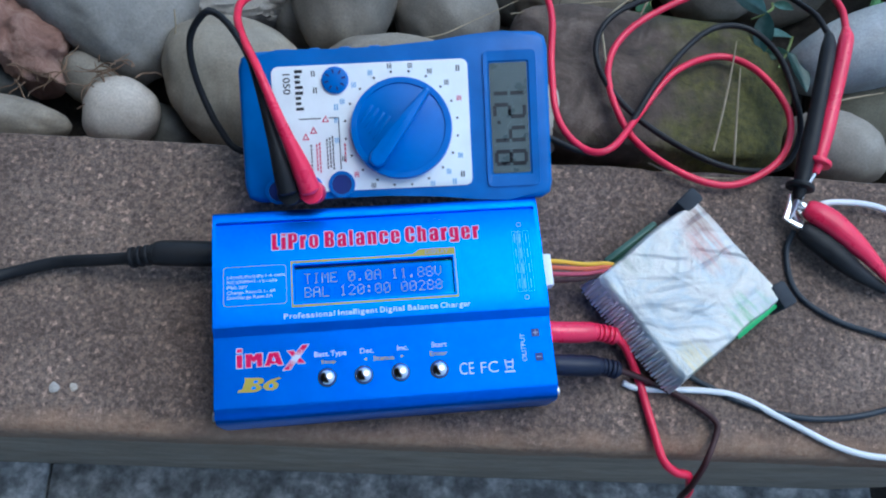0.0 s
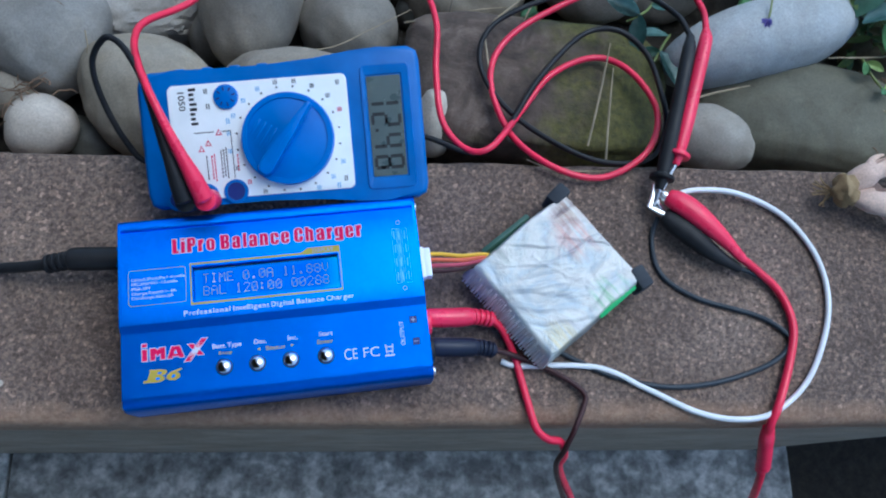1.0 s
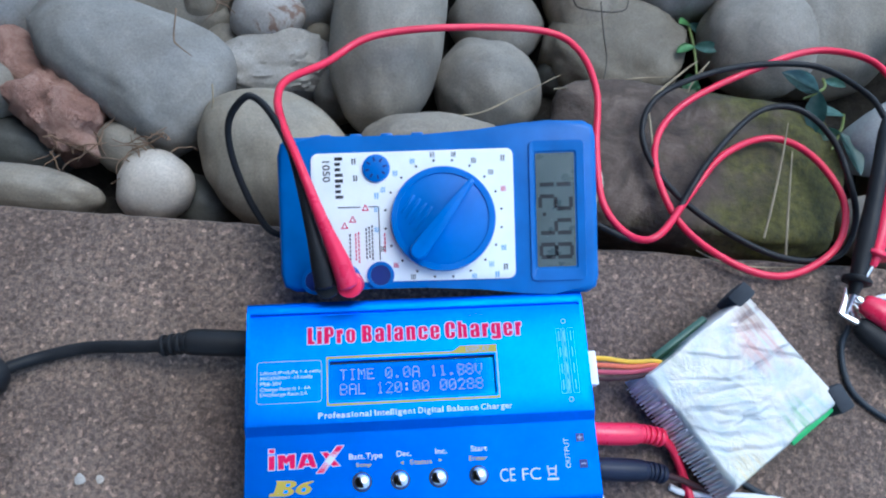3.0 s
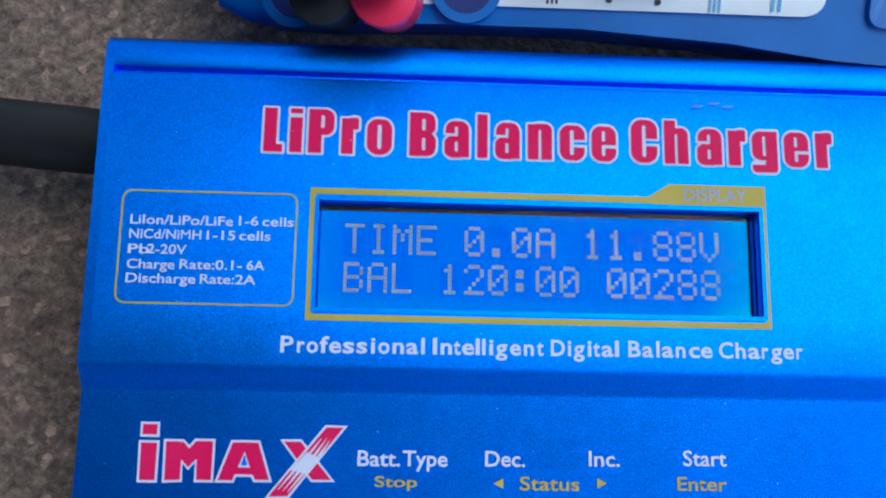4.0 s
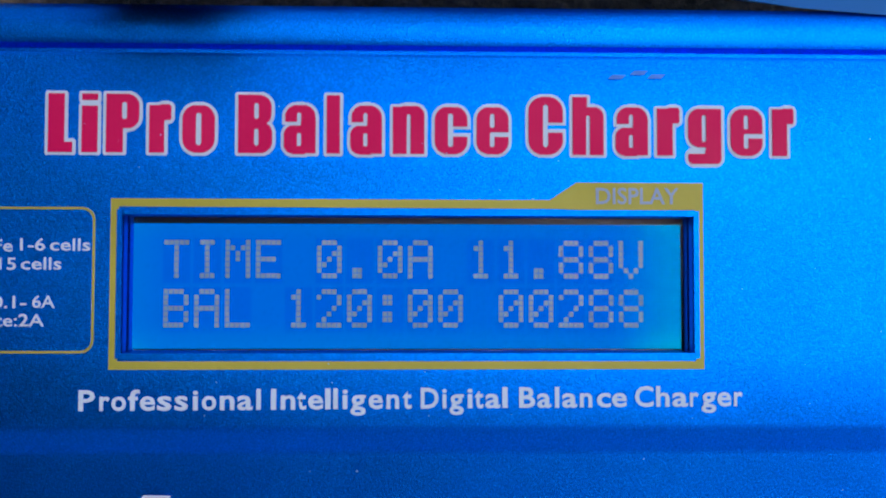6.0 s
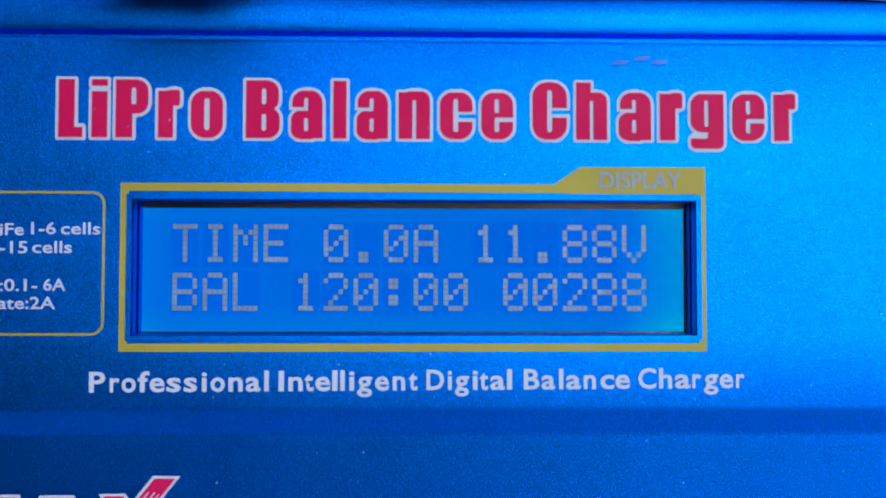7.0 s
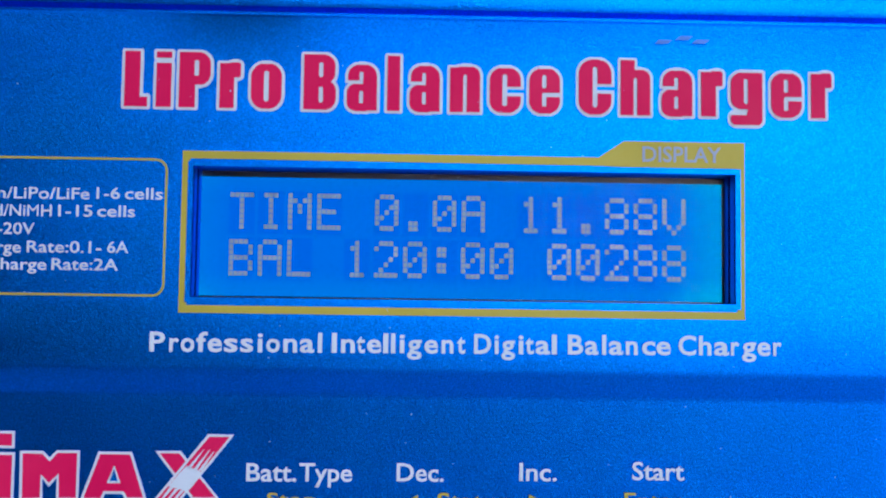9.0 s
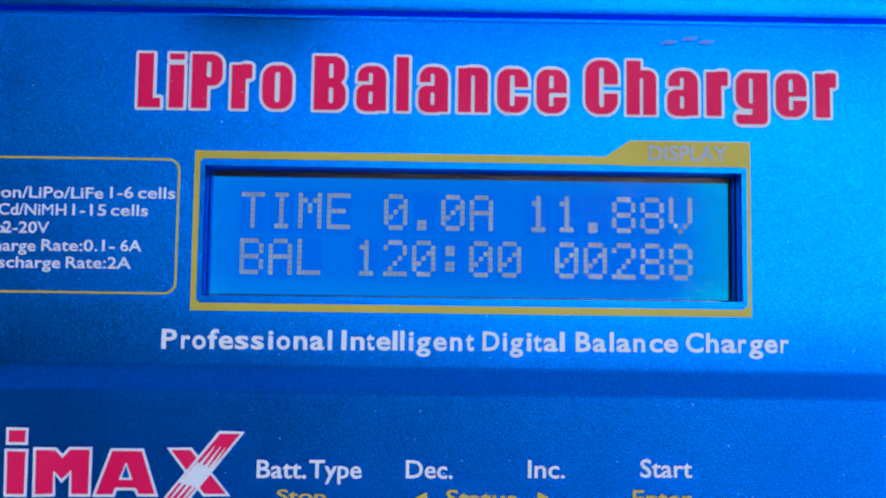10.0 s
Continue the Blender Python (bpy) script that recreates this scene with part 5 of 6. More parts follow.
RED_PROBE = [(0.2363, 0.1280, 0.0190), (0.2326, 0.1176, 0.0200), (0.2188, 0.0855, 0.0180), (0.2057, 0.0551, 0.0140)]
BLACK_PROBE = [(0.2270, 0.1254, 0.0190), (0.2226, 0.1131, 0.0200), (0.2094, 0.0795, 0.0180), (0.1953, 0.0432, 0.0130)]
test_lead("red", RED_BOOT, RED_PVC,
          [(-0.0229, 0.0468, 0.0440), (-0.0265, 0.0562, 0.0520), (-0.0319, 0.0686, 0.0600), (-0.0364, 0.0803, 0.0660), (-0.0401, 0.0903, 0.0680)],
          [(-0.0364, 0.0803, 0.0660), (-0.0401, 0.0903, 0.0680), (-0.0469, 0.1103, 0.0580), (-0.0501, 0.1272, 0.0480), (-0.0470, 0.1404, 0.0400), (-0.0317, 0.1585, 0.0240), (-0.0112, 0.1749, 0.0190), (0.0248, 0.1818, 0.0150), (0.0717, 0.1853, 0.0060), (0.0895, 0.1746, 0.0050), (0.0949, 0.1494, 0.0080), (0.0912, 0.1201, 0.0080), (0.0914, 0.0931, 0.0060), (0.1009, 0.0766, 0.0070), (0.1137, 0.0750, 0.0090), (0.1343, 0.0971, 0.0020), (0.1539, 0.1171, 0.0020), (0.1805, 0.1272, -0.0020), (0.1978, 0.1156, 0.0010), (0.2070, 0.0907, 0.0030), (0.1960, 0.0668, 0.0060), (0.1701, 0.0550, 0.0050), (0.1445, 0.0631, 0.0060), (0.1260, 0.0868, 0.0010), (0.1211, 0.1205, 0.0010), (0.1383, 0.1443, 0.0020), (0.1817, 0.1643, 0.0030), (0.2117, 0.1720, 0.0040), (0.2324, 0.1614, 0.0110), (0.2383, 0.1423, 0.0160), (0.2361, 0.1271, 0.0190)],
          RED_PROBE, [(0.2057, 0.0551, 0.0140), (0.2017, 0.0495, 0.0120), (0.1982, 0.0435, 0.0110)], 0.0017, "red meter test lead looped over the river stones to its probe")
test_lead("black", BLACK_PVC, BLACK_PVC,
          [(-0.0316, 0.0474, 0.0425), (-0.0337, 0.0568, 0.0495), (-0.0366, 0.0697, 0.0565), (-0.0395, 0.0828, 0.0620), (-0.0425, 0.0947, 0.0640)],
          [(-0.0395, 0.0828, 0.0620), (-0.0427, 0.0951, 0.0630), (-0.0495, 0.1113, 0.0580), (-0.0567, 0.1231, 0.0530), (-0.0628, 0.1253, 0.0520), (-0.0708, 0.1197, 0.0420), (-0.0711, 0.1087, 0.0280), (-0.0637, 0.0909, 0.0160), (-0.0539, 0.0814, 0.0100), (-0.0310, 0.0847, 0.0050), (0.0165, 0.0882, 0.0040), (0.0613, 0.0899, 0.0040), (0.0815, 0.0856, 0.0050), (0.1045, 0.0742, 0.0060), (0.1210, 0.0821, 0.0040), (0.1450, 0.1128, 0.0040), (0.1732, 0.1381, 0.0030), (0.1934, 0.1397, 0.0040), (0.2066, 0.1246, 0.0050), (0.2095, 0.1013, 0.0070), (0.2089, 0.0793, 0.0050), (0.1950, 0.0628, 0.0040), (0.1647, 0.0666, 0.0040), (0.1310, 0.0945, 0.0010), (0.1163, 0.1252, 0.0010), (0.1269, 0.1491, 0.0030), (0.1647, 0.1624, 0.0050), (0.2049, 0.1615, 0.0070), (0.2230, 0.1411, 0.0150), (0.2268, 0.1245, 0.0190)],
          BLACK_PROBE, [(0.1953, 0.0432, 0.0130), (0.1939, 0.0393, 0.0110), (0.1919, 0.0352, 0.0100)], 0.0015, "black meter test lead looped beside the meter to its probe")


def clip_lead(label, boot, boot_mat, cable, cable_mat, radius, jaw, jaw_at):
    it = thing("crocodile_clip_lead", label, "clip lead", group="crocodile clip leads")
    part("cable", tube(cable, radius, 10), cable_mat, it)
    body = part("clip_boot", tube(boot, [0.0042, 0.0056, 0.0060, 0.0058, 0.0050, 0.0040, 0.0030, 0.0024], 16, 10, 0.8, 0.8), boot_mat, it, "soft insulating boot of the clip")
    for line in jaw:
        part("jaw", tube(line, [0.0016, 0.0013, 0.0010], 8, 6, 1.0, 0.7), TIN, body, "bright tinned steel jaw")
    return it, body


RED_CABLE = [(0.2303, 0.0066, 0.0080), (0.2408, -0.0025, 0.0050), (0.2504, -0.0143, 0.0030), (0.2532, -0.0313, 0.0030), (0.2471, -0.0487, 0.0030), (0.2362, -0.0687, 0.0035), (0.2317, -0.0766, 0.0010), (0.2315, -0.0830, -0.0060), (0.2339, -0.0963, -0.0220), (0.2381, -0.1119, -0.0500), (0.2536, -0.1366, -0.1200)]
lead, _ = clip_lead("red crocodile clip lead gripping a probe, hanging over the edge",
          [(0.1990, 0.0396, 0.0120), (0.2091, 0.0310, 0.0130), (0.2221, 0.0172, 0.0110), (0.2334, 0.0032, 0.0080)], RED_BOOT, RED_CABLE, RED_PVC, 0.0021,
          ([(0.2003, 0.0383, 0.0120), (0.1978, 0.0413, 0.0120), (0.1959, 0.0437, 0.0110)], [(0.2010, 0.0376, 0.0090), (0.1980, 0.0395, 0.0090), (0.1958, 0.0421, 0.0090)]), None)
part("cable_sleeve", tube([(0.2317, -0.0787, -0.0030), (0.2318, -0.0852, -0.0090), (0.2338, -0.0953, -0.0210), (0.2334, -0.0985, -0.0250)], [0.0030, 0.0037, 0.0037, 0.0037, 0.0030], 14), RED_BOOT, lead, "red joining sleeve")
clip_lead("black crocodile clip lead beside the red one, gripping the black probe",
          [(0.1963, 0.0308, 0.0090), (0.2064, 0.0209, 0.0090), (0.2176, 0.0094, 0.0080), (0.2318, -0.0004, 0.0050)], BLACK_PVC,
          [(0.2284, 0.0015, 0.0050), (0.2386, -0.0030, 0.0035), (0.2465, -0.0087, 0.0015), (0.2488, -0.0120, 0.0015)], GREY_PVC, 0.0013,
          ([(0.1974, 0.0307, 0.0090), (0.1933, 0.0334, 0.0090), (0.1900, 0.0357, 0.0090)], [(0.1988, 0.0333, 0.0060), (0.1955, 0.0370, 0.0080), (0.1941, 0.0414, 0.0090)], [(0.1899, 0.0353, 0.0090), (0.1927, 0.0413, 0.0100), (0.1942, 0.0466, 0.0110)]), None)
tagged(mesh_object("thin_wire", tube([(0.1948, 0.0310, 0.0050), (0.1907, 0.0208, 0.0015), (0.1917, 0.0024, 0.0015), (0.2077, -0.0120, 0.0015), (0.2355, -0.0235, 0.0015), (0.2484, -0.0331, 0.0015), (0.2501, -0.0405, 0.0015), (0.2372, -0.0488, 0.0015), (0.2100, -0.0543, 0.0015), (0.1843, -0.0538, 0.0015), (0.1602, -0.0465, 0.0015), (0.1436, -0.0375, 0.0015), (0.1290, -0.0274, 0.0015), (0.1228, -0.0202, 0.0015)], 0.0013), GREY_PVC), "thin dark grey wire looping from under the battery", "wire")
tagged(mesh_object("white_wire", tube([(0.1047, -0.0325, 0.0020), (0.1132, -0.0356, 0.0018), (0.1503, -0.0405, 0.0018), (0.1734, -0.0536, 0.0018), (0.1961, -0.0674, 0.0018), (0.2167, -0.0732, 0.0018), (0.2356, -0.0713, 0.0018), (0.2571, -0.0561, 0.0018), (0.2739, -0.0267, 0.0018), (0.2757, 0.0003, 0.0018), (0.2639, 0.0247, 0.0020), (0.2410, 0.0395, 0.0040), (0.2173, 0.0429, 0.0070), (0.2018, 0.0402, 0.0080)], 0.00145), WHITE_PVC), "thick white silicone wire lying in a wide loop on the coping", "wire")


def output_lead(label, plug, plug_mat, relief, cable, cable_mat, radius, fat):
    it = thing("output_lead", label, "power lead", group="charger output leads")
    part("cable", tube(cable, radius, 10), cable_mat, it)
    body = part("plug", tube(plug, [fat, fat * 1.04, fat * 1.04, fat * 0.96], 18, 6, 0.9), plug_mat, it)
    part("strain_relief", join(tube(relief, [fat * 0.7, 0.0026], 14), ribs(relief, fat * 0.9, 5)), plug_mat, body, "ribbed strain relief")
    return it


output_lead("red output lead with a ribbed banana plug, running over the edge",
            [(0.0702, -0.0104, 0.0165), (0.0778, -0.0112, 0.0160), (0.0866, -0.0116, 0.0150), (0.0913, -0.0115, 0.0140)], RED_BOOT, [(0.0906, -0.0115, 0.0140), (0.0964, -0.0121, 0.0120), (0.1028, -0.0138, 0.0100)],
            [(0.1000, -0.0126, 0.0110), (0.1060, -0.0177, 0.0080), (0.1110, -0.0298, 0.0030), (0.1127, -0.0405, 0.0025), (0.1144, -0.0528, 0.0025), (0.1168, -0.0657, 0.0020), (0.1222, -0.0713, 0.0000), (0.1287, -0.0731, -0.0040), (0.1320, -0.0793, -0.0150), (0.1317, -0.0854, -0.0300), (0.1474, -0.1040, -0.0800)], RED_PVC, 0.0019, 0.0044)
output_lead("black output lead with a banana plug beside the red one",
            [(0.0709, -0.0243, 0.0165), (0.0778, -0.0250, 0.0155), (0.0866, -0.0257, 0.0140), (0.0919, -0.0261, 0.0130)], NAVY, [(0.0908, -0.0260, 0.0130), (0.0959, -0.0266, 0.0110), (0.1015, -0.0283, 0.0090)],
            [(0.0994, -0.0275, 0.0100), (0.1078, -0.0302, 0.0080), (0.1219, -0.0360, 0.0030), (0.1349, -0.0448, 0.0030), (0.1422, -0.0523, 0.0030), (0.1409, -0.0583, 0.0030), (0.1346, -0.0688, 0.0025), (0.1306, -0.0769, -0.0060), (0.1291, -0.0853, -0.0260), (0.1431, -0.1054, -0.0800)], MAROON_PVC, 0.0014, 0.0044)


def balance_lead():
    it = thing("balance_lead", "white plug with yellow, orange and red wires to the battery", "battery lead")
    part("connector", box(0.0036, 0.0138, 0.0066, pose(0.0732, 0.0145, 0.0205), 0.0005), WHITE_PVC, it, "white balance connector")
    for k, m in enumerate((YELLOW_PVC, ORANGE_PVC, PINK_PVC, MAROON_PVC)):
        y = 0.0190 - k * 0.0028
        part("wire", tube([(0.074, y, 0.0205), (0.080, y - 0.0006, 0.0207), (0.090, y * 0.75 + 0.0035 - 0.001, 0.020), (0.1010, 0.0168 - k * 0.0016, 0.0185), (0.107, 0.0150 - k * 0.0016, 0.0165)], 0.0010, 8, 5), m, it)
    return it


balance_lead()


def power_cord():
    it = thing("power_cord", "black power cord plugged into the charger, with a moulded inline block", "power cord")
    part("plug", tube([(-0.0635, 0.0322, 0.0165), (-0.0730, 0.0328, 0.0165), (-0.0858, 0.0340, 0.0160), (-0.0899, 0.0342, 0.0155)], [0.0052, 0.0055, 0.0055, 0.0050], 18, 6, 0.9), BLACK_PVC, it, "black barrel plug")
    relief = [(-0.0893, 0.0341, 0.0155), (-0.0952, 0.0339, 0.0145), (-0.1019, 0.0336, 0.0130)]
    part("strain_relief", join(tube(relief, [0.0042, 0.0030], 14), ribs(relief, 0.0046, 4)), BLACK_PVC, it)
    part("cable", tube([(-0.0988, 0.0338, 0.0135), (-0.1115, 0.0346, 0.0100), (-0.1331, 0.0363, 0.0050), (-0.1502, 0.0337, 0.0040), (-0.1593, 0.0307, 0.0060), (-0.1667, 0.0273, 0.0080)], 0.0027, 12), BLACK_PVC, it)
    block = part("inline_block", tube([(-0.1651, 0.0278, 0.0080), (-0.1673, 0.0264, 0.0090), (-0.1776, 0.0213, 0.0090), (-0.1902, 0.0149, 0.0090), (-0.2027, 0.0085, 0.0090), (-0.2089, 0.0051, 0.0090)], [0.0050, 0.0082, 0.0088, 0.0088, 0.0086, 0.0060], 20, 8, 0.7), BLACK_PVC, it, "moulded black inline block with grooves")
    part("groove_band", ribs([(-0.1807, 0.0196, 0.0090), (-0.1871, 0.0165, 0.0090), (-0.1965, 0.0115, 0.0090)], 0.0092, 4, 0.0008), BLACK_PVC, block)
    part("cable", tube([(-0.2078, 0.0058, 0.0080), (-0.2298, -0.0018, 0.0040), (-0.2740, -0.0032, 0.0030), (-0.3246, 0.0092, 0.0030)], 0.0027, 12), BLACK_PVC, it)
    return it


power_cord()


# ---- the battery in its crinkled film ----
def battery():
    it = thing("battery_pack", "square battery pack wrapped in crinkled clear film on the coping", "battery", pose(0.1352, 0.0040, 0.0, 0, 0, 33.0))
    w, d, h = 0.0600, 0.0570, 0.0205

    bm = box(w, d, h - 0.001, pose(0, 0, (h - 0.001) / 2 + 0.0005), 0.003, 2)
    part("cell_block", bm, GREEN_DARK, it, "dark green shrink-wrapped cells")
    film = bmesh.new()
    n = 110
    rnd = random.Random(12)
    folds = [(rnd.uniform(-0.8, 0.8), rnd.uniform(-0.8, 0.8), rnd.gauss(-0.5, 0.5), rnd.uniform(0.3, 0.9), rnd.uniform(0.03, 0.07), rnd.choice((-1, 1)) * rnd.uniform(0.0003, 0.0008)) for _ in range(16)]
    rows = []
    for i in range(n + 1):
        row = []
        for j in range(n + 1):
            u, v = i / n * 2 - 1, j / n * 2 - 1
            edge = max(abs(u), abs(v))
            x, y = u * (w / 2 + 0.0012), v * (d / 2 + 0.0012)
            z = h + 0.0008
            if edge > 0.9:
                f = (edge - 0.9) / 0.1
                z -= (h * 0.75) * f ** 2.2
                if u < -0.9:
                    x -= 0.0022 * f
            p = Vector((x, y, 0)) * 55
            fold = abs(noise.noise(p + Vector((0.7 * p.y, 0, 5)))) - 0.25
            q = Vector((0.35 * p.x + 0.9 * p.y, 2.2 * p.x - 1.2 * p.y, 2))
            crease = abs(noise.noise(q * 0.8))
            z += 0.0007 * noise.noise(p * 0.6) - 0.0002 * fold - 0.0004 * max(0.0, 0.16 - crease) / 0.16 * (0.4 + noise.noise(p * 0.5)) + 0.00022 * noise.noise(p * 3.2)
            for cx, cy, ca, cl, cw, ch in folds:
                du, dv = (u - cx) * math.cos(ca) + (v - cy) * math.sin(ca), (v - cy) * math.cos(ca) - (u - cx) * math.sin(ca)
                dv += 0.06 * noise.noise((du * 3, cx * 9, cy * 9))
                fade = max(0.0, 1 - (du / cl) ** 2)
                z += ch * fade * max(0.0, 1 - abs(dv) / cw) - (0.5 * ch * fade if dv > 0 else 0.0) * max(0.0, 1 - abs(dv) / (3 * cw))
            x += 0.0010 * noise.noise(p + Vector((9, 0, 0))) * edge
            y += 0.0010 * noise.noise(p + Vector((0, 9, 3))) * edge
            row.append(film.verts.new((x, y, z)))
        rows.append(row)
    for a, b in zip(rows, rows[1:]):
        for j in range(n):
            film.faces.new((a[j], b[j], b[j + 1], a[j + 1]))
    bmesh.ops.solidify(film, geom=film.faces[:], thickness=0.0003)
    wrap = part("film_wrap", film, FILM, it, "crinkled glossy film, whitish with tinted patches")
    # crimped welded edge of the film
    for k in range(34):
        y = -0.0268 + k * 0.00163
        m = pose(-0.0326 - 0.0004 * (k % 2), y, 0.0138, 0, -62, 0)
        part("crimp", box(0.0125, 0.0007 + 0.0003 * (k % 3), 0.0006, m, 0.0002, 1), CRIMP if k % 2 else FILM, wrap)
    rng = random.Random(3)
    for x, y, turn in ((0.0262, 0.0292, 6), (0.0296, -0.0270, 80)):
        part("foam_corner", box(0.0112, 0.0074, 0.0150, pose(x, y, 0.0145, 0, 0, turn), 0.0014), FOAM, it, "black foam corner pad")
    part("green_strip", box(0.0240, 0.0030, 0.0110, pose(0.0130, -0.0262, 0.0145, 25, 0, 0), 0.0010), GREEN_STRIP, it, "bright green label edge")
    part("green_strip", box(0.0300, 0.0030, 0.0100, pose(-0.0060, 0.0292, 0.0120, -25, 0, 0), 0.0010), GREEN_DARK, it, "dull green label edge")
    return it


battery()


# ---- plants ----
def leaf_mesh(length, width, cup=0.25, heart=False, seed=1):
    """One leaf along +x from its stalk: oval, folded along the midrib, slightly bent."""
    bm = bmesh.new()
    n, rows = 10, []
    for i in range(n + 1):
        t = i / n
        half = width / 2 * (math.sin(math.pi * min(1.0, t * 0.98 + 0.02)) ** (0.55 if heart else 0.8))
        bend = -cup * length * t * t
        rows.append([bm.verts.new((length * t, s * half, bend + abs(s) * half * 0.35 + 0.0004 * noise.noise((t * 4, s * 2, seed)))) for s in (-1, -0.5, 0, 0.5, 1)])
    for a, b in zip(rows, rows[1:]):
        for j in range(4):
            bm.faces.new((a[j], b[j], b[j + 1], a[j + 1]))
    bmesh.ops.solidify(bm, geom=bm.faces[:], thickness=0.0003)
    return bm


def leaf_data(name, bm, material):
    me = bpy.data.meshes.new(name)
    bmesh.ops.recalc_face_normals(bm, faces=bm.faces)
    for f in bm.faces:
        f.smooth = True
    bm.to_mesh(me)
    bm.free()
    me.materials.append(material)
    return me


LEAVES = {"dark": leaf_data("leaf", leaf_mesh(0.036, 0.0165, 0.15), LEAF_DARK), "mid": leaf_data("leaf", leaf_mesh(0.022, 0.017, 0.1, True), LEAF_MID),
          "lime": leaf_data("leaf", leaf_mesh(0.022, 0.009, 0.2), LEAF_LIME), "round": leaf_data("leaf", leaf_mesh(0.026, 0.024, 0.1, True), LEAF_MID)}


def plant(label, stem, leaves, every=1, size=1.0, seed=1, name="trailing_plant", stem_mat=None, radius=0.0008):
    """A trailing shoot: a thin stem and pairs of leaves along it; leaves names their kinds, in turn."""
    rng = random.Random(seed)
    it = thing(name, label, "plant", group="plants among the stones")
    part("stem", tube(stem, [radius, radius, radius * 0.6], 6, 6), stem_mat or STEM, it)
    line = glide(stem, 4)
    k = 0
    for i in range(1, len(line), every):
        ahead = line[i] - line[i - 1]
        yaw = math.degrees(math.atan2(ahead.y, ahead.x))
        for side in (1, -1):
            kind = leaves[k % len(leaves)]
            k += 1
            if rng.random() < 0.12:
                continue
            ob = new("leaf", LEAVES[kind])
            ob.parent = it
            s = size * rng.uniform(0.45, 1.1)
            ob.matrix_basis = Matrix.Translation(line[i] + Vector((0, 0, 0.001))) @ pose(0, 0, 0, rng.uniform(-35, 35), rng.uniform(-38, 12), yaw + side * rng.uniform(35, 85)) @ Matrix.Diagonal((s, s, s, 1))
    return it


plant("round-leaved green shoot beside the white stone", [(0.3211, 0.1990, -0.0200), (0.3003, 0.1910, -0.0120), (0.2794, 0.1831, -0.0080)], ("round", "round", "mid"), 5, 0.95, 2)
plant("yellow-green sprig hanging over the stones", [(0.2888, 0.1632, -0.0160), (0.2732, 0.1680, -0.0120), (0.2667, 0.1712, -0.0100)], ("mid", "lime"), 4, 0.8, 3)
plant("dark periwinkle shoot with blue-green leaves", [(0.4469, 0.2103, -0.0100), (0.4056, 0.1970, 0.0000), (0.3730, 0.1885, 0.0060), (0.3534, 0.1937, 0.0040), (0.3405, 0.1938, -0.0060)], ("dark", "dark", "mid", "dark"), 3, 1.05, 4)
plant("dark periwinkle shoot with drooping leaves", [(0.4629, 0.2418, -0.0200), (0.4218, 0.2247, -0.0060), (0.3906, 0.2116, 0.0020), (0.3757, 0.1961, 0.0050)], ("dark", "mid", "dark"), 3, 1.0, 5)
plant("tangle of dark and light leaves over the soil", [(0.4427, 0.1689, -0.0150), (0.4106, 0.1605, -0.0040), (0.3859, 0.1638, 0.0020), (0.3654, 0.1574, 0.0040), (0.3517, 0.1631, 0.0000), (0.3450, 0.1730, -0.0080)], ("dark", "lime", "dark", "mid"), 3, 0.95, 6)
plant("yellow-green trailing stem with narrow leaves", [(0.3365, 0.1572, -0.0080), (0.3493, 0.1469, -0.0040), (0.3597, 0.1333, -0.0060), (0.3663, 0.1220, -0.0120)], ("lime", "lime", "mid"), 3, 1.0, 7)
plant("dark leaves hanging above the flat stone", [(0.4320, 0.1246, -0.0200), (0.4104, 0.1298, -0.0080), (0.3887, 0.1356, -0.0020), (0.3737, 0.1404, 0.0000), (0.3650, 0.1480, 0.0000)], ("dark", "dark", "lime"), 4, 1.1, 8)
plant("light green sprig at the top of the bed", [(0.3457, 0.2246, -0.0200), (0.3344, 0.2340, -0.0100), (0.3307, 0.2442, -0.0060), (0.3305, 0.2622, -0.0060)], ("lime", "mid", "lime"), 4, 1.0, 9)
plant("green shoot behind the tan stone", [(0.3979, 0.2624, -0.0200), (0.3749, 0.2347, -0.0080), (0.3593, 0.2180, -0.0040), (0.3436, 0.2093, -0.0040)], ("mid", "dark", "lime"), 4, 0.9, 10)
plant("green shoot at the far edge of the bed", [(0.4735, 0.2570, -0.0200), (0.4370, 0.2404, -0.0080), (0.4203, 0.2234, -0.0040), (0.4188, 0.1996, 0.0020)], ("mid", "mid", "dark"), 4, 1.0, 12)
plant("yellow-green stem trailing down to the flat stone", [(0.3417, 0.1196, -0.0120), (0.3463, 0.1089, -0.0140), (0.3530, 0.0979, -0.0160), (0.3576, 0.0872, -0.0180)], ("lime", "mid"), 6, 0.7, 13)
plant("dark leaf tuft between the stones and the leads", [(0.2391, 0.1537, -0.0300), (0.2281, 0.1408, -0.0160), (0.2201, 0.1305, -0.0100), (0.2138, 0.1226, -0.0080)], ("dark", "dark"), 6, 0.75, 14)
plant("dark leaf tuft under the looped leads", [(0.2324, 0.1756, -0.0300), (0.2193, 0.1590, -0.0100), (0.2108, 0.1531, -0.0060), (0.2041, 0.1505, -0.0060)], ("dark", "dark", "dark"), 6, 0.7, 15)
plant("small dark leaves in the gap between stones", [(0.1671, 0.2211, -0.0400), (0.1617, 0.2009, -0.0260), (0.1598, 0.1845, -0.0220), (0.1577, 0.1660, -0.0220)], ("dark", "mid"), 5, 0.75, 16)
plant("dark shoot at the edge of the bed", [(0.4437, 0.1474, -0.0200), (0.4166, 0.1029, -0.0100), (0.4063, 0.0868, -0.0120)], ("dark", "mid", "dark"), 4, 1.0, 17)
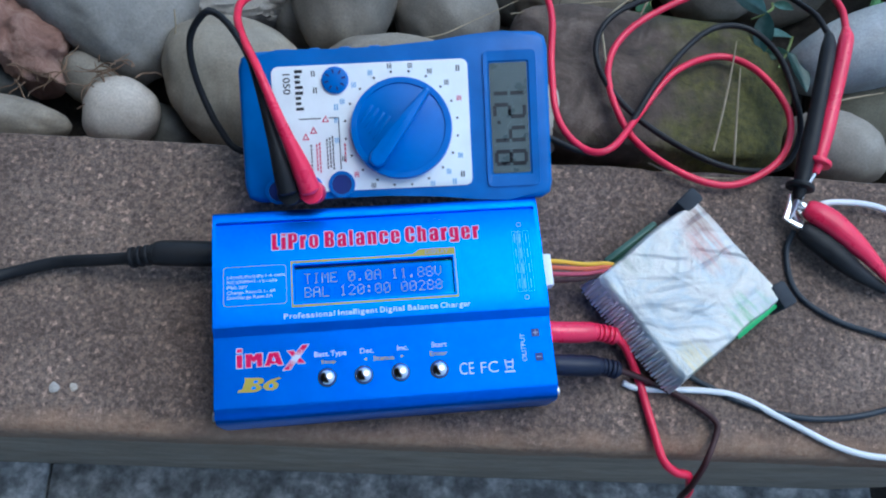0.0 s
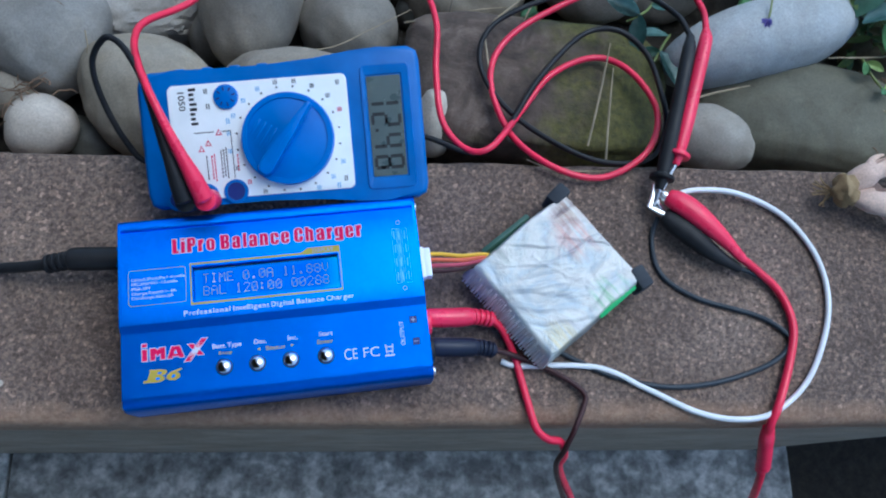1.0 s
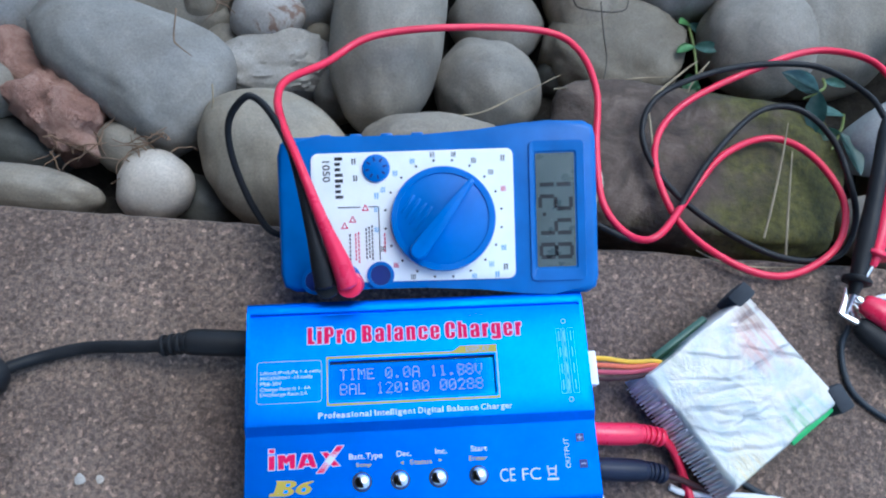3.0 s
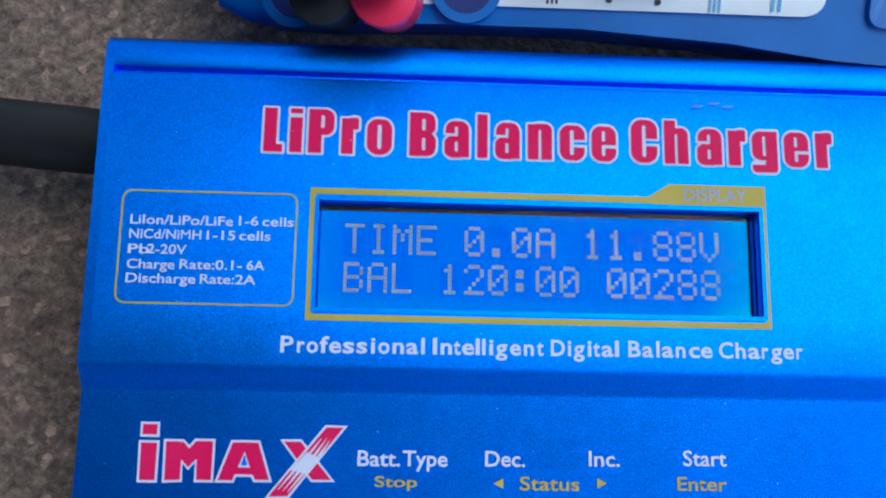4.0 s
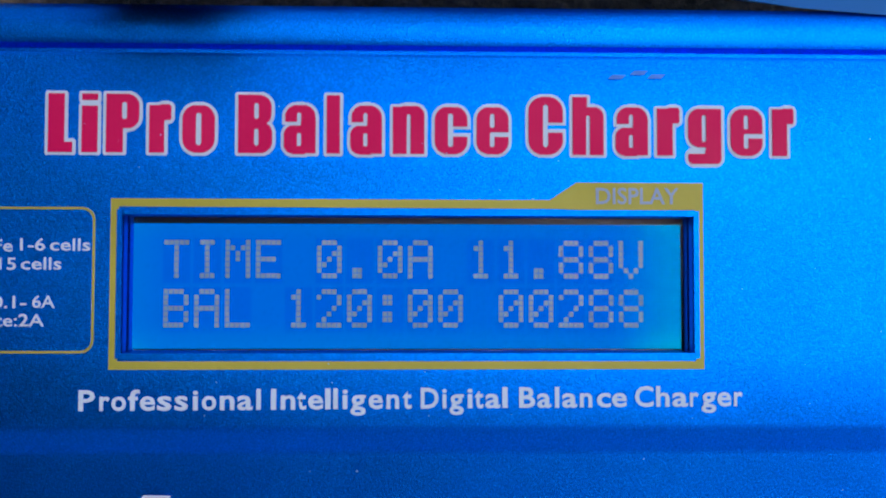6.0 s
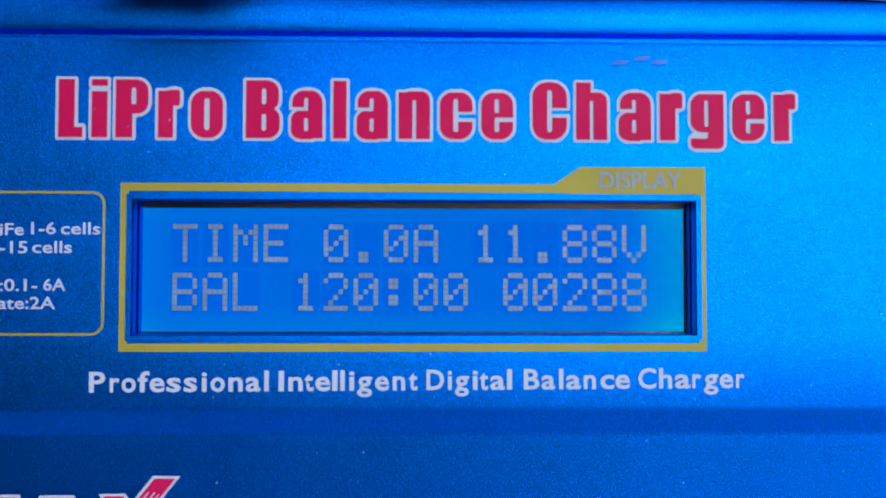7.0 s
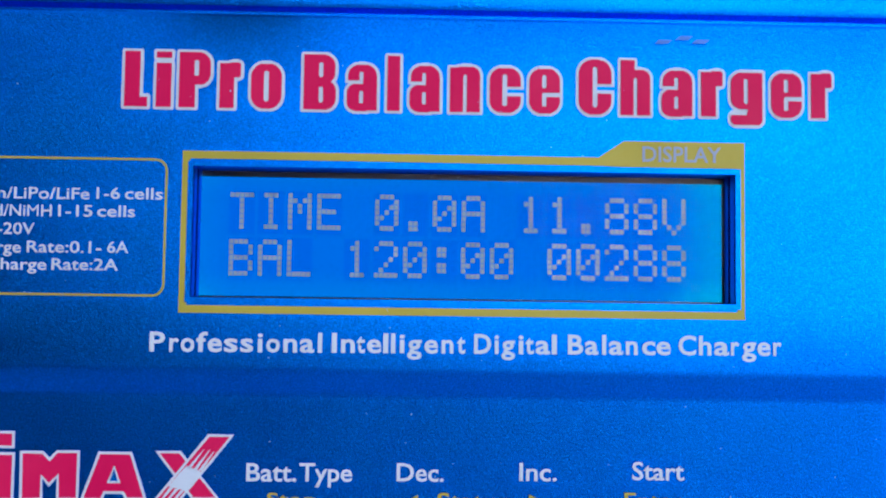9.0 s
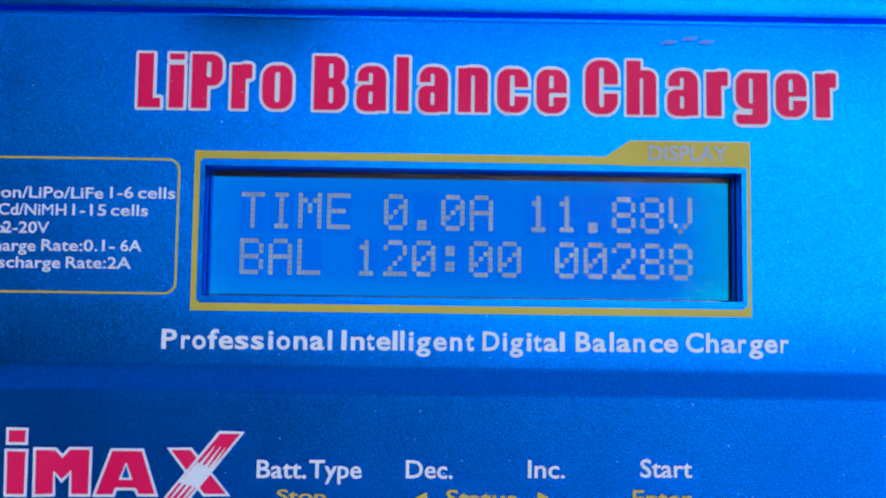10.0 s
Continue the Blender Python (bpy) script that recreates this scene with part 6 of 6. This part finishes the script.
plant("light leaves low among the stems", [(0.3880, 0.0780, -0.0300), (0.3692, 0.0745, -0.0220), (0.3566, 0.0720, -0.0240)], ("mid", "mid"), 6, 0.6, 18)
plant("dark leaves deep in the shade by the tan stone", [(0.3324, 0.2573, -0.0360), (0.3299, 0.2311, -0.0280), (0.3296, 0.2045, -0.0260), (0.3382, 0.1877, -0.0240)], ("dark", "dark", "dark"), 4, 1.0, 19)
plant("dark leaves above the upright stones", [(0.2745, 0.2766, -0.0200), (0.2764, 0.2513, -0.0140), (0.2882, 0.2465, -0.0120), (0.3017, 0.2491, -0.0100)], ("dark", "dark"), 5, 0.9, 20)


def flower():
    it = thing("violet_flower", "small violet flower on a thin stalk above the white stone", "flower")
    part("stalk", tube([(0.2832, 0.1496, 0.0100), (0.2808, 0.1431, 0.0100), (0.2788, 0.1380, 0.0090)], 0.0006, 6), STEM, it)
    (x, y, z), = [(0.2781, 0.1368, 0.0090)]
    for k in range(5):
        bm = leaf_mesh(0.0100, 0.0060, 0.2, True, k)
        part("petal", bm, PETAL, it, at=pose(x, y, z, 0, 50, 200 + k * 36))
    return it


flower()


def straw(points, radius=0.0005, material=None, label="dry grass straw lying over the stones", name="dry_straw"):
    return tagged(mesh_object(name, tube(points, [radius, radius, radius * 0.5], 6, 8), material or STRAW), label, "dry stalk", "dry straws and twigs")


straw([(0.1213, 0.1125, 0.0000), (0.1207, 0.1329, 0.0020), (0.1238, 0.1482, 0.0010), (0.1446, 0.1668, -0.0040), (0.1547, 0.1749, -0.0080)], 0.0006)
straw([(0.1676, 0.0758, -0.0020), (0.1752, 0.0949, 0.0000), (0.1844, 0.1190, 0.0010), (0.1902, 0.1341, 0.0000)], 0.0006)
straw([(0.1752, 0.0662, 0.0000), (0.1819, 0.0939, 0.0010), (0.1887, 0.1186, 0.0010)], 0.0006)
straw([(0.0802, 0.1651, -0.0160), (0.1030, 0.1676, -0.0160), (0.1240, 0.1704, -0.0160), (0.1470, 0.1707, -0.0160)], 0.0005)
straw([(0.1613, 0.1754, -0.0100), (0.1514, 0.1648, -0.0100), (0.1434, 0.1508, -0.0120)], 0.0005)
straw([(0.1073, 0.2088, -0.0040), (0.1076, 0.1926, -0.0080), (0.1097, 0.1808, -0.0160), (0.1045, 0.1630, -0.0160)], 0.0004, TWIG, "thin dark twig lying on a stone", "twig")
straw([(0.0897, 0.2266, -0.0060), (0.0934, 0.2121, -0.0060), (0.0980, 0.2061, -0.0060), (0.1202, 0.2053, -0.0060), (0.1224, 0.2278, -0.0060)], 0.0005, TWIG, "bent dark twig lying on the long stone", "twig")
straw([(0.0056, 0.1442, 0.0000), (0.0363, 0.1454, -0.0040), (0.0615, 0.1612, -0.0140), (0.0857, 0.1758, -0.0200)], 0.0004)
straw([(-0.1332, 0.2782, 0.0040), (-0.1241, 0.2602, 0.0020), (-0.1113, 0.2421, 0.0000), (-0.1033, 0.2338, -0.0060), (-0.0982, 0.2234, -0.0160)], 0.0004, ROOT, "thin brown dry root arching over the grey stone", "dry_root")
straw([(-0.1066, 0.2057, 0.0000), (-0.1052, 0.1849, 0.0060), (-0.1026, 0.1804, 0.0060), (-0.0966, 0.1753, 0.0050)], 0.0004, ROOT, "dry root on the pear-shaped stone", "dry_root")
straw([(-0.0930, 0.2743, -0.0080), (-0.0953, 0.2494, -0.0060), (-0.0977, 0.2371, -0.0120), (-0.1059, 0.2310, -0.0160)], 0.0004, ROOT, "thin brown dry root between the stones", "dry_root")
straw([(-0.0877, 0.1631, 0.0000), (-0.0885, 0.1555, -0.0060), (-0.0933, 0.1478, -0.0160)], 0.0004, STRAW, "thin root at the end of the pear-shaped stone", "dry_root")
straw([(0.4135, 0.0828, -0.0200), (0.3827, 0.0835, -0.0180), (0.3570, 0.0851, -0.0180), (0.3449, 0.0968, -0.0220)], 0.0010, STRAW, "long pale stem lying across the soil")
straw([(0.4265, 0.1205, -0.0220), (0.3953, 0.1306, -0.0160), (0.3605, 0.1212, -0.0140), (0.3194, 0.1207, -0.0100)], 0.0008)
straw([(0.3086, 0.1912, -0.0160), (0.3220, 0.1868, -0.0080), (0.3374, 0.1901, -0.0060)], 0.0008)
straw([(0.3876, 0.1508, 0.0000), (0.3814, 0.1396, -0.0040), (0.3773, 0.1292, -0.0100)], 0.0007)
straw([(0.2359, 0.1027, -0.0120), (0.2510, 0.1057, -0.0120), (0.2714, 0.1090, -0.0140)], 0.0007)
straw([(0.3891, 0.0935, -0.0240), (0.3773, 0.1065, -0.0200), (0.3644, 0.1237, -0.0200)], 0.0007)
straw([(0.1331, 0.0700, 0.0010), (0.1437, 0.0641, 0.0010), (0.1586, 0.0610, 0.0010), (0.1797, 0.0597, 0.0010)], 0.0005)


def root_clump(spots, label, count, spread, seed):
    """A matted clump of fine dry roots: uncountable fibres in one mesh."""
    rng = random.Random(seed)
    bm = None
    for _ in range(count):
        x, y, z = rng.choice(spots)
        p = Vector((x + rng.gauss(0, spread), y + rng.gauss(0, spread), z + rng.uniform(-0.002, 0.006)))
        a = rng.uniform(0, math.tau)
        line = [p]
        for _ in range(4):
            a += rng.uniform(-0.9, 0.9)
            line.append(line[-1] + Vector((math.cos(a), math.sin(a), rng.uniform(-0.3, 0.3))) * rng.uniform(0.002, 0.006))
        one = tube(line, [0.0004, 0.0003, 0.0002], 5, 4)
        bm = one if bm is None else join(bm, one)
    return tagged(mesh_object("root_clump", bm, ROOT), label, "dry roots", kind="stuff")


root_clump([(-0.0994, 0.2362, -0.0140), (-0.0936, 0.2288, -0.0140), (-0.0853, 0.2424, -0.0220), (-0.0908, 0.2463, -0.0200)], "matted brown dry roots between the stones", 50, 0.006, 5)
root_clump([(-0.0718, 0.2487, -0.0260), (-0.0658, 0.2434, -0.0260), (-0.0618, 0.2407, -0.0260)], "rusty brown dry roots beside the white stone", 60, 0.005, 6)
root_clump([(-0.1555, 0.1414, -0.0220), (-0.1724, 0.1493, -0.0220), (-0.1469, 0.1520, -0.0240)], "fine dry roots round the red rock", 16, 0.006, 7)
root_clump([(-0.1238, 0.1401, -0.0160), (-0.1182, 0.1375, -0.0160)], "fine dry roots above the white egg-shaped stone", 18, 0.005, 8)
root_clump([(0.3843, 0.1039, -0.0260), (0.3602, 0.0970, -0.0260), (0.3991, 0.0934, -0.0260), (0.4132, 0.1105, -0.0260), (0.3997, 0.1257, -0.0260)], "dry litter of stems on the soil", 110, 0.014, 9)


def leaf_litter():
    """Small living and dead leaves crowded under the shoots, too many to count: one mesh."""
    rng = random.Random(31)
    a, b, c = [(0.3416, 0.2433, -0.0320), (0.4679, 0.2337, -0.0320), (0.3683, 0.1314, -0.0320)]
    bm = bmesh.new()
    for _ in range(330):
        u, v = rng.random(), rng.random()
        p = Vector(a).lerp(Vector(b), u).lerp(Vector(c) + Vector((u * 0.09 - 0.03, 0, 0)), v)
        one = leaf_mesh(rng.uniform(0.008, 0.020), rng.uniform(0.004, 0.009), 0.2)
        bmesh.ops.transform(one, matrix=pose(p.x, p.y, p.z + rng.uniform(0, 0.02), rng.uniform(-50, 50), rng.uniform(-50, 30), rng.uniform(0, 360)), verts=one.verts)
        bm = join(bm, one)
    return tagged(mesh_object("leaf_litter", bm, LITTER), "crowded small green and dry leaves under the shoots", "foliage", kind="stuff")


leaf_litter()
for stem in ([(0.3300, 0.1874, -0.0060), (0.3449, 0.1742, 0.0020), (0.3712, 0.1780, 0.0040), (0.3973, 0.1688, 0.0000)], [(0.3677, 0.2288, -0.0060), (0.3757, 0.1979, 0.0060), (0.3714, 0.1709, 0.0080), (0.3637, 0.1471, 0.0020)], [(0.4319, 0.1864, 0.0020), (0.3963, 0.1771, 0.0060), (0.3715, 0.1673, 0.0060)], [(0.4037, 0.2256, 0.0020), (0.4047, 0.2036, 0.0050), (0.4115, 0.1795, 0.0040), (0.4284, 0.1710, 0.0000)], [(0.3524, 0.1421, -0.0040), (0.3585, 0.1253, -0.0080), (0.3605, 0.1053, -0.0140)], [(0.3251, 0.1550, 0.0060), (0.3103, 0.1523, 0.0090), (0.2993, 0.1575, 0.0080)]):
    straw(stem, 0.0008, STEM, "thin pale green runner among the leaves", "plant_runner")


def uprooted_bulb():
    """A pulled-up bulb plant: ochre root end, pink sheath, thick pale leaves."""
    it = thing("uprooted_bulb_plant", "pulled-up bulb plant with pink sheath and pale leaves on coping", "plant")
    root = [(0.2885, 0.0348, 0.0100), (0.2920, 0.0338, 0.0120), (0.2983, 0.0339, 0.0120)]
    bm = tube(root, [0.0050, 0.0085, 0.0075], 14, 8, 0.6)
    for v in bm.verts:
        v.co += Vector((noise.noise(v.co * 260), noise.noise(v.co * 260 + Vector((5, 0, 0))), noise.noise(v.co * 260 + Vector((0, 5, 0))))) * 0.0022
    part("root_end", bm, BULB_ROOT, it, "crumbling ochre root end")
    for line, radii, m, lab in (([(0.2965, 0.0361, 0.0120), (0.3052, 0.0401, 0.0150), (0.3159, 0.0430, 0.0150), (0.3287, 0.0445, 0.0140)], [0.0075, 0.0095, 0.0075, 0.0055], BULB_PINK, "pinkish dry sheath"),
                                ([(0.2963, 0.0316, 0.0100), (0.3048, 0.0274, 0.0130), (0.3153, 0.0225, 0.0130), (0.3244, 0.0179, 0.0120)], [0.0070, 0.0100, 0.0085, 0.0060], BULB_PINK, "pinkish dry sheath"),
                                ([(0.2990, 0.0371, 0.0140), (0.3108, 0.0480, 0.0160), (0.3172, 0.0497, 0.0160)], [0.0035, 0.0030, 0.0012], BULB_PINK, "curled dry scale"),
                                ([(0.3080, 0.0248, 0.0130), (0.3161, 0.0164, 0.0120), (0.3197, 0.0138, 0.0090)], [0.0040, 0.0034, 0.0012], BULB_PINK, "curled dry scale"),
                                ([(0.3203, 0.0429, 0.0140), (0.3454, 0.0448, 0.0130), (0.3822, 0.0464, 0.0120), (0.4130, 0.0479, 0.0110)], [0.0058, 0.0062, 0.0065, 0.0060], BULB_WHITE, "white leaf base"),
                                ([(0.3427, 0.0416, 0.0090), (0.3621, 0.0385, 0.0090), (0.3862, 0.0373, 0.0090), (0.4152, 0.0356, 0.0080)], [0.0040, 0.0075, 0.0095, 0.0090], BULB_SKIN, "thick pale sage leaf"),
                                ([(0.3193, 0.0208, 0.0120), (0.3372, 0.0143, 0.0120), (0.3590, 0.0074, 0.0120), (0.3962, -0.0032, 0.0110)], [0.0062, 0.0080, 0.0095, 0.0090], BULB_SKIN, "thick pale sage leaf"),
                                ([(0.3266, 0.0176, 0.0150), (0.3371, 0.0208, 0.0190), (0.3470, 0.0236, 0.0190)], [0.0045, 0.0060, 0.0015], BULB_SKIN, "short pale leaf"),
                                ([(0.3347, 0.0135, 0.0090), (0.3433, 0.0070, 0.0080), (0.3508, 0.0034, 0.0070)], [0.0045, 0.0058, 0.0015], BULB_SKIN, "short pale leaf"),
                                ([(0.3042, 0.0269, 0.0100), (0.3112, 0.0217, 0.0090), (0.3172, 0.0134, 0.0060)], [0.0030, 0.0026, 0.0010], BULB_PINK, "curled dry scale")):
        bm = tube(line, [q * 0.68 for q in radii], 14, 8, 0.7, 0.7)
        for v in bm.verts:
            v.co += Vector((0, noise.noise(v.co * 120), noise.noise(v.co * 120 + Vector((5, 0, 0))))) * 0.0016
        part("sheath" if m is BULB_PINK else "leaf", bm, m, it, lab)
    rng = random.Random(21)
    for k, (x, y, z) in enumerate([(0.3020, 0.0375, 0.0120), (0.3085, 0.0401, 0.0140), (0.3145, 0.0415, 0.0130), (0.3229, 0.0430, 0.0130), (0.3023, 0.0291, 0.0110), (0.3080, 0.0258, 0.0120), (0.3137, 0.0221, 0.0120), (0.3208, 0.0191, 0.0120), (0.3280, 0.0168, 0.0120), (0.3353, 0.0145, 0.0120), (0.3442, 0.0112, 0.0120), (0.3532, 0.0080, 0.0120), (0.3358, 0.0445, 0.0120), (0.3495, 0.0432, 0.0120), (0.3658, 0.0432, 0.0120)]):
        for n in range(2):
            bm = leaf_mesh(rng.uniform(0.010, 0.017), rng.uniform(0.004, 0.007), 0.35, False, k)
            part("dry_scale" if k < 7 else "leaf", bm, BULB_PINK if k < 7 else BULB_SKIN, it, at=pose(x, y, z + 0.002, rng.uniform(-40, 40), rng.uniform(-30, 10), rng.uniform(-70, 70)))
    for k in range(9):
        a = rng.uniform(120, 240)
        x, y, z = root[0]
        line = [Vector((x, y, z))]
        for _ in range(3):
            line.append(line[-1] + Vector((math.cos(radians(a)), math.sin(radians(a)), -0.25)) * 0.0035)
            a += rng.uniform(-35, 35)
        part("rootlet", tube(line, [0.0006, 0.0003], 5, 3), BULB_ROOT, it)
    return it


uprooted_bulb()

# ---- small marks on the coping ----
for (x, y, z), s in zip([(-0.1336, -0.0159, 0.0002), (-0.1257, -0.0168, 0.0002)], (1.0, 0.8)):
    bm = bmesh.new()
    bmesh.ops.create_icosphere(bm, subdivisions=2, radius=0.0021 * s)
    for v in bm.verts:
        v.co *= 1 + 0.5 * noise.noise(v.co * 400 + Vector((s * 9, 0, 0)))
        v.co.z *= 0.16
    tagged(mesh_object("paint_fleck", bm, WHITE, at=pose(x, y, 0.0006)), "small whitish fleck of dried paint on the coping", "paint fleck")


def crack(points, seed):
    """A hairline crack filled with dirt, a little proud of the worn surface."""
    rng = random.Random(seed)
    line = [Vector(p) + Vector((rng.gauss(0, 0.0006), rng.gauss(0, 0.0006), 0)) for p in glide(points, 8)]
    return tagged(mesh_object("crack", tube(line, [0.0002, 0.0004, 0.0002, 0.0004, 0.0001], 6, 2, 1.0, 0.8), GRIME), "dark hairline crack across the sandy coping", "crack", kind="structure")


crack([(0.3375, 0.0221, 0.0004), (0.3293, -0.0029, 0.0004), (0.3144, -0.0330, 0.0004), (0.3118, -0.0590, 0.0004), (0.3032, -0.0814, 0.0004)], 3)
crack([(0.3302, -0.0392, 0.0004), (0.3383, -0.0511, 0.0004), (0.3468, -0.0651, 0.0004), (0.3510, -0.0742, 0.0004)], 8)
